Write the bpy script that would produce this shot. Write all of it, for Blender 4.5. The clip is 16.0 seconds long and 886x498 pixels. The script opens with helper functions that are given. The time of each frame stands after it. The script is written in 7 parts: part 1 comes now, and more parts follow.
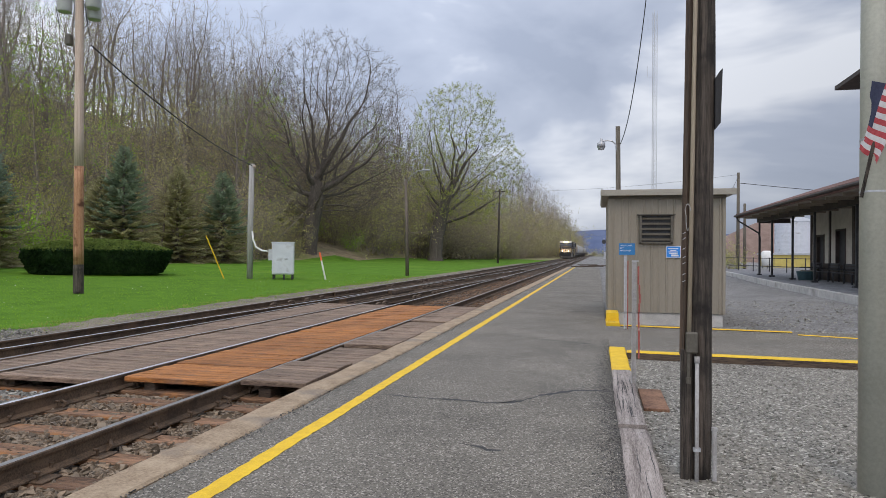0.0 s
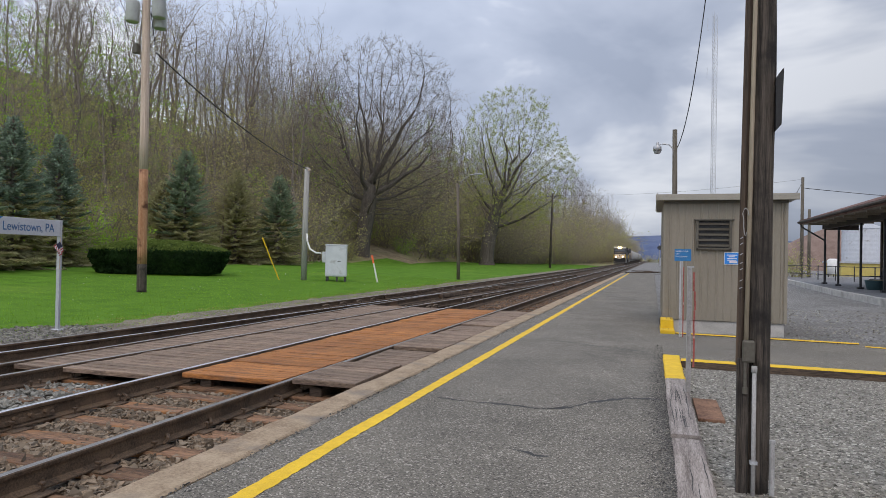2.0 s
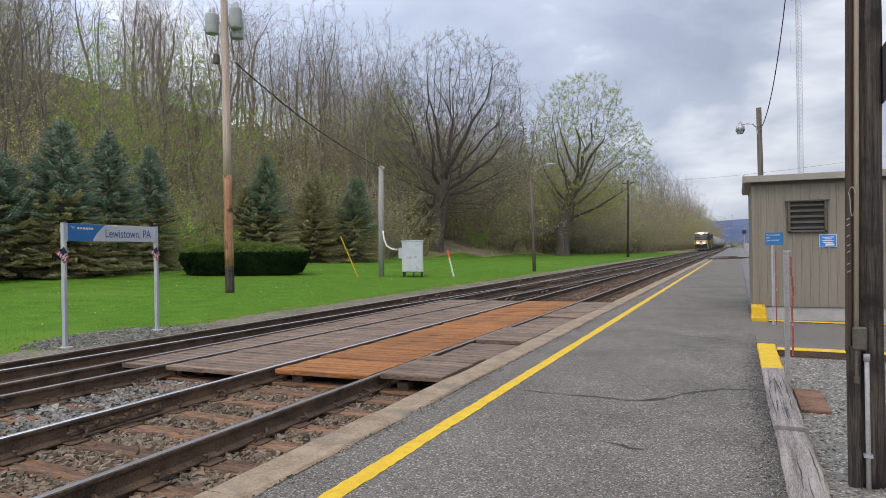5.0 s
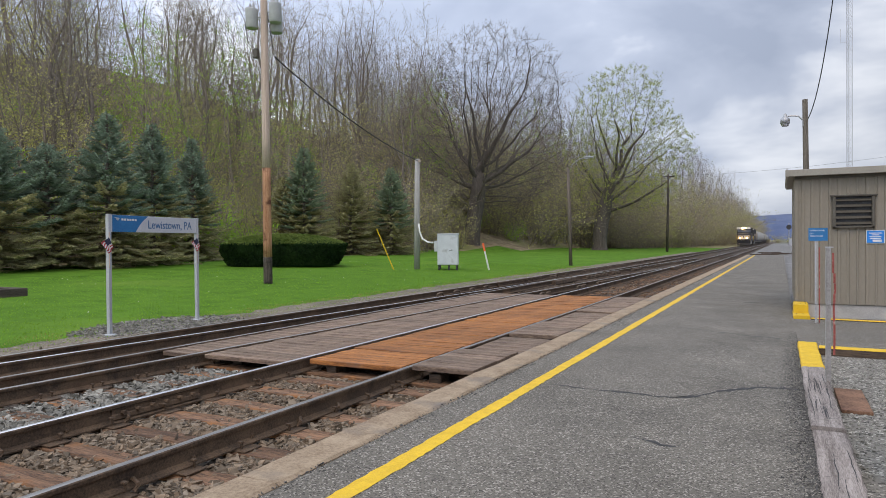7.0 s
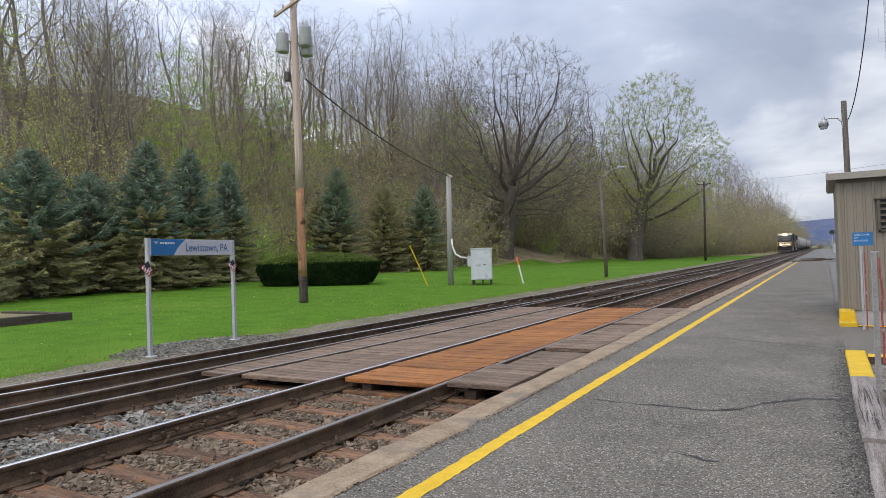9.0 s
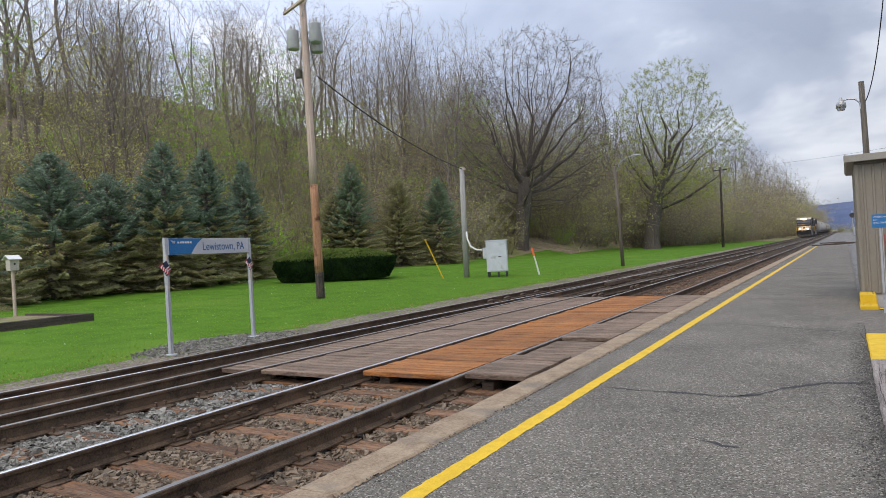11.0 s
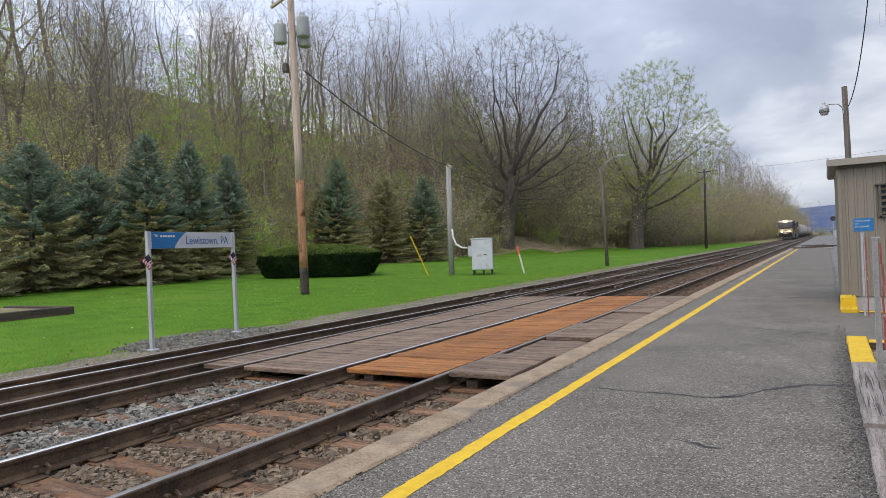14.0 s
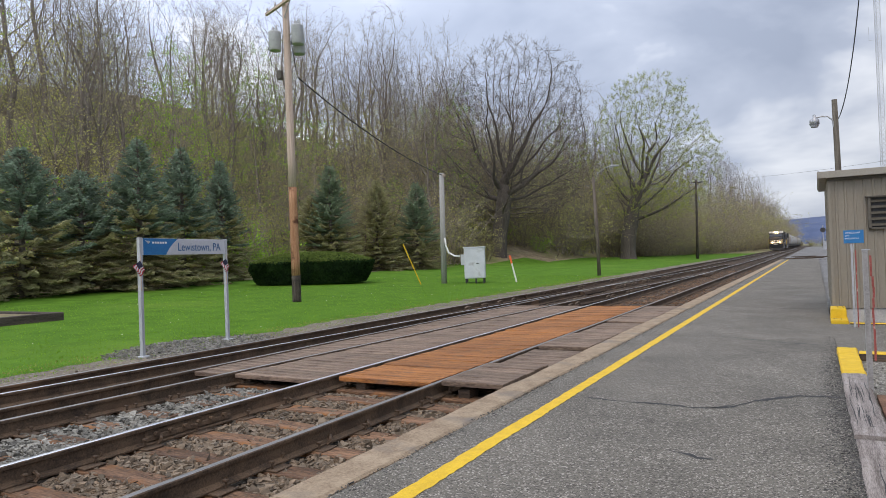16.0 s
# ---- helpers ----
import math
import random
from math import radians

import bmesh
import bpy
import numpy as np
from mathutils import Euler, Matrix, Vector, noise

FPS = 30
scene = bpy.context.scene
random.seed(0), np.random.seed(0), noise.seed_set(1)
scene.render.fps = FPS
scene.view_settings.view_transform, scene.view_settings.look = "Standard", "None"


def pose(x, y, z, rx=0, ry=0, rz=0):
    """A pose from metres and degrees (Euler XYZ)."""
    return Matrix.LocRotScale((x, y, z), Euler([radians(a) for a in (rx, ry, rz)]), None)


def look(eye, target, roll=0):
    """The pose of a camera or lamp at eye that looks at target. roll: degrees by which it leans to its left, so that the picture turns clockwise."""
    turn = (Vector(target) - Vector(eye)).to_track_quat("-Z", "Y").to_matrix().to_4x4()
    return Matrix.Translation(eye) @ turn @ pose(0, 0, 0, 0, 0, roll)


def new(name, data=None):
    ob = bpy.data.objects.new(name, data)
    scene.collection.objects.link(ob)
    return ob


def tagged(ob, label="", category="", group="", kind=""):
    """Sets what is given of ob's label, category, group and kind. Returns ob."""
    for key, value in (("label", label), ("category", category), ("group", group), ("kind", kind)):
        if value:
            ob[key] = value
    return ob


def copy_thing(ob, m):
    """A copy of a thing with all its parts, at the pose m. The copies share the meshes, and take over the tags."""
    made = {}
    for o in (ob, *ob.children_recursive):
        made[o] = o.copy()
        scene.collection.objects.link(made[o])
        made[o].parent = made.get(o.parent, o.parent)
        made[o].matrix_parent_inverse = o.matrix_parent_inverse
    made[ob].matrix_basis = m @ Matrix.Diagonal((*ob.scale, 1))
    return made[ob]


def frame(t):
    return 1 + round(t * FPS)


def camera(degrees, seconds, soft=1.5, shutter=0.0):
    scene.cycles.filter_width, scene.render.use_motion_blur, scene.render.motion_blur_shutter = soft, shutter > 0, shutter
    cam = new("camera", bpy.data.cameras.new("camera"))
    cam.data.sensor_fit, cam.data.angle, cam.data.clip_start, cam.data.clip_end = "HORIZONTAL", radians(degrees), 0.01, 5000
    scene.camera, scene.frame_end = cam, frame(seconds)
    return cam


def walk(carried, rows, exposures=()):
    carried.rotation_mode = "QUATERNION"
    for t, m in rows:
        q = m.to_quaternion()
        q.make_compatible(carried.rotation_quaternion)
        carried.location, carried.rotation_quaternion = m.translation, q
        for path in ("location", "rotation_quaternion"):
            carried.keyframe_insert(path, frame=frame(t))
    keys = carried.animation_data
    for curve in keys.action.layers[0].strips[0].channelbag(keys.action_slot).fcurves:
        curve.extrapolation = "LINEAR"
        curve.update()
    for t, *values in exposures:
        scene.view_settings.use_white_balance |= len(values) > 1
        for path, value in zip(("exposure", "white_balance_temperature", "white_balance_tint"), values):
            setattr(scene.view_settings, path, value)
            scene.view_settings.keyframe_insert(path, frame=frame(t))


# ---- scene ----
# Camera: a phone held still on the platform that turns slowly towards the tracks. x to the right, y along the tracks, z up.
cam = camera(67.05, 16.0, soft=0.7)
PATH = [
    (0.0, 0.016, -0.000, 1.437, 0.264, -0.419, 13.020),
    (0.5, 0.010, -0.009, 1.432, 0.387, -0.616, 13.478),
    (1.0, 0.018, -0.005, 1.428, 0.257, -0.563, 15.167),
    (1.5, 0.039, 0.022, 1.432, 0.477, -0.691, 16.114),
    (2.0, 0.034, 0.011, 1.428, 0.553, -1.060, 17.439),
    (2.5, -0.030, -0.018, 1.424, 0.634, -0.537, 19.107),
    (3.0, -0.057, -0.032, 1.422, 0.415, -0.378, 20.288),
    (3.5, -0.011, -0.003, 1.428, -0.018, -0.736, 20.715),
    (4.0, 0.009, 0.005, 1.427, -0.189, -0.551, 22.041),
    (4.5, -0.050, -0.024, 1.430, -0.063, 0.408, 22.935),
    (7.0, -0.004, -0.024, 1.431, -0.565, 0.440, 26.837),
    (7.5, -0.006, -0.014, 1.430, -0.670, 0.879, 27.625),
    (8.0, -0.009, -0.011, 1.430, -0.748, 1.468, 28.481),
    (8.5, -0.007, -0.007, 1.433, -0.500, 1.267, 28.711),
    (9.0, 0.006, 0.007, 1.433, 0.793, 1.947, 29.733),
    (11.5, 0.027, -0.005, 1.422, -0.050, 3.428, 31.044),
    (12.0, 0.016, 0.015, 1.430, -0.387, 3.030, 30.514),
    (12.5, 0.012, 0.012, 1.427, -0.300, 2.702, 30.473),
    (13.0, -0.004, 0.008, 1.437, -0.126, 2.498, 30.173),
    (13.5, 0.000, 0.022, 1.427, -0.043, 2.608, 29.979),
    (14.0, 0.005, 0.015, 1.429, -0.021, 2.533, 29.794),
    (14.5, -0.015, 0.022, 1.427, 0.219, 2.542, 29.693),
    (15.0, -0.006, 0.021, 1.433, 0.348, 2.330, 29.497),
    (15.5, 0.002, 0.004, 1.436, 0.561, 2.217, 29.438),
    (16.0, -0.002, 0.005, 1.436, 0.654, 2.096, 29.140),
]
walk(cam, [(t, pose(x, y, z, 90 + p, r, w)) for t, x, y, z, p, r, w in PATH],
     [(0.0, -0.14), (0.5, -0.26), (1.5, -0.26), (2.5, -0.20), (4.5, -0.09), (7.0, -0.09), (16.0, -0.09)])


# ---- world and light: bright overcast afternoon ----
world = bpy.data.worlds.new("overcast_sky")
scene.world = world
world.use_nodes = True
wn, wl = world.node_tree.nodes, world.node_tree.links
wn.clear()
w_out = wn.new("ShaderNodeOutputWorld")
w_bg = wn.new("ShaderNodeBackground")
w_sky = wn.new("ShaderNodeTexSky")
w_sky.sky_type = "NISHITA"
w_sky.sun_disc = False
w_sky.sun_elevation = radians(50)
w_sky.sun_rotation = radians(172)
w_tc = wn.new("ShaderNodeTexCoord")
w_map = wn.new("ShaderNodeMapping")
w_map.inputs["Scale"].default_value = (1.0, 1.0, 2.6)
w_map.inputs["Rotation"].default_value = (0.1, 0.05, 0.4)
w_n1 = wn.new("ShaderNodeTexNoise")
w_n1.inputs["Scale"].default_value = 2.3
w_n1.inputs["Detail"].default_value = 5
w_n1.inputs["Roughness"].default_value = 0.52
w_n1.inputs["Distortion"].default_value = 0.35
w_ramp = wn.new("ShaderNodeValToRGB")
e = w_ramp.color_ramp.elements
e[0].position, e[0].color = 0.38, (0.645, 0.735, 0.945, 1)
e[1].position, e[1].color = 0.62, (1.44, 1.50, 1.64, 1)
m = w_ramp.color_ramp.elements.new(0.5)
m.color = (0.82, 0.912, 1.13, 1)
w_mix = wn.new("ShaderNodeMix")
w_mix.data_type = "RGBA"
w_mix.inputs[0].default_value = 0.92
w_scale = wn.new("ShaderNodeVectorMath")
w_scale.operation = "SCALE"
w_scale.inputs["Scale"].default_value = 0.10
wl.new(w_tc.outputs["Generated"], w_map.inputs["Vector"])
wl.new(w_map.outputs["Vector"], w_n1.inputs["Vector"])
wl.new(w_n1.outputs["Fac"], w_ramp.inputs["Fac"])
wl.new(w_sky.outputs["Color"], w_scale.inputs[0])
wl.new(w_scale.outputs["Vector"], w_mix.inputs[6])
wl.new(w_ramp.outputs["Color"], w_mix.inputs[7])
# the cloud is thinner, and brighter, towards the hidden sun
w_dot = wn.new("ShaderNodeVectorMath")
w_dot.operation = "DOT_PRODUCT"
w_dot.inputs[1].default_value = (-0.60, -0.50, 0.62)
w_fac = wn.new("ShaderNodeMapRange")
w_fac.inputs["From Min"].default_value, w_fac.inputs["From Max"].default_value = -0.6, 0.8
w_fac.inputs["To Min"].default_value, w_fac.inputs["To Max"].default_value = 0.53, 1.74
w_thin = wn.new("ShaderNodeVectorMath")
w_thin.operation = "SCALE"
wl.new(w_tc.outputs["Generated"], w_dot.inputs[0])
wl.new(w_dot.outputs["Value"], w_fac.inputs["Value"])
wl.new(w_mix.outputs[2], w_thin.inputs[0])
wl.new(w_fac.outputs["Result"], w_thin.inputs["Scale"])
wl.new(w_thin.outputs["Vector"], w_bg.inputs["Color"])
w_bg.inputs["Strength"].default_value = 0.90
wl.new(w_bg.outputs["Background"], w_out.inputs["Surface"])

sun = new("sun", bpy.data.lights.new("sun", "SUN"))
sun.data.energy = 0.9
sun.data.angle = radians(25)
sun.data.color = (1.0, 0.76, 0.50)
sun.matrix_world = look((5, -34, 40), (0, 0, 0))
scene.view_settings.exposure = 0.0

# ---- materials ----
MATS = {}


def surface(name, low, high, scale=6.0, rough=0.85, fine=60.0, bump=0.3, metal=0.0, depth=0.01, stretch=(1, 1, 1), stain=None, stain_scale=0.7, stain_at=0.55, vary=0.0, spec=0.5, island=False, tint=None):
    """A worn surface: two colours mixed by a coarse and a fine noise, stains of a third colour, and relief."""
    if name in MATS:
        return MATS[name]
    mat = bpy.data.materials.new(name)
    mat.use_nodes = True
    n, l = mat.node_tree.nodes, mat.node_tree.links
    b = n["Principled BSDF"]
    tc = n.new("ShaderNodeTexCoord")
    mp = n.new("ShaderNodeMapping")
    mp.inputs["Scale"].default_value = stretch
    l.new(tc.outputs["Object"], mp.inputs["Vector"])
    n1 = n.new("ShaderNodeTexNoise")
    n1.inputs["Scale"].default_value, n1.inputs["Detail"].default_value, n1.inputs["Roughness"].default_value = scale, 6, 0.6
    n2 = n.new("ShaderNodeTexNoise")
    n2.inputs["Scale"].default_value, n2.inputs["Detail"].default_value, n2.inputs["Roughness"].default_value = fine, 4, 0.65
    l.new(mp.outputs["Vector"], n1.inputs["Vector"])
    l.new(mp.outputs["Vector"], n2.inputs["Vector"])
    add = n.new("ShaderNodeMath")
    add.operation = "ADD"
    half = n.new("ShaderNodeMath")
    half.operation = "MULTIPLY_ADD"
    half.inputs[1].default_value, half.inputs[2].default_value = 1.0, -0.5
    l.new(n2.outputs["Fac"], half.inputs[0])
    l.new(n1.outputs["Fac"], add.inputs[0])
    l.new(half.outputs[0], add.inputs[1])
    ramp = n.new("ShaderNodeValToRGB")
    ramp.color_ramp.elements[0].position, ramp.color_ramp.elements[0].color = 0.3, (*low, 1)
    ramp.color_ramp.elements[1].position, ramp.color_ramp.elements[1].color = 0.7, (*high, 1)
    l.new(add.outputs[0], ramp.inputs["Fac"])
    col = ramp.outputs["Color"]
    if stain:
        n3 = n.new("ShaderNodeTexNoise")
        n3.inputs["Scale"].default_value, n3.inputs["Detail"].default_value = stain_scale, 8
        l.new(tc.outputs["Object"], n3.inputs["Vector"])
        r3 = n.new("ShaderNodeMapRange")
        r3.inputs["From Min"].default_value, r3.inputs["From Max"].default_value = stain_at, stain_at + 0.14
        l.new(n3.outputs["Fac"], r3.inputs["Value"])
        mx = n.new("ShaderNodeMix")
        mx.data_type = "RGBA"
        l.new(r3.outputs["Result"], mx.inputs[0])
        l.new(col, mx.inputs[6])
        mx.inputs[7].default_value = (*stain, 1)
        col = mx.outputs[2]
    if tint:
        geo = n.new("ShaderNodeNewGeometry")
        fr = n.new("ShaderNodeMath")
        fr.operation = "MULTIPLY"
        fr.inputs[1].default_value = 37.7
        fr2 = n.new("ShaderNodeMath")
        fr2.operation = "FRACT"
        l.new(geo.outputs["Random Per Island"], fr.inputs[0])
        l.new(fr.outputs[0], fr2.inputs[0])
        mt = n.new("ShaderNodeMix")
        mt.data_type = "RGBA"
        l.new(fr2.outputs[0], mt.inputs[0])
        l.new(col, mt.inputs[6])
        mt.inputs[7].default_value = (*tint, 1)
        col = mt.outputs[2]
    if vary:
        oi = n.new("ShaderNodeNewGeometry") if island else n.new("ShaderNodeObjectInfo")
        mr = n.new("ShaderNodeMapRange")
        mr.inputs["To Min"].default_value, mr.inputs["To Max"].default_value = 1 - vary, 1 + vary
        l.new(oi.outputs["Random Per Island" if island else "Random"], mr.inputs["Value"])
        hs = n.new("ShaderNodeHueSaturation")
        l.new(mr.outputs["Result"], hs.inputs["Value"])
        l.new(col, hs.inputs["Color"])
        col = hs.outputs["Color"]
    l.new(col, b.inputs["Base Color"])
    b.inputs["Roughness"].default_value, b.inputs["Metallic"].default_value = rough, metal
    b.inputs["Specular IOR Level"].default_value = spec
    if bump:
        bp = n.new("ShaderNodeBump")
        bp.inputs["Strength"].default_value, bp.inputs["Distance"].default_value = bump, depth
        l.new(add.outputs[0], bp.inputs["Height"])
        l.new(bp.outputs["Normal"], b.inputs["Normal"])
    MATS[name] = mat
    return mat


def speckled(name, dark, mid, pale, cell, rough=0.92, patch=0.6, bump=0.5, depth=0.006, pale_at=0.80, blotch=0.10):
    """Stones set in a binder: cells of different tone, coarse faint patches, fine relief."""
    mat = bpy.data.materials.new(name)
    mat.use_nodes = True
    n, l = mat.node_tree.nodes, mat.node_tree.links
    b = n["Principled BSDF"]
    tc = n.new("ShaderNodeTexCoord")
    vo = n.new("ShaderNodeTexVoronoi")
    vo.inputs["Scale"].default_value = cell
    l.new(tc.outputs["Object"], vo.inputs["Vector"])
    sep = n.new("ShaderNodeSeparateColor")
    l.new(vo.outputs["Color"], sep.inputs["Color"])
    ramp = n.new("ShaderNodeValToRGB")
    el = ramp.color_ramp.elements
    el[0].position, el[0].color = 0.0, (*dark, 1)
    el[1].position, el[1].color = 1.0, (*pale, 1)
    for q, c in ((0.35, mid), (pale_at, mid)):
        el.new(q).color = (*c, 1)
    l.new(sep.outputs["Red"], ramp.inputs["Fac"])
    nz = n.new("ShaderNodeTexNoise")
    nz.inputs["Scale"].default_value, nz.inputs["Detail"].default_value, nz.inputs["Roughness"].default_value = patch, 9, 0.62
    l.new(tc.outputs["Object"], nz.inputs["Vector"])
    mr = n.new("ShaderNodeMapRange")
    mr.inputs["From Min"].default_value, mr.inputs["From Max"].default_value = 0.3, 0.7
    mr.inputs["To Min"].default_value, mr.inputs["To Max"].default_value = 1 - blotch, 1 + blotch
    l.new(nz.outputs["Fac"], mr.inputs["Value"])
    hs = n.new("ShaderNodeHueSaturation")
    l.new(mr.outputs["Result"], hs.inputs["Value"])
    l.new(ramp.outputs["Color"], hs.inputs["Color"])
    l.new(hs.outputs["Color"], b.inputs["Base Color"])
    b.inputs["Roughness"].default_value = rough
    bp = n.new("ShaderNodeBump")
    bp.inputs["Strength"].default_value, bp.inputs["Distance"].default_value = bump, depth
    l.new(sep.outputs["Green"], bp.inputs["Height"])
    l.new(bp.outputs["Normal"], b.inputs["Normal"])
    return mat


def glow(name, colour, strength):
    mat = bpy.data.materials.new(name)
    mat.use_nodes = True
    b = mat.node_tree.nodes["Principled BSDF"]
    b.inputs["Base Color"].default_value = (*colour, 1)
    b.inputs["Emission Color"].default_value = (*colour, 1)
    b.inputs["Emission Strength"].default_value = strength
    return mat


M_ASPHALT = speckled("asphalt", (0.046, 0.041, 0.032), (0.150, 0.136, 0.112), (0.40, 0.37, 0.32), 95, patch=0.8, blotch=0.24)
M_TAR = surface("tar_crack", (0.02, 0.02, 0.02), (0.05, 0.05, 0.05), 20, 0.8)
M_GRAVEL = speckled("gravel_lot", (0.045, 0.041, 0.034), (0.21, 0.194, 0.163), (0.52, 0.49, 0.43), 50, patch=0.7, bump=0.9, depth=0.02, blotch=0.14)
M_LANE = speckled("gravel_lane", (0.09, 0.087, 0.084), (0.195, 0.19, 0.183), (0.42, 0.41, 0.40), 34, patch=0.5, bump=0.8, depth=0.02, blotch=0.2)
M_BALLAST = speckled("ballast_bed", (0.02, 0.016, 0.012), (0.085, 0.063, 0.045), (0.22, 0.185, 0.15), 26, patch=1.0, bump=1.0, depth=0.04, blotch=0.3)
M_STONE = surface("ballast_stone", (0.105, 0.072, 0.045), (0.255, 0.185, 0.122), 8, 0.9, 60, 0.3, vary=0.5, island=True, tint=(0.185, 0.15, 0.11))
M_STONE_GREY = surface("grey_verge_stone", (0.12, 0.115, 0.10), (0.27, 0.255, 0.225), 8, 0.9, 60, 0.3, vary=0.5, island=True)
M_STONE_RUST = surface("rust_dusted_stone", (0.11, 0.062, 0.034), (0.26, 0.155, 0.09), 8, 0.9, 60, 0.3, vary=0.4, island=True)
M_STONE_PALE = surface("fresh_ballast_stone", (0.17, 0.162, 0.135), (0.34, 0.325, 0.28), 8, 0.9, 60, 0.3, vary=0.5, island=True)
M_GRASS_SOIL = surface("grass_soil", (0.060, 0.138, 0.012), (0.115, 0.232, 0.023), 1.2, 0.95, 25, 0.3, depth=0.02, stain=(0.125, 0.22, 0.028), stain_scale=0.22, spec=0.08)
M_LITTER = surface("leaf_litter", (0.15, 0.115, 0.065), (0.32, 0.255, 0.155), 1.0, 0.95, 14, 0.8, depth=0.05, stain=(0.21, 0.218, 0.075), stain_scale=0.12, stain_at=0.45)
M_FIELD = surface("far_ground", (0.09, 0.10, 0.05), (0.16, 0.15, 0.10), 0.05, 0.95, 2, 0.3)
M_CONCRETE = surface("kerb_concrete", (0.235, 0.168, 0.106), (0.415, 0.32, 0.217), 4, 0.9, 50, 0.9, depth=0.012, stain=(0.20, 0.17, 0.14), stain_scale=1.5)
M_PALE_CONCRETE = surface("pale_concrete", (0.34, 0.33, 0.31), (0.52, 0.50, 0.47), 3, 0.9, 60, 0.4, stain=(0.28, 0.26, 0.24), stain_scale=1.0)
M_YELLOW = surface("yellow_paint", (0.63, 0.39, 0.010), (0.79, 0.52, 0.017), 8, 0.7, 90, 0.3, stain=(0.45, 0.32, 0.06), stain_scale=5, stain_at=0.62)
M_RAIL_SIDE = surface("rail_rust", (0.038, 0.024, 0.015), (0.14, 0.09, 0.053), 5, 0.8, 60, 0.4, stain=(0.17, 0.10, 0.055), stain_scale=0.9, stain_at=0.56)
M_RAIL_TOP = surface("rail_polished", (0.66, 0.66, 0.67), (0.82, 0.82, 0.83), 3, 0.30, 40, 0.0, metal=1.0, stretch=(1, 0.05, 1))
M_RAIL_DULL = surface("rail_worn", (0.24, 0.225, 0.21), (0.40, 0.385, 0.37), 3, 0.40, 40, 0.0, metal=0.9, stretch=(1, 0.05, 1))
M_TIE = surface("tie_wood", (0.06, 0.034, 0.02), (0.27, 0.15, 0.083), 5, 0.9, 40, 0.9, stretch=(0.25, 2.5, 2), vary=0.3, stain=(0.29, 0.125, 0.04), stain_scale=2.2, stain_at=0.54)
M_DECK = surface("deck_wood", (0.085, 0.056, 0.041), (0.31, 0.222, 0.155), 4, 0.85, 45, 0.8, stretch=(0.3, 3, 3), vary=0.18)
M_DECK_RUST = surface("rust_stained_deck_wood", (0.13, 0.048, 0.014), (0.47, 0.19, 0.048), 4, 0.85, 45, 0.5, stretch=(0.3, 3, 3), vary=0.2, stain=(0.15, 0.09, 0.06), stain_scale=1.6)
# wood of the farther ties; also stands for shade on the edge boards' fronts
M_TIE_FAR = surface("old_tie_and_shaded_board", (0.03, 0.021, 0.015), (0.11, 0.077, 0.053), 5, 0.9, 40, 0.6, stretch=(0.25, 2.5, 2), vary=0.25)
M_TIMBER = surface("grey_timber", (0.15, 0.125, 0.11), (0.44, 0.385, 0.35), 4, 0.9, 50, 0.7, stretch=(4, 0.25, 4), stain=(0.12, 0.10, 0.088), stain_scale=16, stain_at=0.60)
M_SHED = surface("shed_sheet", (0.225, 0.20, 0.155), (0.265, 0.235, 0.185), 1.2, 0.55, 30, 0.05, stretch=(1, 1, 0.3))
M_SHED_TRIM = surface("shed_trim", (0.27, 0.25, 0.21), (0.33, 0.31, 0.26), 2, 0.6, 30, 0.05)
M_DARK = surface("dark_metal", (0.018, 0.018, 0.02), (0.045, 0.045, 0.05), 4, 0.6, 40, 0.1)
M_LOUVRE = surface("louvre_metal", (0.075, 0.066, 0.05), (0.11, 0.10, 0.08), 3, 0.55, 40, 0.1)
M_POLE_DARK = surface("creosote_pole", (0.010, 0.008, 0.006), (0.14, 0.112, 0.09), 4, 0.85, 30, 1.0, stretch=(9, 9, 0.25), stain=(0.014, 0.011, 0.009), stain_scale=3.0, stain_at=0.5)
M_POLE_GREY = surface("weathered_pole", (0.42, 0.32, 0.255), (0.66, 0.535, 0.45), 4, 0.9, 40, 0.5, stretch=(6, 6, 0.2))
M_POLE_RED = surface("red_brown_pole", (0.26, 0.11, 0.05), (0.50, 0.29, 0.17), 4, 0.9, 40, 0.5, stretch=(6, 6, 0.2), stain=(0.10, 0.04, 0.02), stain_scale=3)
M_GALV = surface("galvanised_steel", (0.36, 0.37, 0.39), (0.52, 0.53, 0.55), 4, 0.45, 50, 0.1, metal=0.35)
M_GREY_PAINT = surface("grey_paint", (0.50, 0.525, 0.57), (0.62, 0.645, 0.69), 2, 0.5, 40, 0.08, stain=(0.34, 0.34, 0.35), stain_scale=2, stain_at=0.6)
M_CONDUIT = surface("conduit_grey", (0.28, 0.27, 0.26), (0.42, 0.41, 0.40), 6, 0.6, 60, 0.1)
M_WHITE = surface("white_paint", (0.68, 0.68, 0.66), (0.80, 0.80, 0.78), 3, 0.6, 40, 0.1)
M_CREAM = surface("cream_wall", (0.42, 0.38, 0.32), (0.56, 0.52, 0.45), 2, 0.8, 30, 0.2)
M_BLUE = surface("sign_blue", (0.01, 0.13, 0.35), (0.018, 0.18, 0.43), 3, 0.4, 30, 0.03)
M_BLUE_BRIGHT = surface("sign_bright_blue", (0.01, 0.20, 0.66), (0.02, 0.24, 0.74), 3, 0.4, 30, 0.03)
M_RED = surface("red_paint", (0.24, 0.045, 0.035), (0.40, 0.10, 0.08), 6, 0.6, 40, 0.1, stain=(0.6, 0.5, 0.45), stain_scale=12, stain_at=0.6)
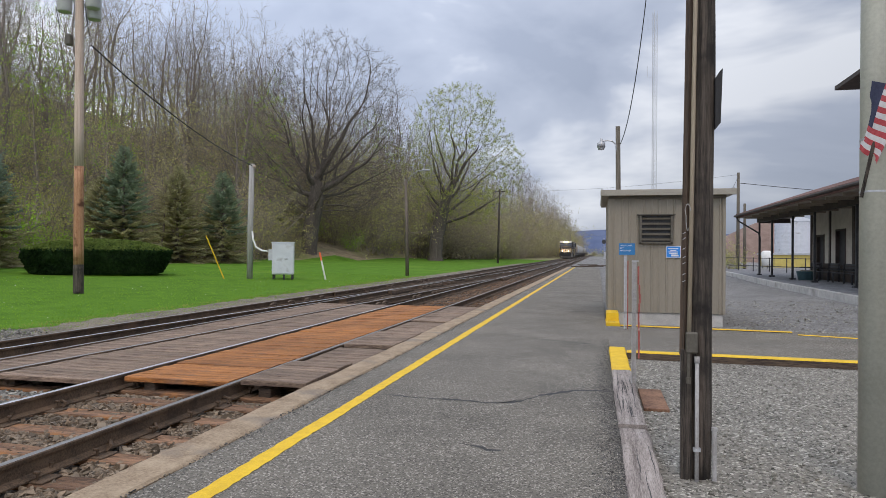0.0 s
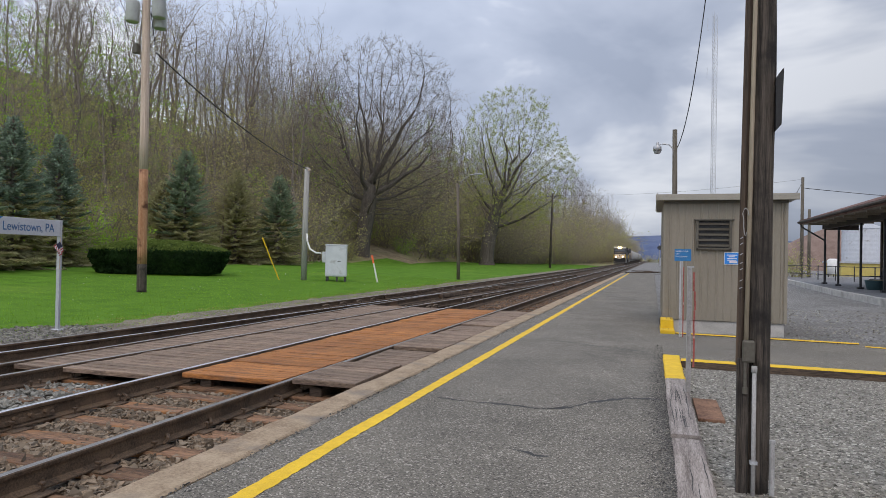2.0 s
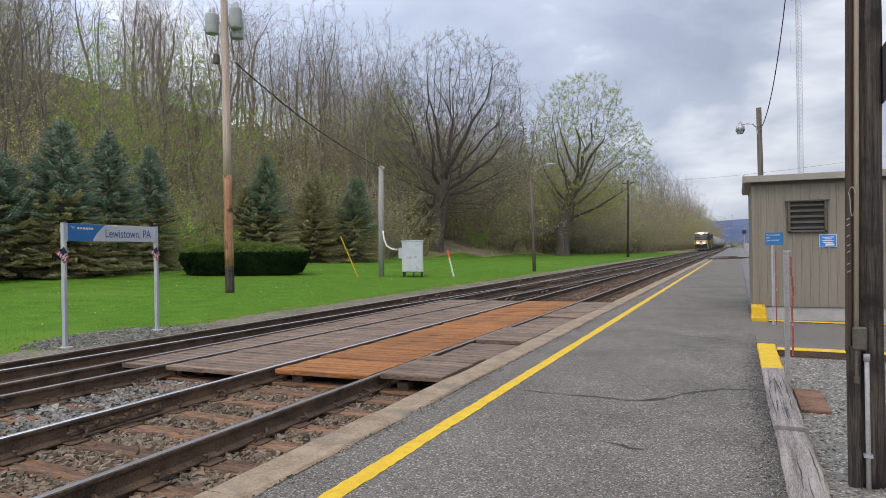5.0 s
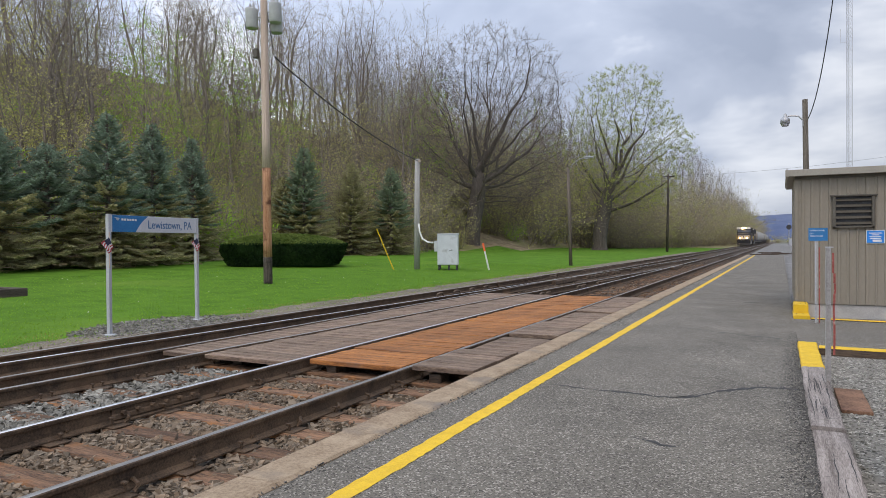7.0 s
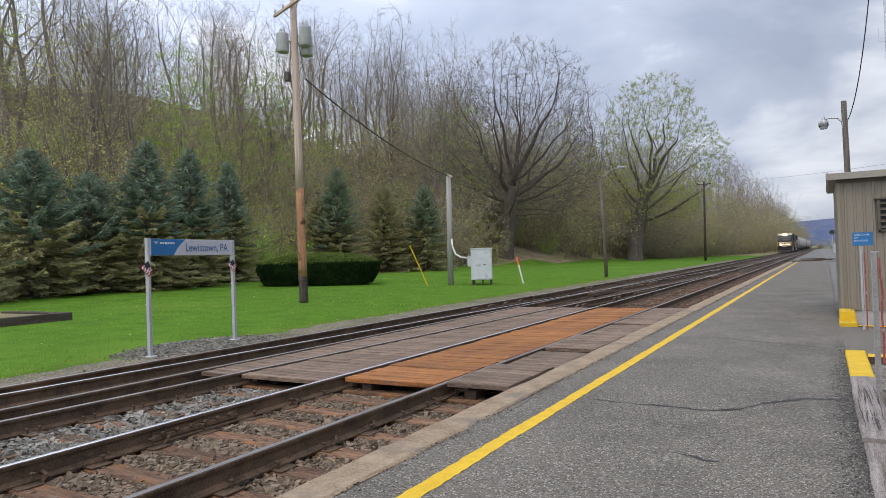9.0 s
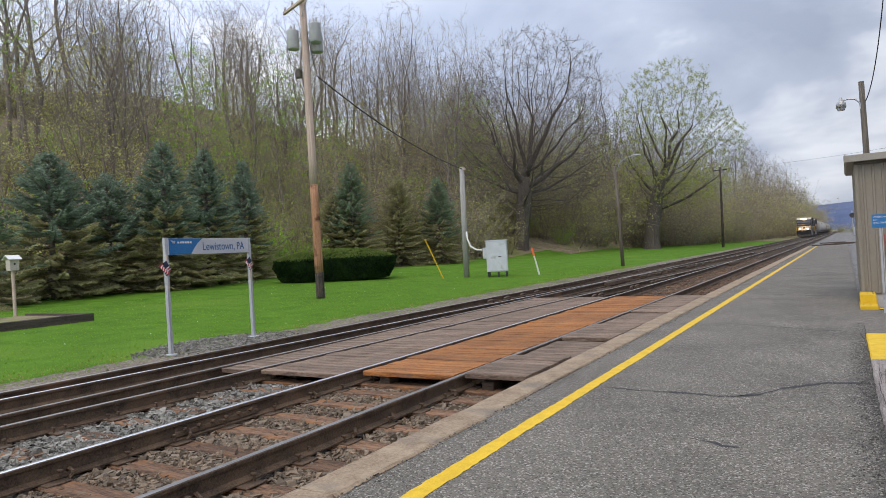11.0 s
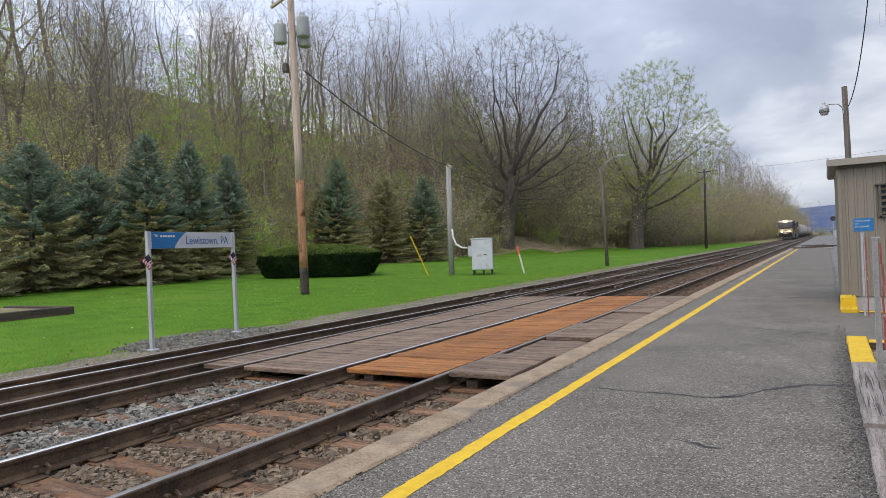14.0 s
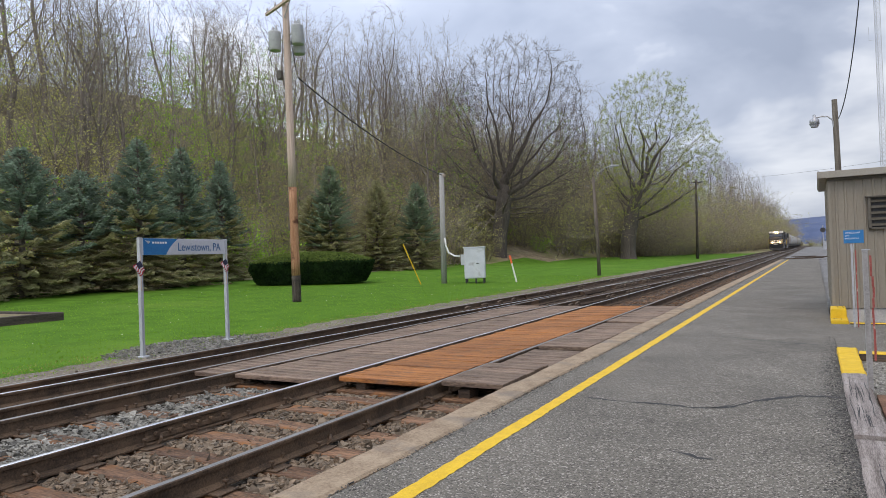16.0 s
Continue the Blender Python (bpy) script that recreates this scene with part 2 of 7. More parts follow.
M_ORANGE = surface("orange_paint", (0.78, 0.13, 0.04), (0.85, 0.18, 0.06), 6, 0.5, 40, 0.1)


# ---- mesh helpers ----
def box(bm, c, s, rot=None, bev=0.0):
    """A box with centre c and size s, its edges rounded by bev."""
    r = bmesh.ops.create_cube(bm, size=1.0, matrix=Matrix.Translation(c) @ (rot or Matrix()) @ Matrix.Diagonal((*s, 1)))
    if bev:
        edges = {ed for v in r["verts"] for ed in v.link_edges}
        bmesh.ops.bevel(bm, geom=list(edges), offset=bev, segments=1, affect="EDGES")
    return r


def frame_of(d):
    """Two unit vectors square to d."""
    d = d.normalized()
    a = Vector((0, 0, 1)) if abs(d.z) < 0.9 else Vector((1, 0, 0))
    u = d.cross(a).normalized()
    return u, d.cross(u)


def tube(bm, pts, radii, seg=8, caps=True):
    """A tube along pts, with a radius at each point."""
    pts = [Vector(p) for p in pts]
    rings = []
    for i, p in enumerate(pts):
        d = pts[min(i + 1, len(pts) - 1)] - pts[max(i - 1, 0)]
        u, v = frame_of(d)
        r = radii[i] if isinstance(radii, (list, tuple)) else radii
        rings.append([bm.verts.new(p + r * (math.cos(2 * math.pi * k / seg) * u + math.sin(2 * math.pi * k / seg) * v)) for k in range(seg)])
    for a, b in zip(rings, rings[1:]):
        for k in range(seg):
            bm.faces.new((a[k], a[(k + 1) % seg], b[(k + 1) % seg], b[k]))
    if caps and seg > 2:
        bm.faces.new(rings[0][::-1])
        bm.faces.new(rings[-1])
    return rings


def prism(bm, outline, y0, y1, axis="y"):
    """Sweeps an outline of (a, z) from y0 to y1 along y, or of (a, z) along x."""
    put = (lambda a, z, t: (a, t, z)) if axis == "y" else (lambda a, z, t: (t, a, z)) if axis == "x" else (lambda a, z, t: (a, z, t))
    lo = [bm.verts.new(put(a, z, y0)) for a, z in outline]
    hi = [bm.verts.new(put(a, z, y1)) for a, z in outline]
    n = len(outline)
    for k in range(n):
        bm.faces.new((lo[k], lo[(k + 1) % n], hi[(k + 1) % n], hi[k]))
    bm.faces.new(lo[::-1])
    bm.faces.new(hi)
    bmesh.ops.recalc_face_normals(bm, faces=bm.faces[:])


def mesh_of(name, bm, mats, smooth=False):
    me = bpy.data.meshes.new(name)
    bm.to_mesh(me)
    bm.free()
    for mt in (mats if isinstance(mats, (list, tuple)) else (mats,)):
        me.materials.append(mt)
    if smooth:
        me.shade_smooth()
    return me


def part(name, bm, mat, parent=None, label="", smooth=False, at=None):
    ob = new(name, mesh_of(name, bm, mat, smooth))
    if parent:
        ob.parent = parent
    if at is not None:
        ob.matrix_basis = at
    return tagged(ob, label) if label else ob


def thing(name, at, label, category, group="", kind=""):
    ob = new(name)
    ob.empty_display_size = 0.1
    ob.matrix_basis = at if isinstance(at, Matrix) else Matrix.Translation(at)
    return tagged(ob, label, category, group, kind)


def B():
    return bmesh.new()


def hill(x, y):
    """Height of the ground left of the tracks."""
    z = -0.10 + 0.026 * max(0.0, -x - 10.5)
    k = 1.0 if y < 40 else max(0.22, 1.0 - (y - 40) / 220)
    rise = max(0.0, -x - 36 - 0.06 * max(0, y - 20))
    z += k * 36 * (1 - math.exp(-rise * 0.46 / 36 * (1 + rise / 120)))
    bank = max(0.0, -x - 27 - 0.10 * abs(y - 95)) * smooth01((y - 62) / 25) * (1 - smooth01((y - 150) / 120))
    return z + 9 * (1 - math.exp(-bank * 0.05))


def smooth01(t):
    t = min(1, max(0, t))
    return t * t * (3 - 2 * t)


# ---- ground ----
def build_ground():
    bm = B()
    xs = [-3000, -1500, -700, -400, -250, -180, -140, -110, -90, -75, -64, -56, -50, -46, -43, -40, -37, -34, -31, -28, -25, -22, -19, -16, -14, -12, -10.6, -9.9, -9.5, -3.0, 60, 200, 700, 3000]
    ys = [-3000, -800, -200, -80, -40, -20, -10, -5, 0, 5, 10, 15, 20, 25, 30, 36, 42, 50, 58, 66, 76, 90, 105, 120, 140, 170, 210, 300, 500, 1000, 3000]
    grid = {}
    for i, x in enumerate(xs):
        for j, y in enumerate(ys):
            z = hill(x, y) if x < -9.6 else -0.30
            if x > -9.6 and x < -2:
                z = -0.34
            grid[i, j] = bm.verts.new((x, y, z))
    for i in range(len(xs) - 1):
        for j in range(len(ys) - 1):
            f = bm.faces.new((grid[i, j], grid[i + 1, j], grid[i + 1, j + 1], grid[i, j + 1]))
            cx, cy = (xs[i] + xs[i + 1]) / 2, (ys[j] + ys[j + 1]) / 2
            edge = -30 - 0.10 * max(0, cy - 30) if cy < 60 else -33 + 0.16 * (cy - 60)
            f.material_index = 2 if cx > -9.6 else (0 if cx > edge and cy < 150 else 1)
            f.smooth = True
    return tagged(part("ground", bm, [M_GRASS_SOIL, M_LITTER, M_FIELD]), "green mown lawn rising into leaf-strewn woodland slope", "ground", kind="structure")


build_ground()


def slab(name, x0, x1, y0, y1, z0, z1, mat, label, category, bev=0.0):
    bm = B()
    box(bm, ((x0 + x1) / 2, (y0 + y1) / 2, (z0 + z1) / 2), (x1 - x0, y1 - y0, z1 - z0), bev=bev)
    return tagged(part(name, bm, mat), label, category, kind="structure")


slab("ballast_bed", -9.75, -2.99, -60, 600, -0.33, -0.225, M_BALLAST, "brown-grey crushed stone ballast under the railway tracks", "ballast")
slab("platform_floor", -2.64, 0.19, -30, 70, -0.28, 0.0, M_ASPHALT, "worn grey asphalt station platform with cracks", "platform")
slab("platform_path", 0.19, 5.2, 10.0, 13.66, -0.28, -0.006, M_ASPHALT, "grey asphalt path crossing from the platform", "path")
slab("gravel_lot", 0.19, 60, -40, 9.998, -0.32, -0.06, M_GRAVEL, "loose grey gravel lot beside the platform", "gravel")
slab("gravel_lane", 0.19, 60, 13.66, 300, -0.32, -0.10, M_LANE, "compacted grey gravel lane beside the shed", "gravel")
slab("gravel_end", -2.985, 0.188, 70.01, 300, -0.32, -0.10, M_LANE, "compacted grey gravel beyond the platform end", "gravel")
slab("gravel_strip", 5.2, 60, 9.998, 13.66, -0.32, -0.10, M_LANE, "compacted grey gravel lane beside the path", "gravel")

# yellow safety line on the asphalt
bm = B()
edge = random.Random(19)
prev = None
for k in range(1200):
    y = -3.0 + 0.06 * k
    row = [bm.verts.new((x + edge.uniform(-0.006, 0.006) + 0.008 * noise.noise(Vector((y * 1.7, x * 9, 0))), y, 0.004)) for x in (-2.29, -2.16)]
    if prev:
        bm.faces.new((prev[0], prev[1], row[1], row[0]))
    prev = row
bmesh.ops.recalc_face_normals(bm, faces=bm.faces[:])
tagged(part("yellow_line", bm, M_YELLOW), "worn yellow safety line painted along the platform", "line", kind="structure")


# ---- tracks ----
def rail_outline(x):
    return [(x - 0.07, -0.17), (x + 0.07, -0.17), (x + 0.07, -0.158), (x + 0.012, -0.135), (x + 0.010, -0.045), (x + 0.034, -0.036), (x + 0.036, -0.013), (x + 0.029, -0.005), (x + 0.015, -0.0008),
            (x - 0.015, -0.0008), (x - 0.029, -0.005), (x - 0.036, -0.013), (x - 0.034, -0.036), (x - 0.010, -0.045), (x - 0.012, -0.135), (x - 0.07, -0.158)]


def rail(parent, x0, y0, x1, y1, top, label):
    """A rail from (x0, y0) to (x1, y1)."""
    bm = B()
    a = [bm.verts.new((u - x0 + x0, y0, z)) for u, z in rail_outline(x0)]
    b = [bm.verts.new((u, y1, z)) for u, z in rail_outline(x1)]
    n = len(a)
    for k in range(n):
        f = bm.faces.new((a[k], a[(k + 1) % n], b[(k + 1) % n], b[k]))
        f.material_index = 1 if k in (7, 8, 9) else 0
    bm.faces.new(a[::-1])
    bm.faces.new(b)
    bmesh.ops.recalc_face_normals(bm, faces=bm.faces[:])
    return part("rail", bm, [M_RAIL_SIDE, top], parent, label)


R1, R2, R4, R6 = -3.86, -5.37, -7.60, -9.08
CROSS = lambda y, x: x + 0.045 * (y - 4)
near_track = thing("railway_track", (0, 0, 0), "near railway track with rusty rails on weathered wooden ties", "track", "railway tracks", "structure")
far_track = thing("railway_track", (0, 0, 0), "far railway track with rusty rails on ballast", "track", "railway tracks", "structure")
crossover = thing("railway_track", (0, 0, 0), "crossover track running from the far to the near track", "track", "railway tracks", "structure")
rail(near_track, R1, -60, R1, 600, M_RAIL_DULL, "dull worn steel rail")
rail(near_track, R2, -60, R2, 600, M_RAIL_TOP, "steel rail with a bright polished head")
rail(far_track, R4, -60, R4, 600, M_RAIL_DULL, "dull worn steel rail")
rail(far_track, R6, -60, R6, 600, M_RAIL_DULL, "dull worn steel rail")
rail(crossover, CROSS(-20, -8.57), -20, CROSS(58, -8.57), 58, M_RAIL_TOP, "steel rail with a bright polished head")
rail(crossover, CROSS(-20, -6.99), -20, CROSS(36, -6.99), 36, M_RAIL_DULL, "dull worn steel rail")

# ---- platform edge ----
KERB_CUTS = [-30, -24, -18, -12, -7.5, -3.1, 3.05, 9.1, 15.2, 21.3, 27.4, 33.5, 39.6, 45.7, 51.8, 57.9, 64, 70]
kerb = thing("kerb", (-2.82, 0, 0), "weathered tan concrete kerb along the platform edge", "kerb", kind="structure")
for y0, y1 in zip(KERB_CUTS, KERB_CUTS[1:]):
    bm = B()
    n = max(2, int((y1 - y0) / 0.35))
    rows = []
    for k in range(n + 1):
        y = y0 + 0.006 + (y1 - y0 - 0.012) * k / n
        j = lambda a: random.uniform(-a, a)
        prof = [(-0.165, -0.32), (-0.165 + j(0.006), -0.02 + j(0.006)), (-0.145 + j(0.012), 0.012 + j(0.003)), (0.135 + j(0.008), 0.012 + j(0.003)), (0.16 + j(0.01), -0.005), (0.165, -0.32)]
        rows.append([bm.verts.new((a, y, z)) for a, z in prof])
    for a, b in zip(rows, rows[1:]):
        for k in range(5):
            bm.faces.new((a[k], a[k + 1], b[k + 1], b[k]))
    bm.faces.new(rows[0])
    bm.faces.new(rows[-1][::-1])
    bmesh.ops.recalc_face_normals(bm, faces=bm.faces[:])
    part("kerb_stone", bm, M_CONCRETE, kerb)


def timber(x0, x1, y0, y1, z1, label, yellow_from=None, yellow_to=None):
    """A squared timber lying along the platform, its top z1, with a chipped and checked top; part of it painted yellow."""
    th = thing("edge_timber", ((x0 + x1) / 2, y0, -0.1), label, "timber", "edge timbers")
    bm = B()
    n = max(3, int((y1 - y0) / 0.12))
    w = (x1 - x0) / 2
    rows = []
    for k in range(n + 1):
        y = (y1 - y0) * k / n
        j = lambda a: random.uniform(-a, a)
        rows.append([bm.verts.new(p) for p in ((-w, y, -0.12), (-w + j(0.006), y, z1 + 0.085 + j(0.006)), (-w + 0.015 + j(0.006), y, z1 + 0.1), (-w * 0.35, y, z1 + 0.1 + j(0.003)), (w * 0.3, y, z1 + 0.1 + j(0.003)), (w - 0.015 + j(0.008), y, z1 + 0.1), (w + j(0.008), y, z1 + 0.08), (w, y, -0.12))])
    for a, b in zip(rows, rows[1:]):
        for k in range(7):
            f = bm.faces.new((a[k], a[k + 1], b[k + 1], b[k]))
            yc = y0 + (a[0].co.y + b[0].co.y) / 2
            if yellow_from is not None and yellow_from <= yc <= yellow_to:
                f.material_index = 1
    for cap, yc in ((rows[0], y0), (rows[-1][::-1], y1)):
        bm.faces.new(cap).material_index = int(yellow_from is not None and yellow_from <= yc <= yellow_to)
    bmesh.ops.recalc_face_normals(bm, faces=bm.faces[:])
    part("beam", bm, [M_TIMBER, M_YELLOW], th)
    # drying cracks along the grain
    for _ in range(max(1, int((y1 - y0) * 4.5))):
        bm = B()
        x, y = random.uniform(-w * 0.75, w * 0.75), random.uniform(0.1, max(0.2, (y1 if yellow_from is None else yellow_from) - y0 - 0.9))
        pts = []
        for k in range(9):
            pts.append((x, y, z1 + 0.102))
            y += random.uniform(0.04, 0.12)
            x = min(w * 0.8, max(-w * 0.8, x + random.uniform(-0.005, 0.005)))
        for k in range(8):
            wd = 0.0022 * math.sin(math.pi * (k + 0.5) / 8) + 0.001
            a, b = pts[k], pts[k + 1]
            bm.faces.new([bm.verts.new(q) for q in ((a[0] - wd, a[1], a[2]), (a[0] + wd, a[1], a[2]), (b[0] + wd, b[1], b[2]), (b[0] - wd, b[1], b[2]))])
        part("drying_crack", bm, M_TAR, th)
    return th


timber(0.19, 0.43, -8.0, 5.69, 0.005, "grey cracked timber along the asphalt edge")
timber(0.19, 0.42, 5.70, 10.38, 0.035, "grey cracked timber with a yellow-painted end", 8.32, 11)
timber(0.19, 0.46, 13.75, 14.93, 0.05, "yellow-painted timber end beside the shed", 13, 16.0)
timber(0.20, 0.45, 14.2, 14.92, 0.21, "yellow-painted timber laid on another timber", 13, 16.0)


def strip(x0, y0, x1, y1, w, z1, label):
    th = thing("yellow_edge_board", (x0, y0, -0.1), label, "board", "yellow edge boards")
    bm = B()
    d = Vector((x1 - x0, y1 - y0, 0))
    L = d.length
    n = int(L / 0.25)
    rows = []
    for k in range(n + 1):
        j = random.uniform(-0.004, 0.004)
        rows.append([bm.verts.new(p) for p in ((L * k / n, -w / 2, 0), (L * k / n, -w / 2 + j, z1 + 0.09), (L * k / n, -w / 2 + 0.012 + j, z1 + 0.1), (L * k / n, w / 2 - 0.01 + j, z1 + 0.1), (L * k / n, w / 2, 0))])
    for a, b in zip(rows, rows[1:]):
        for k in range(4):
            # the near face gets the dark wood: its shade is painted in
            bm.faces.new((a[k], a[k + 1], b[k + 1], b[k])).material_index = 0 if k else 1
    bm.faces.new(rows[0])
    bm.faces.new(rows[-1][::-1])
    bmesh.ops.recalc_face_normals(bm, faces=bm.faces[:])
    b = part("board", bm, [M_YELLOW, M_TIE_FAR], th)
    b.matrix_basis = Matrix.Rotation(math.atan2(d.y, d.x), 4, "Z")
    return th


strip(0.47, 13.72, 3.5, 13.42, 0.12, 0.02, "yellow-painted edge board along the far side of the path")
strip(3.52, 13.10, 6.5, 12.1, 0.07, 0.01, "faded yellow edge board half sunk in gravel")
strip(0.43, 9.95, 3.55, 9.78, 0.21, 0.04, "yellow-painted edge board along the near side of the path")
strip(3.57, 9.73, 6.6, 9.52, 0.21, 0.01, "yellow-painted edge board beside the gravel")


# ---- shed ----
def build_shed():
    SX0, SX1, SY0, SY1, ZT = 0.25, 2.62, 15.0, 18.6, 2.68
    shed = thing("shed", ((SX0 + SX1) / 2, SY0, -0.1), "olive-tan ribbed metal equipment shed on a concrete base", "shed")
    cx = (SX0 + SX1) / 2
    w, d, zb = SX1 - SX0, SY1 - SY0, 0.27

    def ribbed(length, z0, z1):
        """A sheet with raised ribs: points along its length, and heights."""
        pts = [(0.0, 0.0)]
        x, pitch = 0.0, 0.153
        while x < length - pitch:
            pts += [(x + 0.105, 0.0), (x + 0.114, 0.02), (x + 0.144, 0.02), (x + 0.153, 0.0)]
            x += pitch
        pts.append((length, 0.0))
        bm = B()
        for (a, p), (b, q) in zip(pts, pts[1:]):
            bm.faces.new([bm.verts.new(v) for v in ((a, -p, z0), (b, -q, z0), (b, -q, z1), (a, -p, z1))])
        bmesh.ops.remove_doubles(bm, verts=bm.verts[:], dist=1e-4)
        return bm

    H = ZT + 0.1
    for name, length, m in (("front_wall", w, Matrix.Translation((-w / 2, 0, 0))), ("side_wall", d, Matrix.Translation((-w / 2, d, 0)) @ Matrix.Rotation(radians(-90), 4, "Z")), ("side_wall", d, Matrix.Translation((w / 2, 0, 0)) @ Matrix.Rotation(radians(90), 4, "Z"))):
        part(name, ribbed(length, zb, H), M_SHED, shed, at=m)
    bm = B()
    box(bm, (0, d / 2, H / 2 + zb / 2), (w - 0.04, d - 0.04, H - zb - 0.02))
    part("inner_lining", bm, M_SHED, shed)
    bm = B()
    box(bm, (0.02, d / 2, zb / 2 - 0.08), (w - 0.1, d - 0.06, zb + 0.15), bev=0.012)
    part("concrete_base", bm, M_PALE_CONCRETE, shed)
    bm = B()
    prism(bm, [(-w / 2 - 0.14, H), (w / 2 + 0.14, H), (w / 2 + 0.17, H + 0.05), (w / 2 + 0.17, H + 0.12), (-w / 2 - 0.17, H + 0.12), (-w / 2 - 0.17, H + 0.05)], -0.20, d + 0.12)
    part("roof", bm, M_SHED_TRIM, shed, "pale folded metal roof edge")
    bm = B()
    box(bm, (0, -0.215, H + 0.055), (w + 0.36, 0.03, 0.13), bev=0.006)
    part("fascia", bm, M_SHED_TRIM, shed)
    bm = B()
    box(bm, (0, -0.05, H - 0.03), (w + 0.02, 0.05, 0.06))
    part("soffit_trim", bm, M_LOUVRE, shed)
    for x in (-w / 2 - 0.15, w / 2 + 0.15):
        bm = B()
        tube(bm, [(x, -0.1, H + 0.12), (x, -0.1, H + 0.155)], 0.015, 6)
        part("roof_bolt", bm, M_GALV, shed)
    for x in (-w / 2 + 0.02, w / 2 - 0.02):
        bm = B()
        box(bm, (x, -0.012, (zb + H) / 2), (0.06, 0.03, H - zb), bev=0.004)
        part("corner_trim", bm, M_SHED, shed)
    # louvre
    lx, lz, lw, lh = 1.23 - cx, 2.06, 0.64, 0.58
    lou = part("louvre", bmesh.new(), M_LOUVRE, shed, "brown slatted ventilation louvre")
    bm = B()
    for sx in (-1, 1):
        box(bm, (lx + sx * lw / 2, -0.045, lz), (0.05, 0.09, lh + 0.04), bev=0.005)
    box(bm, (lx, -0.055, lz + lh / 2 + 0.02), (lw + 0.14, 0.11, 0.03), bev=0.005)
    box(bm, (lx, -0.045, lz - lh / 2), (lw + 0.04, 0.09, 0.04), bev=0.005)
    part("louvre_frame", bm, M_LOUVRE, lou)
    bm = B()
    box(bm, (lx, -0.026, lz), (lw, 0.006, lh))
    part("louvre_back", bm, M_DARK, lou)
    for k in range(5):
        bm = B()
        box(bm, (lx, -0.06, lz - lh / 2 + 0.07 + k * 0.112), (lw - 0.04, 0.075, 0.012), Matrix.Rotation(radians(38), 4, "X"), bev=0.002)
        part("louvre_slat", bm, M_LOUVRE, lou)
    # small blue notice
    nx, nz = 1.585 - cx, 1.575
    bm = B()
    box(bm, (nx, -0.026, nz), (0.30, 0.008, 0.255), bev=0.003)
    no = part("notice", bm, M_WHITE, shed, "bright blue notice with a white border")
    bm = B()
    box(bm, (nx, -0.032, nz), (0.275, 0.006, 0.23))
    part("notice_face", bm, M_BLUE_BRIGHT, no)
    for k, (wd, zz) in enumerate(((0.20, 0.07), (0.12, 0.035), (0.19, 0.0), (0.17, -0.035), (0.15, -0.075))):
        bm = B()
        box(bm, (nx + (0.03 if k == 4 else 0), -0.036, nz + zz), (wd, 0.004, 0.016 if k < 4 else 0.04))
        part("print_line", bm, M_WHITE, no)


build_shed()


# ---- signs and posts on the platform ----
def text_mesh(name, body, size, mat, parent, at):
    cu = bpy.data.curves.new(name, "FONT")
    cu.body, cu.size, cu.extrude = body, size, 0.001
    cu.align_x, cu.align_y = "LEFT", "CENTER"
    tmp = bpy.data.objects.new(name, cu)
    me = bpy.data.meshes.new_from_object(tmp)
    bpy.data.objects.remove(tmp)
    me.materials.append(mat)
    ob = new(name, me)
    ob.parent = parent
    ob.matrix_basis = at
    return ob


lift = thing("platform_sign", (0.56, 13.2, -0.1), "blue wheelchair lift sign on a thin steel post", "sign")
bm = B()
box(bm, (-0.035, 0, 0.80), (0.03, 0.012, 1.6))
box(bm, (-0.005, -0.012, 0.80), (0.008, 0.03, 1.6))
part("post", bm, M_GALV, lift)
bm = B()
box(bm, (0.02, -0.004, 0.72), (0.018, 0.008, 1.36))
part("reflector", bm, M_RED, lift, "faded red reflective strip")
bm = B()
box(bm, (0.0, -0.032, 1.62), (0.29, 0.006, 0.22), bev=0.002)
panel = part("panel", bm, M_BLUE, lift)
for k, wd in enumerate(("WHEELCHAIR", "LIFT", "ENCLOSURE")):
    text_mesh("lettering", wd, 0.036, M_WHITE, panel, pose(-0.125, -0.037, 1.685 - 0.048 * k, 90))

post = thing("marker_post", (0.43, 7.55, -0.1), "leaning steel post with a peeling red strip", "post")
bm = B()
box(bm, (-0.02, 0, 0.72), (0.042, 0.02, 1.46), bev=0.003)
box(bm, (-0.045, -0.025, 0.72), (0.008, 0.05, 1.46))
part("post", bm, M_CONDUIT, post)
n = 10
for k in range(n):
    bm = B()
    box(bm, (0.026 + 0.012 * math.sin(k * 1.3) * (k / n), -0.018, 0.45 + 0.1 * k), (0.018, 0.010, 0.098))
    part("red_strip", bm, M_RED, post, "peeling red and white strip")
bm = B()
box(bm, (-0.015, 0, 1.455), (0.07, 0.03, 0.012))
part("cap", bm, M_GALV, post)

plate = thing("rusty_plate", (0.57, 7.1, -0.1), "rusty square steel cover plate on a wooden block", "plate")
bm = B()
box(bm, (0, 0, 0.055), (0.235, 0.95, 0.03), bev=0.005)
part("cover", bm, surface("rusty_plate", (0.10, 0.048, 0.026), (0.27, 0.145, 0.085), 5, 0.85, 50, 0.3), plate)
bm = B()
box(bm, (0, 0, 0.02), (0.22, 0.92, 0.04))
part("block", bm, M_POLE_DARK, plate)


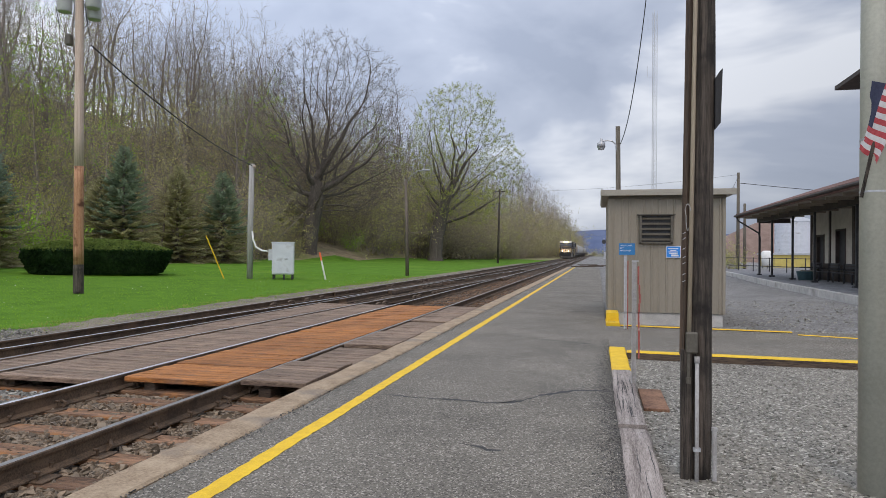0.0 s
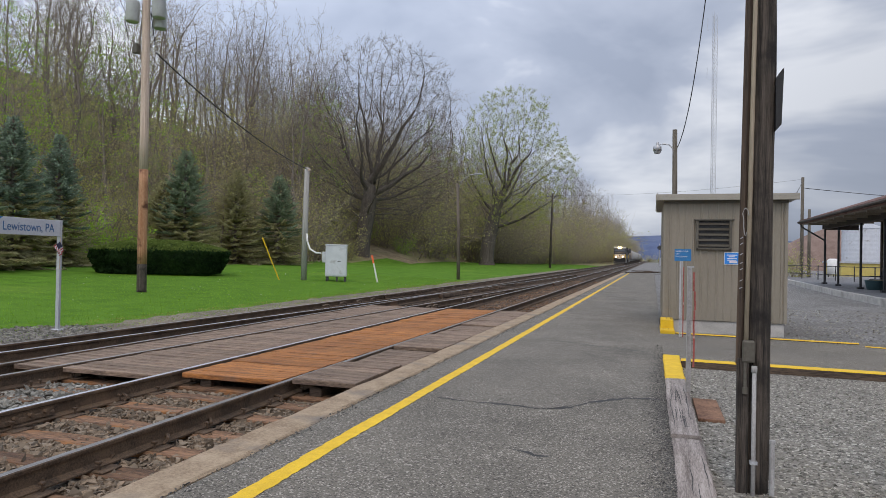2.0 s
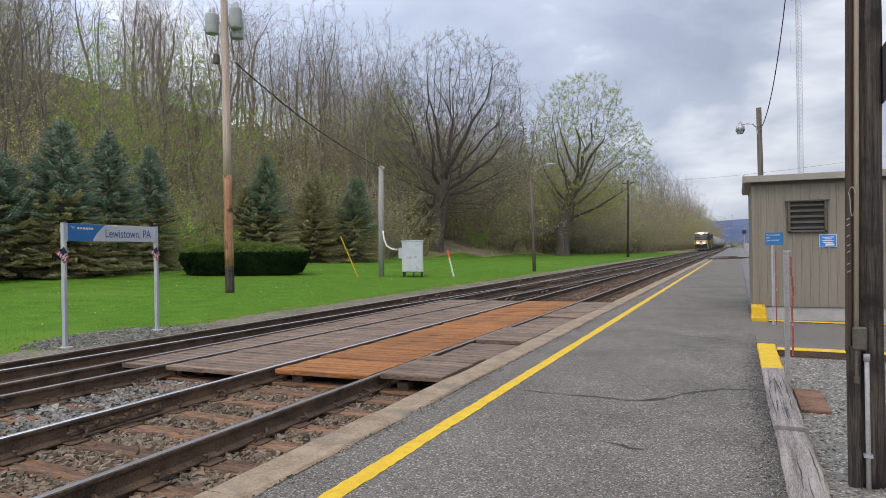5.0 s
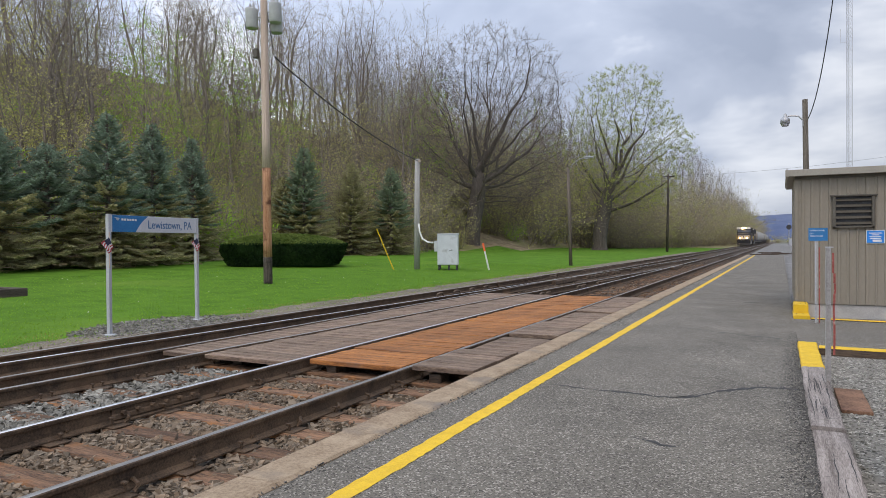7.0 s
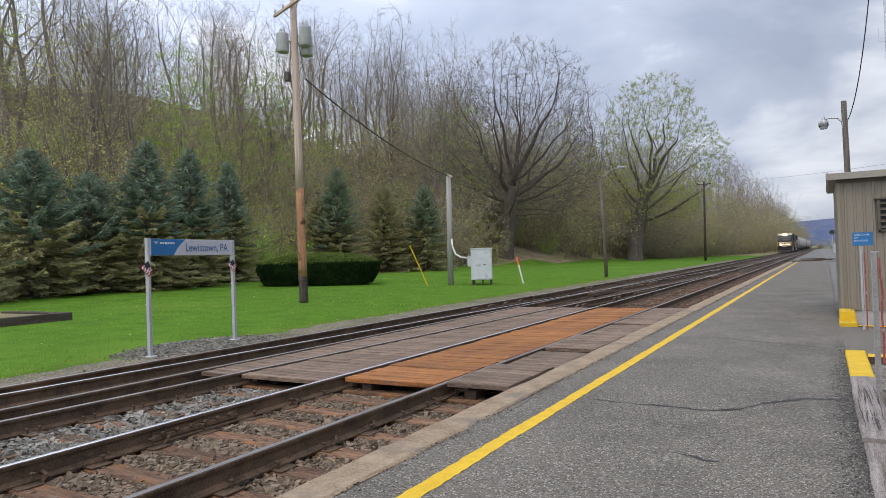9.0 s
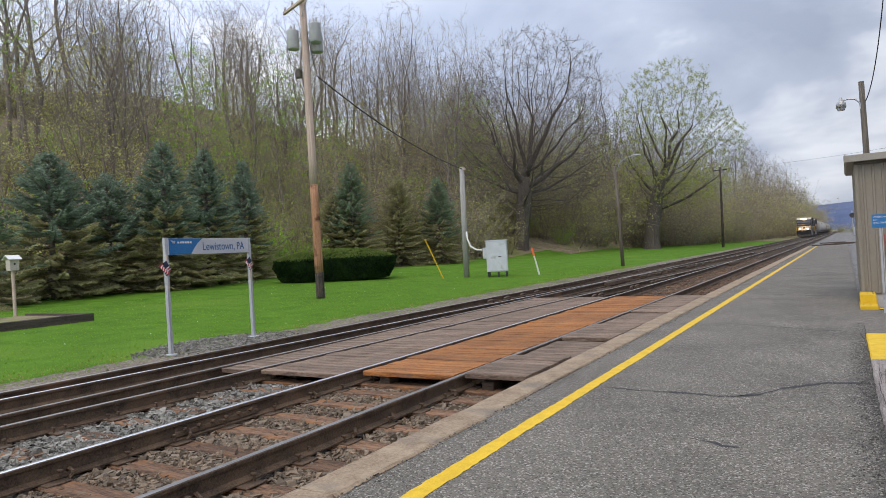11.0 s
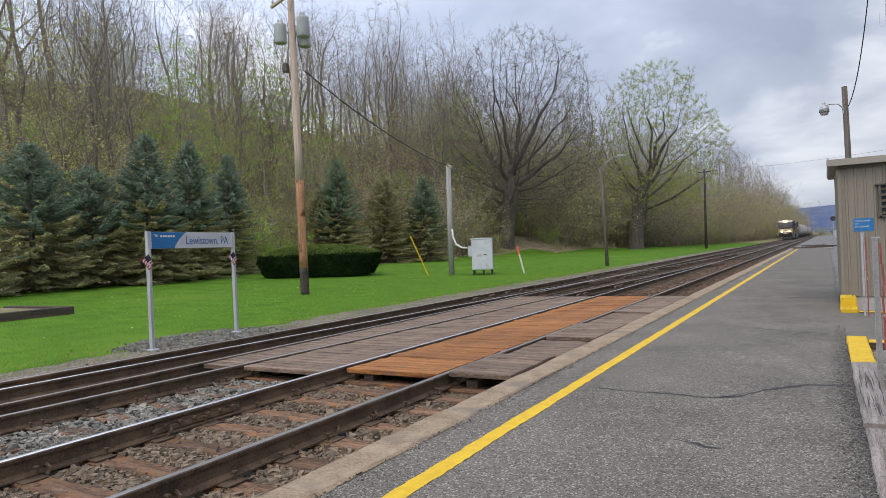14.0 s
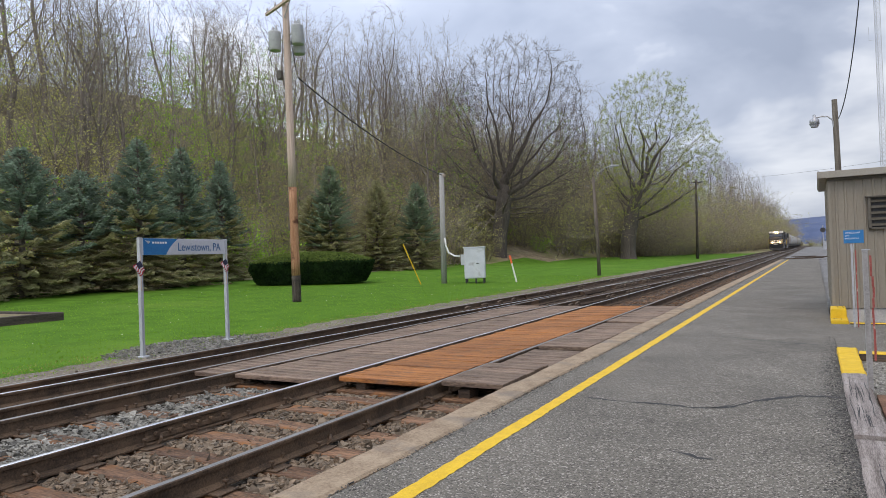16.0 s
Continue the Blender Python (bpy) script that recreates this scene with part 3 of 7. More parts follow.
# ---- dark wooden pole beside the platform ----
def build_near_pole():
    bx, by = 0.685, 4.78
    p = thing("utility_pole", Matrix.Translation((bx, by, -0.1)) @ Matrix.Diagonal((0.74, 0.74, 1, 1)), "dark weathered wooden utility pole with conduits", "utility pole")
    bm = B()
    pts, rad = [], []
    for k in range(25):
        z = -0.05 + 6.2 * k / 24
        pts.append((0.0 + 0.012 * z + 0.004 * math.sin(z * 3), 0, z))
        rad.append(0.105 - 0.0055 * z + 0.003 * math.sin(5 * z))
    tube(bm, pts, rad, 20)
    part("pole_shaft", bm, M_POLE_DARK, p, smooth=True)
    bm = B()
    prism(bm, [(-0.165, -0.11), (-0.075, -0.13), (-0.07, -0.04), (-0.165, -0.03)], -0.02, 0.9, "z")
    part("pole_brace", bm, M_POLE_DARK, p, "dark wooden stub bolted to the pole")
    rim = lambda z: 0.0175 * z - 0.105
    bm = B()
    tube(bm, [(rim(z) - 0.052, -0.05, z) for z in (0.86, 2.0, 3.5, 6.1)], 0.034, 4)
    part("cable_guard", bm, surface("guard_wood", (0.035, 0.024, 0.017), (0.12, 0.08, 0.053), 4, 0.85, 40, 0.6, stretch=(6, 6, 0.2)), p, "brown wooden cable guard strip")
    bm = B()
    tube(bm, [(rim(z) - 0.008, -0.075, z) for z in (0.95, 2.0, 3.5, 6.1)], 0.020, 12)
    part("tan_conduit", bm, surface("tan_conduit_paint", (0.24, 0.20, 0.14), (0.36, 0.30, 0.22), 4, 0.6, 40, 0.2, stretch=(6, 6, 0.3)), p, "tan painted conduit up the pole", True)
    bm = B()
    box(bm, (-0.08, -0.125, 0.95), (0.10, 0.06, 0.14), bev=0.01)
    part("junction_box", bm, M_LOUVRE, p, "small brown junction box")
    bm = B()
    tube(bm, [(-0.105, -0.13, 0.90), (-0.105, -0.13, 0.70)], 0.014, 10)
    tube(bm, [(-0.105, -0.13, 0.72), (-0.105, -0.13, 0.68)], 0.022, 10)
    part("stub_conduit", bm, M_LOUVRE, p)
    bm = B()
    tube(bm, [(-0.035, -0.155, 0.0), (-0.035, -0.145, 0.84)], 0.018, 12)
    tube(bm, [(-0.035, -0.145, 0.82), (-0.035, -0.145, 0.86)], 0.024, 12)
    part("conduit", bm, M_CONDUIT, p, "grey steel conduit", True)
    bm = B()
    box(bm, (-0.035, -0.15, 0.25), (0.062, 0.05, 0.02))
    part("conduit_clamp", bm, M_GALV, p)
    bm = B()
    tube(bm, [(0.12, -0.1, 0.0), (0.12, -0.1, 0.38)], 0.021, 12)
    tube(bm, [(0.12, -0.1, 0.37), (0.12, -0.1, 0.392)], 0.026, 12)
    part("capped_pipe", bm, M_CONDUIT, p, "short capped grey pipe")
    bm = B()
    prism(bm, [(0.11, 2.36), (0.155, 2.40), (0.17, 2.76), (0.155, 2.75), (0.135, 2.73), (0.11, 2.70)], -0.12, 0.10)
    part("torn_panel", bm, surface("torn_black", (0.004, 0.004, 0.005), (0.014, 0.014, 0.016), 4, 0.6, 40, 0.4), p, "torn black plate nailed to the pole")
    bm = B()
    pts = [(-0.115 + 0.03 * math.cos(a) * (1 if a < 3 else 0.5), -0.10, 1.78 + 0.09 * math.sin(a)) for a in [0.5 + 0.5 * k for k in range(11)]]
    tube(bm, pts, 0.004, 5)
    part("wire_loop", bm, M_CONDUIT, p)
    for k in range(7):
        bm = B()
        z = 1.35 + 0.055 * k + 0.01 * math.sin(k * 4)
        tube(bm, [(-0.155, -0.09, z), (-0.135, -0.115, z + 0.01)], 0.0025, 5)
        part("staple", bm, M_GALV, p)


build_near_pole()


# ---- pale lamp post with a small flag ----
M_BEIGE_POST = surface("beige_post_paint", (0.36, 0.36, 0.30), (0.45, 0.45, 0.38), 2, 0.5, 40, 0.05)
lp = thing("lamp_post", (1.715, 4.72, -0.1), "pale beige painted steel lamp post with flag holder", "lamp post")
bm = B()
tube(bm, [(0, 0, 0), (0, 0, 6.0)], [0.087, 0.072], 24)
part("post", bm, M_BEIGE_POST, lp, smooth=True)
bm = B()
tube(bm, [(0, 0, 0), (0, 0, 0.03)], 0.15, 20)
part("base_flange", bm, M_BEIGE_POST, lp)
for z in (1.93, 2.26):
    bm = B()
    tube(bm, [(0, 0, z), (0, 0, z + 0.012)], 0.084, 24)
    part("clamp", bm, M_GALV, lp)
bm = B()
tube(bm, [(-0.085, -0.03, 1.9), (0.04, -0.16, 2.72)], 0.011, 8)
part("flag_stick", bm, M_POLE_DARK, lp)


def flag_mesh(w, h, nx=14, ny=13):
    """A small drooping flag: striped cloth with a dark corner, hanging from its upper edge."""
    bm = B()
    g = {}
    for i in range(nx + 1):
        for j in range(ny + 1):
            u, v = i / nx, j / ny
            g[i, j] = bm.verts.new((w * u * (0.75 - 0.25 * v), 0.02 * math.sin(7 * u + 3 * v) * (0.3 + u), -h * v - 0.10 * u * h * (1 + v)))
    for i in range(nx):
        for j in range(ny):
            f = bm.faces.new((g[i, j], g[i + 1, j], g[i + 1, j + 1], g[i, j + 1]))
            f.material_index = 2 if (i < nx * 0.42 and j < ny * 0.54) else (0 if j % 2 == 0 else 1)
            f.smooth = True
    return bm


M_FLAG_RED = surface("flag_red", (0.40, 0.05, 0.06), (0.52, 0.09, 0.10), 8, 0.9, 60, 0.1)
M_FLAG_WHITE = surface("flag_white", (0.60, 0.58, 0.58), (0.72, 0.70, 0.70), 8, 0.9, 60, 0.1)
M_FLAG_BLUE = surface("flag_blue", (0.03, 0.035, 0.07), (0.05, 0.055, 0.10), 8, 0.9, 60, 0.1)
f = part("flag", flag_mesh(0.30, 0.42), [M_FLAG_RED, M_FLAG_WHITE, M_FLAG_BLUE], lp, "small drooping striped flag")
f.matrix_basis = pose(-0.045, -0.08, 2.62, 0, 12, -60)
banner = thing("lamp_banner", (1.86, 4.70, 2.62), "dark blue hanging banner on the lamp post", "banner")
bm = B()
box(bm, (0.01, 0, 0.45), (0.2, 0.01, 0.9))
part("cloth", bm, M_BLUE, banner)
bm = B()
tube(bm, [(-0.12, 0, 0.0), (0.12, 0, 0.0)], 0.008, 6)
part("rod", bm, M_DARK, banner)

# ---- lawn: station sign, poles, cabinet, hedge, planter ----
M_FONT_BLUE = surface("letter_blue", (0.02, 0.10, 0.25), (0.03, 0.13, 0.30), 3, 0.5, 30, 0.02)
M_PANEL_GREY = surface("panel_grey", (0.50, 0.52, 0.55), (0.58, 0.60, 0.63), 2, 0.5, 30, 0.03)
M_POST_GREY = surface("sign_post_grey", (0.42, 0.44, 0.47), (0.52, 0.54, 0.57), 2, 0.45, 30, 0.05, metal=0.2)


def build_station_sign():
    a, b = Vector((-10.03, 7.42, -0.1)), Vector((-10.45, 9.69, -0.1))
    L = (b - a).length
    s = thing("station_sign", Matrix.Translation(a) @ Matrix.Rotation(math.atan2(b.y - a.y, b.x - a.x), 4, "Z"), "grey and blue station name sign on two steel posts", "sign")
    # local x runs along the sign, -y faces the tracks
    for x in (0, L):
        bm = B()
        prism(bm, [(x - 0.03, -0.03), (x + 0.03, -0.03), (x + 0.03, 0.03), (x - 0.03, 0.03)], 0, 2.05, "z")
        post_ob = part("post", bm, M_POST_GREY, s)
        bm = B()
        box(bm, (x, 0, 0.02), (0.16, 0.16, 0.04), bev=0.008)
        part("base_plate", bm, M_POST_GREY, post_ob)
    bm = B()
    box(bm, (L / 2, 0, 1.895), (L - 0.06, 0.05, 0.29), bev=0.004)
    pn = part("panel", bm, M_PANEL_GREY, s)
    bm = B()
    x0 = 0.06
    pts = [(x0, 1.752), (x0, 2.038), (x0 + 0.86, 2.038)]
    for k in range(9):
        t = k / 8
        pts.append((x0 + 0.86 - 0.22 * t - 0.10 * math.sin(t * math.pi / 2), 2.038 - 0.286 * t ** 1.2))
    lo = [bm.verts.new((u, -0.029, v)) for u, v in pts]
    hi = [bm.verts.new((u, -0.024, v)) for u, v in pts]
    bm.faces.new(lo)
    for k in range(len(lo)):
        bm.faces.new((lo[k], lo[(k + 1) % len(lo)], hi[(k + 1) % len(lo)], hi[k]))
    bmesh.ops.recalc_face_normals(bm, faces=bm.faces[:])
    part("blue_field", bm, M_BLUE, pn, "blue curved field on the sign")
    for q in (((0.09, 2.00), (0.22, 1.99), (0.17, 1.955)), ((0.13, 1.958), (0.22, 1.985), (0.185, 1.945))):
        bm = B()
        bm.faces.new([bm.verts.new((u, -0.033, v)) for u, v in q])
        bmesh.ops.solidify(bm, geom=bm.faces[:], thickness=0.002)
        part("logo_shape", bm, M_WHITE, pn)
    for k in range(6):
        bm = B()
        box(bm, (0.285 + 0.062 * k, -0.031, 1.965), (0.045, 0.003, 0.034))
        part("logo_bar", bm, M_WHITE, pn)
    text_mesh("lettering", "Lewistown, PA", 0.215, M_FONT_BLUE, pn, pose(0.90, -0.028, 1.885, 90)).scale = (0.94, 1, 1)
    for x, sgn in ((-0.02, -1), (L - 0.03, -1)):
        fl = part("flag", flag_mesh(0.26, 0.20, 8, 9), [M_FLAG_RED, M_FLAG_WHITE, M_FLAG_BLUE], s, "small faded striped flag")
        fl.matrix_basis = pose(x - 0.05, -0.07, 1.66, 0, 28, 175)
        bm = B()
        tube(bm, [(x - 0.02, -0.05, 1.15), (x - 0.04, -0.07, 1.74)], 0.008, 6)
        part("flag_stick", bm, M_POLE_GREY, s)


build_station_sign()

# patch of stones round the sign posts
def stones(name, count, area, z, size, mat, label, seed, keep=None):
    """Loose stones, each an uneven lump, joined as stuff."""
    rng = np.random.default_rng(seed)
    base = np.array([(1, 0.7, 0.55), (-0.9, 0.8, 0.4), (-1, -0.7, 0.6), (0.8, -0.9, 0.45), (0.9, 0.8, -0.5), (-1, 0.7, -0.6), (-0.8, -0.8, -0.5), (1, -0.6, -0.6)], float) * 0.8
    hull = bmesh.new()
    for v in base:
        hull.verts.new(v)
    bmesh.ops.convex_hull(hull, input=hull.verts[:])
    hull.verts.index_update()
    tri = [[v.index for v in fc.verts] for fc in hull.faces]
    base = np.array([v.co[:] for v in hull.verts])
    hull.free()
    pts = []
    while len(pts) < count:
        x, y = rng.uniform(area[0], area[1]), rng.uniform(area[2], area[3])
        if keep is None or keep(x, y):
            pts.append((x, y))
    pts = np.array(pts)
    n, nv = len(pts), len(base)
    ang, ang2 = rng.uniform(0, 6.28, n), rng.uniform(-1.2, 1.2, n)
    sc = rng.uniform(size[0], size[1], (n, 1, 1)) * rng.uniform(0.5, 1.2, (n, 1, 3)) * (1 + rng.uniform(-0.25, 0.25, (n, nv, 1)))
    v = (base[None] + rng.normal(0, 0.30, (n, nv, 3))) * sc * np.array((1.15, 1.0, 0.72))
    c, s = np.cos(ang2)[:, None], np.sin(ang2)[:, None]
    v = np.stack([v[..., 0], v[..., 1] * c - v[..., 2] * s, v[..., 1] * s + v[..., 2] * c], -1)
    c, s = np.cos(ang)[:, None], np.sin(ang)[:, None]
    v = np.stack([v[..., 0] * c - v[..., 1] * s, v[..., 0] * s + v[..., 1] * c, v[..., 2]], -1)
    v[..., 0] += pts[:, None, 0]
    v[..., 1] += pts[:, None, 1]
    zz = np.array([z(x, y) for x, y in pts]) if callable(z) else np.full(n, z)
    v[..., 2] += zz[:, None] + rng.uniform(-0.25, 0.5, (n, 1)) * sc[:, 0, 2][:, None]
    faces = (np.arange(n)[:, None, None] * nv + np.array(tri)[None]).reshape(-1, 3)
    me = bpy.data.meshes.new(name)
    me.from_pydata(v.reshape(-1, 3).tolist(), [], faces.tolist())
    me.materials.append(mat)
    return tagged(new(name, me), label, "stones", kind="stuff")


stones("stone_patch", 4200, (-11.6, -9.6, 6.8, 10.6), lambda x, y: hill(x, y) + 0.008, (0.012, 0.032), M_STONE_GREY, "loose grey stones round the sign posts", 3, lambda x, y: (y - 8.8) ** 2 / 3.2 + (x + 10.4) ** 2 / 1.1 < random.uniform(0.3, 1.1))
stones("verge_stones", 5200, (-10.0, -9.25, 1.0, 60.0), lambda x, y: -0.12, (0.012, 0.034), M_STONE, "loose stones along the lawn edge beside the track", 4, lambda x, y: random.random() < 8 / (4 + y) and random.random() < (1 if x > -9.6 else 0.3))


def wire(name, a, b, sag, r, label):
    bm = B()
    a, b = Vector(a), Vector(b)
    pts = [a.lerp(b, k / 24) - Vector((0, 0, sag * 4 * (k / 24) * (1 - k / 24))) for k in range(25)]
    tube(bm, pts, r, 6)
    return tagged(part(name, bm, M_DARK), label, "cable")


def build_transformer_pole():
    bx, by, bz = -15.99, 18.03, -0.02
    p = thing("utility_pole", pose(bx, by, bz, -0.6, -0.9, 0), "tall bleached wooden utility pole with three transformers", "utility pole")
    for name, z0, z1, r0, r1, mat, lab in (("lower_shaft", 0, 0.98, 0.155, 0.152, M_POLE_DARK, "dark creosoted pole foot"), ("middle_shaft", 0.98, 4.1, 0.152, 0.14, M_POLE_RED, "red-brown flaking pole section"), ("upper_shaft", 4.1, 11.4, 0.14, 0.115, M_POLE_GREY, "bleached grey pole section")):
        bm = B()
        tube(bm, [(0, 0, z0 + (z1 - z0) * k / 6) for k in range(7)], [r0 + (r1 - r0) * k / 6 for k in range(7)], 14)
        part(name, bm, mat, p, lab, True)
    m_can = surface("transformer_grey", (0.40, 0.415, 0.42), (0.52, 0.535, 0.54), 3, 0.45, 30, 0.05)
    for x, y, z in ((-0.36, -0.22, 8.98), (0.38, 0.14, 9.16), (0.17, 0.44, 8.92)):
        bm = B()
        tube(bm, [(x, y, z), (x, y, z + 0.02), (x, y, z + 0.62), (x, y, z + 0.66), (x, y, z + 0.70)], [0.20, 0.215, 0.215, 0.225, 0.17], 20)
        t = part("transformer", bm, m_can, p, "grey-green transformer can", True)
        for dx in (-0.07, 0.08):
            bm = B()
            tube(bm, [(x + dx, y, z + 0.68), (x + dx, y, z + 0.76), (x + dx, y, z + 0.84), (x + dx, y, z + 0.9)], [0.035, 0.05, 0.045, 0.015], 8)
            part("bushing", bm, M_GALV, t)
        bm = B()
        tube(bm, [(x, y, z + 0.4), (0, 0, z + 0.4)], 0.03, 6)
        part("bracket", bm, M_GALV, t)
        bm = B()
        tube(bm, [(x - 0.2, y, z + 0.55), (x - 0.27, y - 0.04, z + 0.1), (x - 0.18, y, z - 0.5), (-0.02, -0.1, z - 0.9)], 0.012, 6)
        part("lead_wire", bm, M_DARK, t)
    bm = B()
    box(bm, (-0.24, -0.16, 8.1), (0.2, 0.18, 0.34), bev=0.03)
    part("control_box", bm, M_LOUVRE, p, "small dark box on the pole")
    bm = B()
    box(bm, (-0.05, -0.14, 10.62), (0.10, 0.10, 2.4), Matrix.Rotation(radians(70), 4, "Z") @ Matrix.Rotation(radians(90), 4, "X"), bev=0.01)
    arm = part("cross_arm", bm, M_POLE_GREY, p)
    for k in (-1.1, -0.5, 0.5, 1.1):
        bm = B()
        x, y = -0.05 + k * math.cos(radians(160)), -0.14 + k * math.sin(radians(160))
        tube(bm, [(x, y, 10.67), (x, y, 10.76), (x, y, 10.84)], [0.02, 0.045, 0.03], 8)
        part("insulator", bm, M_GALV, arm)
    for sx in (-1, 1):
        bm = B()
        tube(bm, [(0, -0.1, 10.1), (0.55 * sx * math.cos(radians(160)), -0.14 + 0.55 * sx * math.sin(radians(160)), 10.58)], 0.018, 6)
        part("arm_brace", bm, M_GALV, arm)


build_transformer_pole()
wire("service_cable", (-15.75, 18.2, 7.95), (-16.62, 30.08, 5.62), 0.35, 0.022, "black service cable slung between two wooden poles")

p2 = thing("utility_pole", (-16.72, 30.03, 0.0), "short grey wooden pole beside a cabinet", "utility pole")
bm = B()
tube(bm, [(0, 0, 0), (0.02, 0, 3), (0.06, 0.03, 5.72)], [0.15, 0.14, 0.125], 14)
part("pole_shaft", bm, surface("silver_pole", (0.27, 0.26, 0.245), (0.42, 0.41, 0.39), 4, 0.9, 40, 0.5, stretch=(6, 6, 0.2)), p2, smooth=True)
bm = B()
box(bm, (0.10, 0, 5.6), (0.35, 0.1, 0.12), bev=0.01)
part("bracket", bm, M_POLE_GREY, p2)
bm = B()
tube(bm, [(0.15, -0.05, 2.4), (0.2, -0.06, 2.0), (0.38, -0.1, 1.62), (0.7, -0.1, 1.45), (0.98, -0.05, 1.42)], 0.045, 10)
part("conduit", bm, M_WHITE, p2, "white curved conduit to the cabinet", True)

cab = thing("electrical_cabinet", pose(-15.35, 30.9, 0.02, 0, 0, 24), "grey metal electrical cabinet on short legs", "cabinet")
bm = B()
box(bm, (0, 0, 1.03), (1.05, 1.25, 1.55), bev=0.012)
cb = part("body", bm, M_GREY_PAINT, cab)
bm = B()
box(bm, (0, 0, 1.83), (1.12, 1.32, 0.06), bev=0.012)
part("lid", bm, M_GREY_PAINT, cab)
bm = B()
box(bm, (0, -0.635, 1.02), (0.97, 0.025, 1.44), bev=0.006)
dr = part("door", bm, M_GREY_PAINT, cab)
bm = B()
box(bm, (0.16, -0.665, 1.02), (0.16, 0.03, 0.03), bev=0.005)
part("handle", bm, M_DARK, dr)
for x, y in ((-0.45, -0.5), (0.45, -0.5), (-0.45, 0.5), (0.45, 0.5), (0.05, -0.5)):
    bm = B()
    box(bm, (x, y, 0.13), (0.09, 0.09, 0.3))
    part("leg", bm, M_DARK, cab)
bm = B()
box(bm, (-0.62, -0.1, 1.22), (0.2, 0.3, 0.55), bev=0.01)
part("meter_box", bm, M_GREY_PAINT, cab)

st = thing("marker_stake", pose(-17.44, 28.92, 0.05, 0, 0, 0), "leaning thin yellow marker rod in the lawn", "stake")
bm = B()
tube(bm, [(0, 0, 0), (-0.71, -0.46, 2.09)], 0.03, 8)
part("rod", bm, M_YELLOW, st)
st = thing("marker_stake", pose(-13.54, 32.0, -0.04), "white marker stake with an orange tip", "stake")
bm = B()
tube(bm, [(0, 0, 0), (-0.2, -0.09, 1.0)], 0.045, 8)
part("stake", bm, M_WHITE, st)
bm = B()
tube(bm, [(-0.2, -0.09, 1.0), (-0.28, -0.12, 1.38), (-0.285, -0.12, 1.42)], [0.055, 0.055, 0.03], 8)
part("tip", bm, M_ORANGE, st, "orange plastic tip")

lp2 = thing("street_lamp", (-11.67, 40.57, -0.1), "wooden pole with a curved street lamp arm", "street lamp")
bm = B()
tube(bm, [(0, 0, 0), (-0.05, 0, 3), (-0.15, 0, 6.1)], [0.115, 0.10, 0.085], 12)
part("pole_shaft", bm, surface("brown_lamp_pole", (0.09, 0.075, 0.06), (0.2, 0.165, 0.135), 4, 0.9, 40, 0.5, stretch=(6, 6, 0.2)), lp2, smooth=True)
bm = B()
tube(bm, [(-0.12, 0, 5.7), (0.15, 0, 6.3), (0.6, 0, 6.62), (1.0, 0, 6.66)], 0.024, 8)
part("arm", bm, M_GALV, lp2)
bm = B()
tube(bm, [(0.9, 0, 6.66), (1.1, 0, 6.68), (1.45, 0, 6.66)], [0.035, 0.075, 0.04], 10)
part("lamp_head", bm, M_GALV, lp2)
p3 = thing("utility_pole", (-13.36, 91.4, -0.1), "dark slim wooden pole beside the tracks", "utility pole")
bm = B()
tube(bm, [(0, 0, 0), (0.1, 0, 5), (0.2, 0, 10.3)], [0.17, 0.15, 0.12], 10)
part("pole_shaft", bm, M_POLE_DARK, p3, smooth=True)
bm = B()
box(bm, (0.2, 0, 9.9), (1.6, 0.1, 0.1))
part("cross_arm", bm, M_POLE_DARK, p3)

bh = thing("birdhouse", (-21.68, 10.66, 0.17), "small white birdhouse on a wooden post", "birdhouse")
bm = B()
tube(bm, [(0, 0, 0), (0, 0, 1.45)], 0.05, 8)
part("post", bm, M_POLE_GREY, bh)
bm = B()
box(bm, (0, 0, 1.62), (0.26, 0.26, 0.34), bev=0.006)
hb = part("house_body", bm, M_CREAM, bh)
bm = B()
prism(bm, [(-0.2, 1.78), (0, 1.9), (0.2, 1.78), (0.2, 1.8), (0, 1.925), (-0.2, 1.8)], -0.2, 0.2)
part("house_roof", bm, M_WHITE, bh)
bm = B()
tube(bm, [(0.13, 0, 1.65), (0.136, 0, 1.65)], 0.03, 10)
part("entry_hole", bm, M_DARK, hb)

planter = thing("planter_bed", (-18.0, 10.85, 0.06), "raised bed edged with dark old railway ties", "planter")
m_oldtie = surface("old_black_tie", (0.035, 0.027, 0.022), (0.11, 0.085, 0.07), 4, 0.9, 40, 0.6, stretch=(3, 0.3, 3))
bm = B()
box(bm, (0, -2.6, 0.12), (0.22, 5.2, 0.26), bev=0.015)
part("front_tie", bm, m_oldtie, planter)
bm = B()
box(bm, (-1.6, -0.11, 0.12), (2.95, 0.22, 0.26), bev=0.015)
part("side_tie", bm, m_oldtie, planter)
bm = B()
box(bm, (-1.65, -2.75, 0.1), (3.0, 4.95, 0.2))
part("soil", bm, M_LITTER, planter)

# ---- trees ----
M_BARK = surface("grey_bark", (0.15, 0.127, 0.10), (0.38, 0.325, 0.26), 3, 0.95, 30, 0.5, stretch=(3, 3, 0.5), vary=0.3)
M_BARK_DARK = surface("dark_bark", (0.12, 0.10, 0.083), (0.28, 0.24, 0.205), 3, 0.95, 30, 0.5, stretch=(3, 3, 0.5))


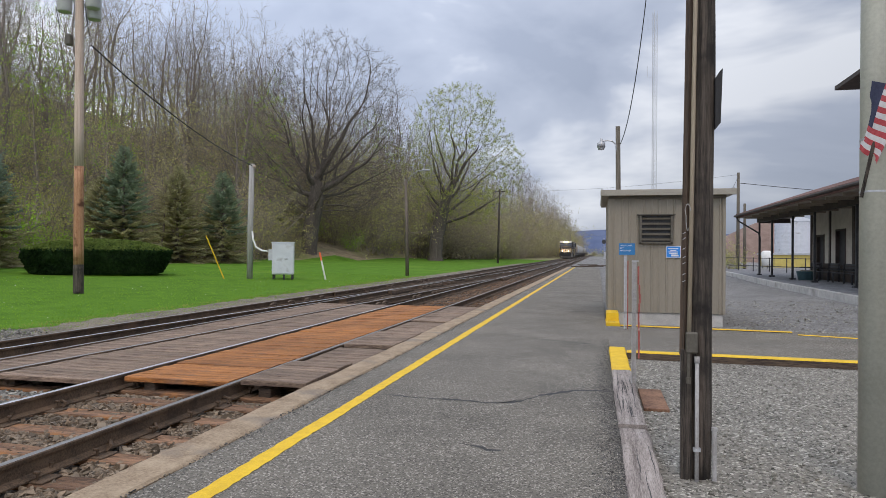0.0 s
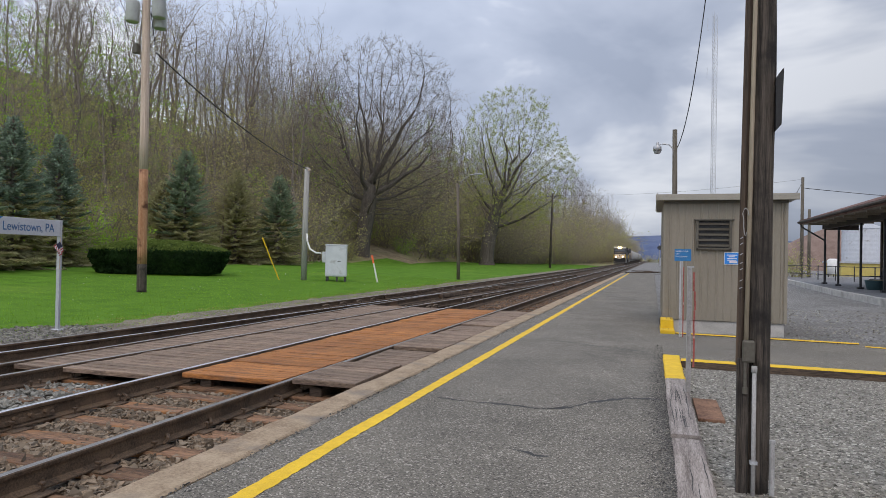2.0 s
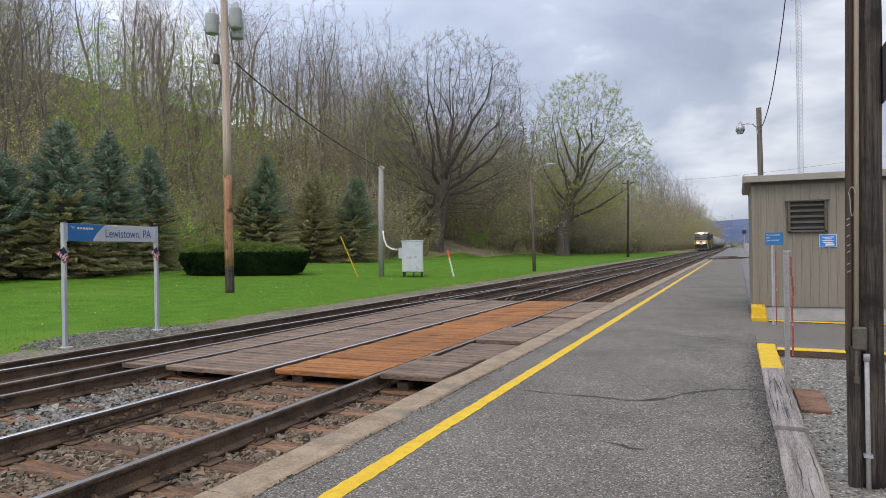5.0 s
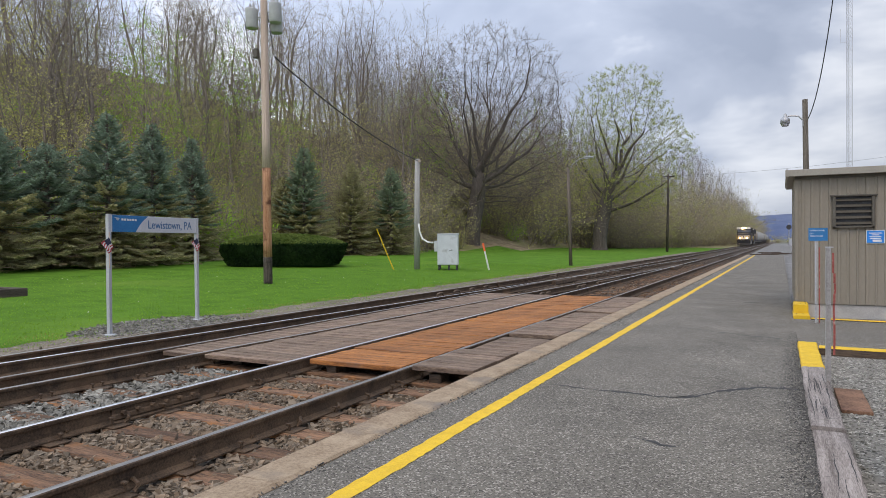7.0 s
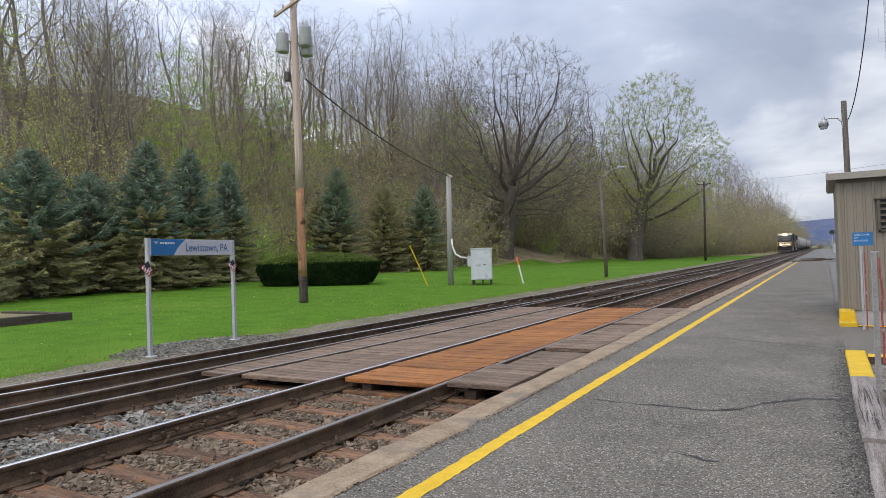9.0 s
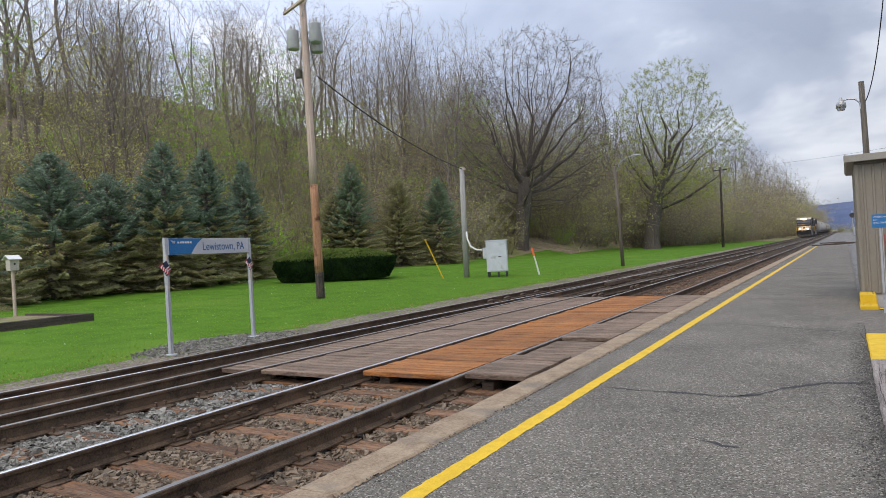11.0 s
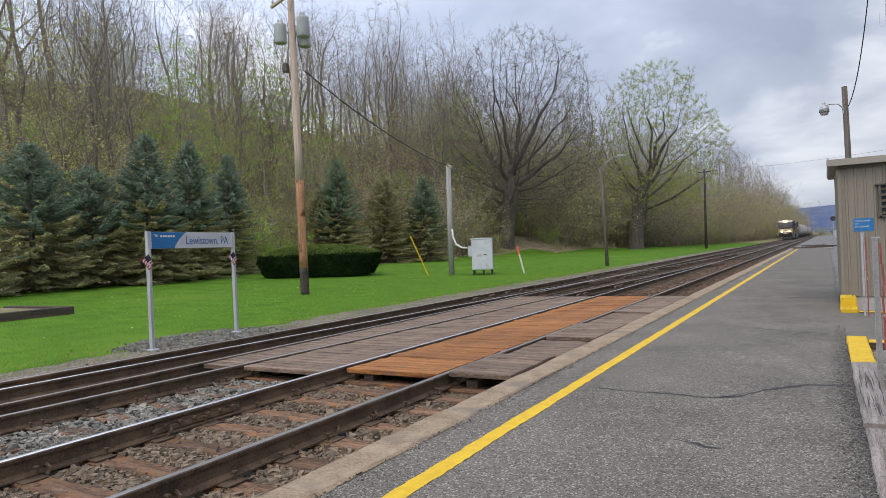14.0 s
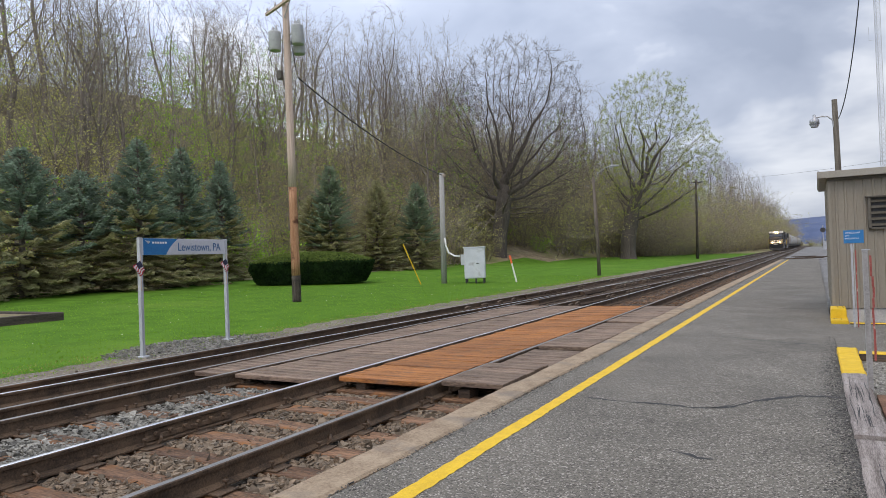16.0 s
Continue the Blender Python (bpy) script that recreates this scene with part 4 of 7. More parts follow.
M_BARK_TWIG = surface("grey_twigs", (0.16, 0.138, 0.115), (0.36, 0.315, 0.27), 3, 0.95, 30, 0.3)
M_BARK_OLD_TWIG = surface("old_tree_twigs", (0.075, 0.062, 0.052), (0.19, 0.16, 0.138), 3, 0.95, 30, 0.3)
M_BARK_OLD = surface("old_dark_bark", (0.05, 0.042, 0.035), (0.14, 0.12, 0.103), 3, 0.95, 30, 0.5, stretch=(3, 3, 0.5))


def leaf_mat(name, low, high, thin=0.42):
    mat = surface(name, low, high, 1.5, 0.75, 8, 0.0, vary=0.22, island=True, spec=0.15)
    n, l = mat.node_tree.nodes, mat.node_tree.links
    b, out = n["Principled BSDF"], n["Material Output"]
    tr, mix = n.new("ShaderNodeBsdfTranslucent"), n.new("ShaderNodeMixShader")
    l.new(b.inputs["Base Color"].links[0].from_socket, tr.inputs["Color"])
    mix.inputs[0].default_value = thin
    l.new(b.outputs["BSDF"], mix.inputs[1])
    l.new(tr.outputs["BSDF"], mix.inputs[2])
    l.new(mix.outputs["Shader"], out.inputs["Surface"])
    return mat


L_YELLOW = leaf_mat("young_yellow_leaves", (0.35, 0.37, 0.09), (0.56, 0.57, 0.18))
L_GREEN = leaf_mat("young_green_leaves", (0.24, 0.40, 0.045), (0.44, 0.64, 0.10))
L_OLIVE = leaf_mat("olive_leaves", (0.41, 0.40, 0.13), (0.66, 0.63, 0.25))
L_BROWN = leaf_mat("brown_buds", (0.33, 0.27, 0.17), (0.55, 0.45, 0.30))
L_PALE = leaf_mat("pale_green_leaves", (0.31, 0.37, 0.06), (0.50, 0.56, 0.13))
L_SPRUCE = leaf_mat("blue_spruce_needles", (0.15, 0.21, 0.15), (0.40, 0.49, 0.38), 0.3)
L_SPRUCE_LOW = leaf_mat("dull_spruce_needles", (0.31, 0.30, 0.155), (0.56, 0.53, 0.31), 0.35)
L_SPRUCE_DARK = leaf_mat("dark_spruce_needles", (0.17, 0.23, 0.15), (0.38, 0.46, 0.31), 0.3)
L_THICKET = leaf_mat("dull_brown_buds", (0.33, 0.275, 0.17), (0.55, 0.46, 0.30))
L_HAZE = leaf_mat("dull_olive_buds", (0.42, 0.41, 0.14), (0.66, 0.63, 0.27))
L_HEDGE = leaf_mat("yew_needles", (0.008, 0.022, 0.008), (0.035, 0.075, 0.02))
# same yew on top, the sky's light on it put into a lighter green
L_HEDGE_TOP = leaf_mat("yew_needles_skylit", (0.10, 0.15, 0.03), (0.21, 0.27, 0.065))


class Growth:
    """Collects the wood and the leaves of one plant."""

    def __init__(self, seed):
        self.r = random.Random(seed)
        self.v, self.f, self.lv, self.lf, self.split = [], [], [], [], 0

    def limb(self, pts, radii, seg):
        base = len(self.v)
        n = len(pts)
        for i, p in enumerate(pts):
            d = pts[min(i + 1, n - 1)] - pts[max(i - 1, 0)]
            u, w = frame_of(d)
            for k in range(seg):
                a = 2 * math.pi * k / seg
                self.v.append(p + radii[i] * (math.cos(a) * u + math.sin(a) * w))
        for i in range(n - 1):
            for k in range(seg):
                a, b = base + i * seg + k, base + i * seg + (k + 1) % seg
                self.f.append((a, b, b + seg, a + seg))

    def leaf(self, p, size):
        r = self.r
        u = Vector((r.gauss(0, 1), r.gauss(0, 1), r.gauss(0, 1))).normalized()
        v = frame_of(u)[r.randint(0, 1)]
        n = len(self.lv)
        s = size * r.uniform(0.6, 1.3)
        self.lv += [p - u * s, p + v * s * 0.55, p + u * s, p - v * s * 0.55]
        self.lf.append((n, n + 1, n + 2, n + 3))

    def meshes(self, wood, leaves, name, branches=None):
        cut = self.split or len(self.f)
        out = []
        for nm, faces in (("trunk", self.f[:cut]), ("crown", self.f[cut:])):
            if faces:
                lo, hi = min(min(q) for q in faces), max(max(q) for q in faces) + 1
                me = bpy.data.meshes.new(name + "_" + nm)
                me.from_pydata([tuple(p) for p in self.v[lo:hi]], [], [tuple(i - lo for i in q) for q in faces])
                me.materials.append(branches if branches and nm == "crown" else wood)
                me.shade_smooth()
                out.append((nm, me))
        if self.lf:
            ml = bpy.data.meshes.new(name + "_crown")
            ml.from_pydata([tuple(p) for p in self.lv], [], self.lf)
            ml.materials.append(leaves)
            out.append(("foliage", ml))
        return out


def path_of(r, start, way, length, n, wander, lift):
    """A bent line of n+1 points that starts at start and turns upward by lift."""
    pts, d = [start.copy()], way.normalized()
    for k in range(n):
        d = (d + Vector((r.gauss(0, wander), r.gauss(0, wander), r.gauss(0, wander) + lift))).normalized()
        pts.append(pts[-1] + d * (length / n))
    return pts


def colonise(seed, height, trunk_r, crown, count, trunk, step=0.6, reach=5.0, kill=1.0, up=0.10, tips=3, tip_len=0.9, tip_r=0.010, leaf_n=0, leaf_size=0.1, gnarl=0.16, power=2.25, leaf_low=0.0, forks=False, settle=7):
    """A tree whose limbs grow towards free room in its crown; crown lists lobes (x, y, z, half width, half height)."""
    g = Growth(seed)
    r, rng = g.r, np.random.default_rng(seed)
    aim = []
    while len(aim) < count:
        cx, cy, cz, hw, hh = crown[r.randrange(len(crown))]
        d = Vector((r.gauss(0, 1), r.gauss(0, 1), r.gauss(0, 1))).normalized() * r.random() ** 0.36
        aim.append((cx + d.x * hw, cy + d.y * hw, cz + d.z * hh))
    aim = np.array(aim)
    node, parent = [], []
    for p, q in zip(trunk, trunk[1:]):
        p, q = Vector(p), Vector(q)
        n = max(1, int((q - p).length / step))
        for k in range(n):
            c = p.lerp(q, k / n) + Vector((r.gauss(0, 0.05), r.gauss(0, 0.05), 0))
            parent.append(len(node) - 1)
            node.append(np.array(c))
    near = np.full(len(aim), 1e9)
    who = np.zeros(len(aim), int)

    def seen(i0):
        for i in range(i0, len(node)):
            d = np.linalg.norm(aim - node[i], axis=1)
            m = d < near
            near[m] = d[m]
            who[m] = i
    seen(0)
    kids = {}
    for _ in range(90):
        live = (near < reach) & (near > kill)
        if not live.any():
            break
        start = len(node)
        for i in np.unique(who[live]):
            if kids.get(i, 0) > 3:
                continue
            w = aim[live & (who == i)] - node[i]
            w = (w / np.linalg.norm(w, axis=1)[:, None]).mean(0) + rng.normal(0, gnarl, 3)
            w[2] += up
            w /= np.linalg.norm(w) + 1e-9
            kids[i] = kids.get(i, 0) + 1
            parent.append(int(i))
            node.append(node[i] + w * step)
        if len(node) == start or len(node) > 15000:
            break
        seen(start)
        near[near < kill] = 0.0
    n = len(node)
    child = [[] for _ in range(n)]
    for i in range(n):
        if parent[i] >= 0:
            child[parent[i]].append(i)
    rad = np.zeros(n)
    for i in range(n - 1, -1, -1):
        rad[i] = sum(rad[c] ** power for c in child[i]) ** (1 / power) if child[i] else tip_r
    rad = np.where(rad < 0.03, rad, 0.03 + (rad - 0.03) * max(0.1, (trunk_r - 0.03) / max(1e-3, rad[0] - 0.03)))
    rad = rad.tolist()
    chains, todo = [], [(-1, 0)]
    while todo:
        p, i = todo.pop()
        line = [p, i] if p >= 0 else [i]
        while child[i]:
            main = max(child[i], key=lambda c: rad[c])
            todo += [(i, c) for c in child[i] if c != main]
            line.append(main)
            i = main
        chains.append(line)
    chains.sort(key=lambda c: -rad[c[min(1, len(c) - 1)]])
    great = 9
    for k, line in enumerate(chains):
        if k == great:
            g.split = len(g.f)
        if len(line) < 2:
            continue
        first = rad[line[1]]
        pts = [Vector(node[i]) for i in line]
        for _ in range(settle if first > 0.06 else 2):
            pts = pts[:1] + [(a + b * 2 + c) / 4 for a, b, c in zip(pts, pts[1:], pts[2:])] + pts[-1:]
        rr = [min(rad[i], first) * (1.35 if i == 0 else 1) for i in line]
        rr[-1] *= 0.6
        g.limb(pts, rr, 9 if first > 0.2 else 6 if first > 0.08 else 4 if first > 0.03 else 3)
    for i in range(n):
        if rad[i] > 0.022:
            continue
        p = Vector(node[i])
        d = p - Vector(node[parent[i]])
        d = d.normalized() if d.length > 1e-6 else Vector((0, 0, 1))
        for _ in range(tips if not child[i] else max(1, tips // 2)):
            w = (d + Vector((r.gauss(0, 0.6), r.gauss(0, 0.6), r.gauss(0.12, 0.45)))).normalized()
            e1 = p + w * tip_len * r.uniform(0.5, 1.2)
            g.limb([p, e1], [tip_r * 0.85, tip_r * 0.45], 3)
            if forks:
                q = p.lerp(e1, r.uniform(0.3, 0.7))
                w = (w + Vector((r.gauss(0, 0.6), r.gauss(0, 0.6), r.gauss(0.1, 0.4)))).normalized()
                g.limb([q, q + w * tip_len * r.uniform(0.4, 0.8)], [tip_r * 0.7, tip_r * 0.4], 3)
            if leaf_n and p.z > leaf_low * height:
                for _ in range(leaf_n):
                    g.leaf(p.lerp(e1, r.uniform(0.2, 1.15)) + Vector((r.gauss(0, 0.1), r.gauss(0, 0.1), r.gauss(0, 0.1))), leaf_size)
    return g


def shrub(seed, h, w, stems=16, twig=14, leaf_n=5, leaf_size=0.09):
    """A many-stemmed spreading bush with fine shoots and young leaves."""
    g = Growth(seed)
    r = g.r
    for _ in range(stems):
        a, q = r.uniform(0, 6.283), r.random() ** 0.6
        way = Vector((math.cos(a) * w / h * q * 1.5, math.sin(a) * w / h * q * 1.5, 1))
        s = path_of(r, Vector((math.cos(a) * 0.25 * w * q, math.sin(a) * 0.25 * w * q, -0.2)), way, h * r.uniform(0.45, 1.1), 6, 0.22, 0.0)
        g.limb(s, [0.04 * (1 - 0.8 * k / 6) + 0.006 for k in range(7)], 3)
        for _ in range(twig):
            i = r.randint(1, 5)
            p = s[i].lerp(s[i + 1], r.random())
            d = Vector((r.gauss(0, 1), r.gauss(0, 1), r.gauss(0.25, 0.7))).normalized()
            t = path_of(r, p, d, h * r.uniform(0.12, 0.34), 2, 0.25, 0.05)
            g.limb([t[0], t[2]], [0.013, 0.005], 3)
            clump = r.random() < 0.7
            for _ in range(leaf_n if clump else 1):
                g.leaf(t[0].lerp(t[2], r.uniform(0.2, 1.1)) + Vector((r.gauss(0, 0.14), r.gauss(0, 0.14), r.gauss(0, 0.12))), leaf_size)
    return g


def spruce(seed, h, w, bare=0.05):
    """A spruce: tiers of boughs with upturned tips, flat sprays of needles along them; returns trunk, upper and lower needles."""
    g, low = Growth(seed), Growth(seed + 50)
    r = g.r
    g.limb([Vector((0, 0, -0.2)), Vector((0, 0, h * 0.5)), Vector((0, 0, h * 0.99))], [0.16, 0.10, 0.02], 7)
    z = h * bare
    while z < h * 0.985:
        f = z / h
        ln = w * (1 - f) ** 0.82 + 0.08
        boughs = int(7 + 6 * (1 - f))
        turn = r.uniform(0, 6.283)
        for b in range(boughs):
            a = turn + 6.283 * b / boughs + r.uniform(-0.25, 0.25)
            L = ln * r.choice((0.62, 0.85, 0.95, 1.0, 1.08, 1.18)) * r.uniform(0.93, 1.07)
            out = Vector((math.cos(a), math.sin(a), 0))
            side = Vector((-math.sin(a), math.cos(a), 0))
            droop = -0.34 + 0.95 * f + r.uniform(-0.10, 0.08)
            p0 = Vector((0, 0, z + r.uniform(-0.07, 0.07)))
            p1 = p0 + (out + Vector((0, 0, droop))) * L * 0.62
            p2 = p1 + (out + Vector((0, 0, droop + 0.30))) * L * 0.38
            g.limb([p0, p1, p2], [0.022, 0.014, 0.005], 3)
            tgt = g if r.random() < smooth01((f - 0.16) / 0.5) else low
            m = max(4, int(L * 12))
            for i in range(m):
                t = 0.22 + 0.80 * (i + r.random()) / m
                c = p0.lerp(p1, t / 0.62) if t < 0.62 else p1.lerp(p2, (t - 0.62) / 0.38)
                for sgn in (-1, 1, 0):
                    s = (0.50 if sgn else 0.24) * (1.15 - 0.75 * t) * r.uniform(0.7, 1.25) * min(1, 0.35 + L / 2)
                    e = c + side * sgn * s * 0.75 + out * s * 0.75 + Vector((0, 0, r.uniform(-0.10, 0.05) + (0.10 if not sgn else 0)))
                    q = e - c
                    fl = side if abs(q.normalized().dot(side)) < 0.8 else out
                    flat = fl - q.normalized() * fl.dot(q.normalized())
                    flat = flat.normalized() * 0.042
                    tall = Vector((0, 0, 0.036))
                    mid = c.lerp(e, 0.5)
                    nb = len(tgt.lv)
                    tgt.lv += [c, mid + flat, e, mid - flat, mid + tall, mid - tall]
                    tgt.lf += [(nb, nb + 1, nb + 2, nb + 3), (nb, nb + 4, nb + 2, nb + 5)]
        z += (0.36 - 0.16 * f) * r.uniform(0.85, 1.15)
    return g, low


def plant(kind_name, meshes, m, label, category, group=""):
    th = thing(kind_name, m, label, category, group)
    for nm, me in meshes:
        ob = new(nm, me)
        ob.parent = th
    return th


def spruce_thing(seed, x, y, h, w, top_mat, low_mat, label):
    g, low = spruce(seed, h, w)
    ms = g.meshes(M_BARK_DARK, top_mat, "spruce")
    ml = bpy.data.meshes.new("spruce_low")
    ml.from_pydata([tuple(p) for p in low.lv], [], low.lf)
    ml.materials.append(low_mat)
    return plant("spruce_tree", ms + [("lower_skirt", ml)], pose(x, y, hill(x, y) - 0.1, 0, 0, seed * 40), label, "tree", "spruce trees")


for i, (x, y, h, w) in enumerate(((-31.4, 28.9, 7.4, 2.2), (-29.4, 24.4, 7.4, 2.5), (-28.6, 21.2, 7.5, 2.6), (-29.6, 18.9, 5.7, 2.9), (-29.2, 16.0, 6.4, 3.2))):
    spruce_thing(10 + i, x, y, h, w, L_SPRUCE, L_SPRUCE_LOW, "blue-green spruce with drooping brownish lower boughs")
spruce_thing(16, -27.5, 11.9, 5.2, 2.8, L_SPRUCE_DARK, L_SPRUCE_LOW, "dark spruce with low hanging boughs at the lawn edge")
for i, (x, y, h, w, m) in enumerate(((-31.5, 39.5, 8.3, 2.6, L_SPRUCE_DARK), (-32.2, 46.5, 7.8, 2.8, L_SPRUCE_LOW), (-30.0, 49.4, 7.6, 2.7, L_SPRUCE_DARK), (-33.2, 39.4, 6.0, 2.8, L_SPRUCE_LOW))):
    spruce_thing(20 + i, x, y, h, w, m, L_SPRUCE_LOW, "dark green spruce at the edge of the woods")


# hedge: dense clipped needles over a dark rounded core
def build_hedge():
    cx, cy = -23.6, 27.9
    bearing = math.atan2(27.9, -23.6) - math.pi / 2
    h = thing("hedge", pose(cx, cy, hill(cx, cy) - 0.02, 0, 0, math.degrees(bearing)), "broad dark clipped yew hedge on the lawn", "hedge")
    rng = random.Random(5)
    g, top = Growth(6), Growth(7)
    LX, LY, LZ = 3.18, 1.75, 1.62

    def shell(a, z):
        """A point on the clipped side, undercut towards the ground."""
        e = 3.2
        c, s = math.cos(a), math.sin(a)
        k = (abs(c) ** e + abs(s) ** e) ** (-1 / e)
        sh = (1 - 0.13 * max(0, 0.5 - z) / 0.5) * (1 + 0.045 * noise.noise(Vector((c * 4, s * 4, z * 5))))
        return Vector((LX * c * k * sh, LY * s * k * sh, LZ * z))

    def dome(a, q):
        """A point on the low domed top, q from the middle to the rim."""
        p = shell(a, 0.74)
        return Vector((p.x * q, p.y * q, LZ * (0.74 + 0.30 * (1 - q ** 2.4))))
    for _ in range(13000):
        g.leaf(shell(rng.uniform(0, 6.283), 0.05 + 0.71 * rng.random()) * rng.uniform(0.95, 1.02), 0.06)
    # the domed top takes the lighter colour that stands for skylight
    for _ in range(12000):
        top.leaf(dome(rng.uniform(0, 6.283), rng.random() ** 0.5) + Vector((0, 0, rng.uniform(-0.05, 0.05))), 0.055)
    bm = B()
    rows = [[bm.verts.new(shell(2 * math.pi * k / 40, z) * 0.955) for k in range(40)] for z in (0.03, 0.2, 0.4, 0.6, 0.74)]
    rows += [[bm.verts.new(dome(2 * math.pi * k / 40, q) * 0.955) for k in range(40)] for q in (0.9, 0.7, 0.45, 0.2)]
    for a, b in zip(rows, rows[1:]):
        for k in range(40):
            bm.faces.new((a[k], a[(k + 1) % 40], b[(k + 1) % 40], b[k]))
    bm.faces.new(rows[-1])
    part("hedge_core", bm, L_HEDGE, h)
    for nm, gg, mt, lab in (("clipped_sides", g, L_HEDGE, "dark green clipped needles"), ("clipped_top", top, L_HEDGE_TOP, "clipped needles on top, skylight painted as lighter green")):
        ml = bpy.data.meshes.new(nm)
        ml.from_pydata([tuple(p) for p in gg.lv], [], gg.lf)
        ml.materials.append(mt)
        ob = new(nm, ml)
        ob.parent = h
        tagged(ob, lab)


build_hedge()

# two large trees at the lawn's far end, their crowns leaning to the tracks
g = colonise(31, 27.0, 0.95, ((2.6, 0, 18.8, 8.6, 8.2), (-2.4, 1, 15.4, 7.2, 7.4), (6.0, -1, 13.5, 6.2, 6.0), (2.4, 0, 9.0, 8.8, 4.0)), 6200,
             ((0, 0, -0.3), (0.1, 0, 3.0), (0.5, 0.1, 5.5), (1.1, 0, 9.0)), step=0.62, reach=6.0, kill=0.72, up=0.03, tips=4, tip_len=1.0, tip_r=0.0125, gnarl=0.26, forks=True, settle=3)
plant("bare_tree", g.meshes(M_BARK_OLD, L_BROWN, "great_tree", M_BARK_OLD_TWIG), pose(-33.2, 73.4, 0.3, 0, 0, 28), "large bare spreading tree at the edge of the lawn", "tree")
g = colonise(47, 26.0, 1.0, ((3.2, 0, 18.6, 7.0, 7.0), (0.0, 0, 14.5, 6.4, 6.4), (7.6, 0, 13.5, 5.6, 6.0), (3.5, 0, 8.5, 7.5, 3.6)), 3600,
             ((0, 0, -0.3), (-0.1, 0, 2.2), (0.3, 0.1, 4.2), (1.0, 0, 7.0)), step=0.66, reach=6.5, kill=0.85, up=0.0, tips=3, tip_len=0.9, tip_r=0.012, leaf_n=11, leaf_size=0.075, gnarl=0.30, forks=True, settle=3)
plant("leafing_tree", g.meshes(M_BARK_OLD, L_PALE, "leafing_tree", M_BARK_OLD_TWIG), pose(-22.4, 92.6, 0.2, 0, 0, 26), "spreading tree with sparse pale green young leaves", "tree")

# woodland
WOOD = []
for k in range(5):
    hh = 20 + 1.5 * k
    lean = 0.5 * (k - 2)
    forked = ((lean + 2.4, 0.8, hh * 0.72, 3.6, hh * 0.27), (lean - 2.2, -0.8, hh * 0.64, 3.4, hh * 0.28)) if k % 2 else ((lean, 0, hh * 0.72, 4.2, hh * 0.28), (lean * 1.8, 0, hh * 0.5, 4.6, hh * 0.20))
    WOOD.append((colonise(100 + k, hh, 0.17 + 0.02 * k, forked, 720, ((0, 0, -0.4), (0.1, 0, hh * 0.14), (lean * 0.4, 0, hh * 0.26)), step=0.7, reach=8.0, kill=0.9, up=0.12, tips=3, tip_len=1.1, tip_r=0.0125, gnarl=0.24, power=2.2, settle=4).meshes(M_BARK_DARK, L_BROWN, "bare_tree", M_BARK_TWIG), "bare_tree", "tall slender bare woodland tree"))
for k, (mt, lab) in enumerate(((L_YELLOW, "woodland tree with sparse yellow-green buds"), (L_OLIVE, "woodland tree with olive-brown buds"), (L_GREEN, "woodland tree with fresh green leaves"))):
    hh = 14 + 2 * k
    WOOD.append((colonise(120 + k, hh, 0.14, ((0.4, 0, hh * 0.64, 3.3, hh * 0.34), (-0.8, 0.5, hh * 0.42, 3.2, hh * 0.25)), 520, ((0, 0, -0.4), (0.1, 0, hh * 0.2)), step=0.6, reach=7.0, kill=0.8, up=0.2, tips=3, tip_len=0.9, tip_r=0.012, leaf_n=(3, 3, 7)[k], leaf_size=0.075).meshes(M_BARK, mt, "budding_tree"), "budding_tree", lab))
SHRUB = []
for k, (mt, h, lab) in enumerate(((L_OLIVE, 4.2, "olive-brown woodland shrub in bud"), (L_YELLOW, 4.6, "yellow-green budding woodland shrub"), (L_BROWN, 4.2, "brown twiggy leafless woodland shrub"), (L_GREEN, 3.6, "fresh green leafing woodland shrub"), (L_OLIVE, 7.0, "tall olive woodland thicket in bud"))):
    SHRUB.append((shrub(140 + k, h, h * 0.62, 18, 17, 10 if k == 3 else 6, 0.075).meshes(M_BARK, mt, "shrub"), "shrub", lab))


THICKET = []
for k, (mt, lab) in enumerate(((L_THICKET, "tall brown leafless trackside thicket"), (L_HAZE, "tall olive trackside thicket in bud"), (L_YELLOW, "tall yellow-green trackside thicket in bud"))):
    THICKET.append((shrub(160 + k, 10.5, 5.4, 16, 28, 6, 0.10).meshes(M_BARK, mt, "thicket"), "thicket", lab))


def place(stock, x, y, s, rng, category, group):
    ms, nm, lab = stock
    th = plant(nm, ms, pose(x, y, hill(x, y) - 0.15, rng.uniform(-3, 3), rng.uniform(-3, 3), rng.uniform(0, 360)), lab, category, group)
    th.scale = (s, s, s * rng.uniform(0.92, 1.1))


def wood_edge(y):
    """Where the woods begin."""
    return -33 if y < 70 else -33 + 0.22 * (y - 70) if y < 130 else -19.8 + 0.06 * (y - 130) if y < 200 else -15.6


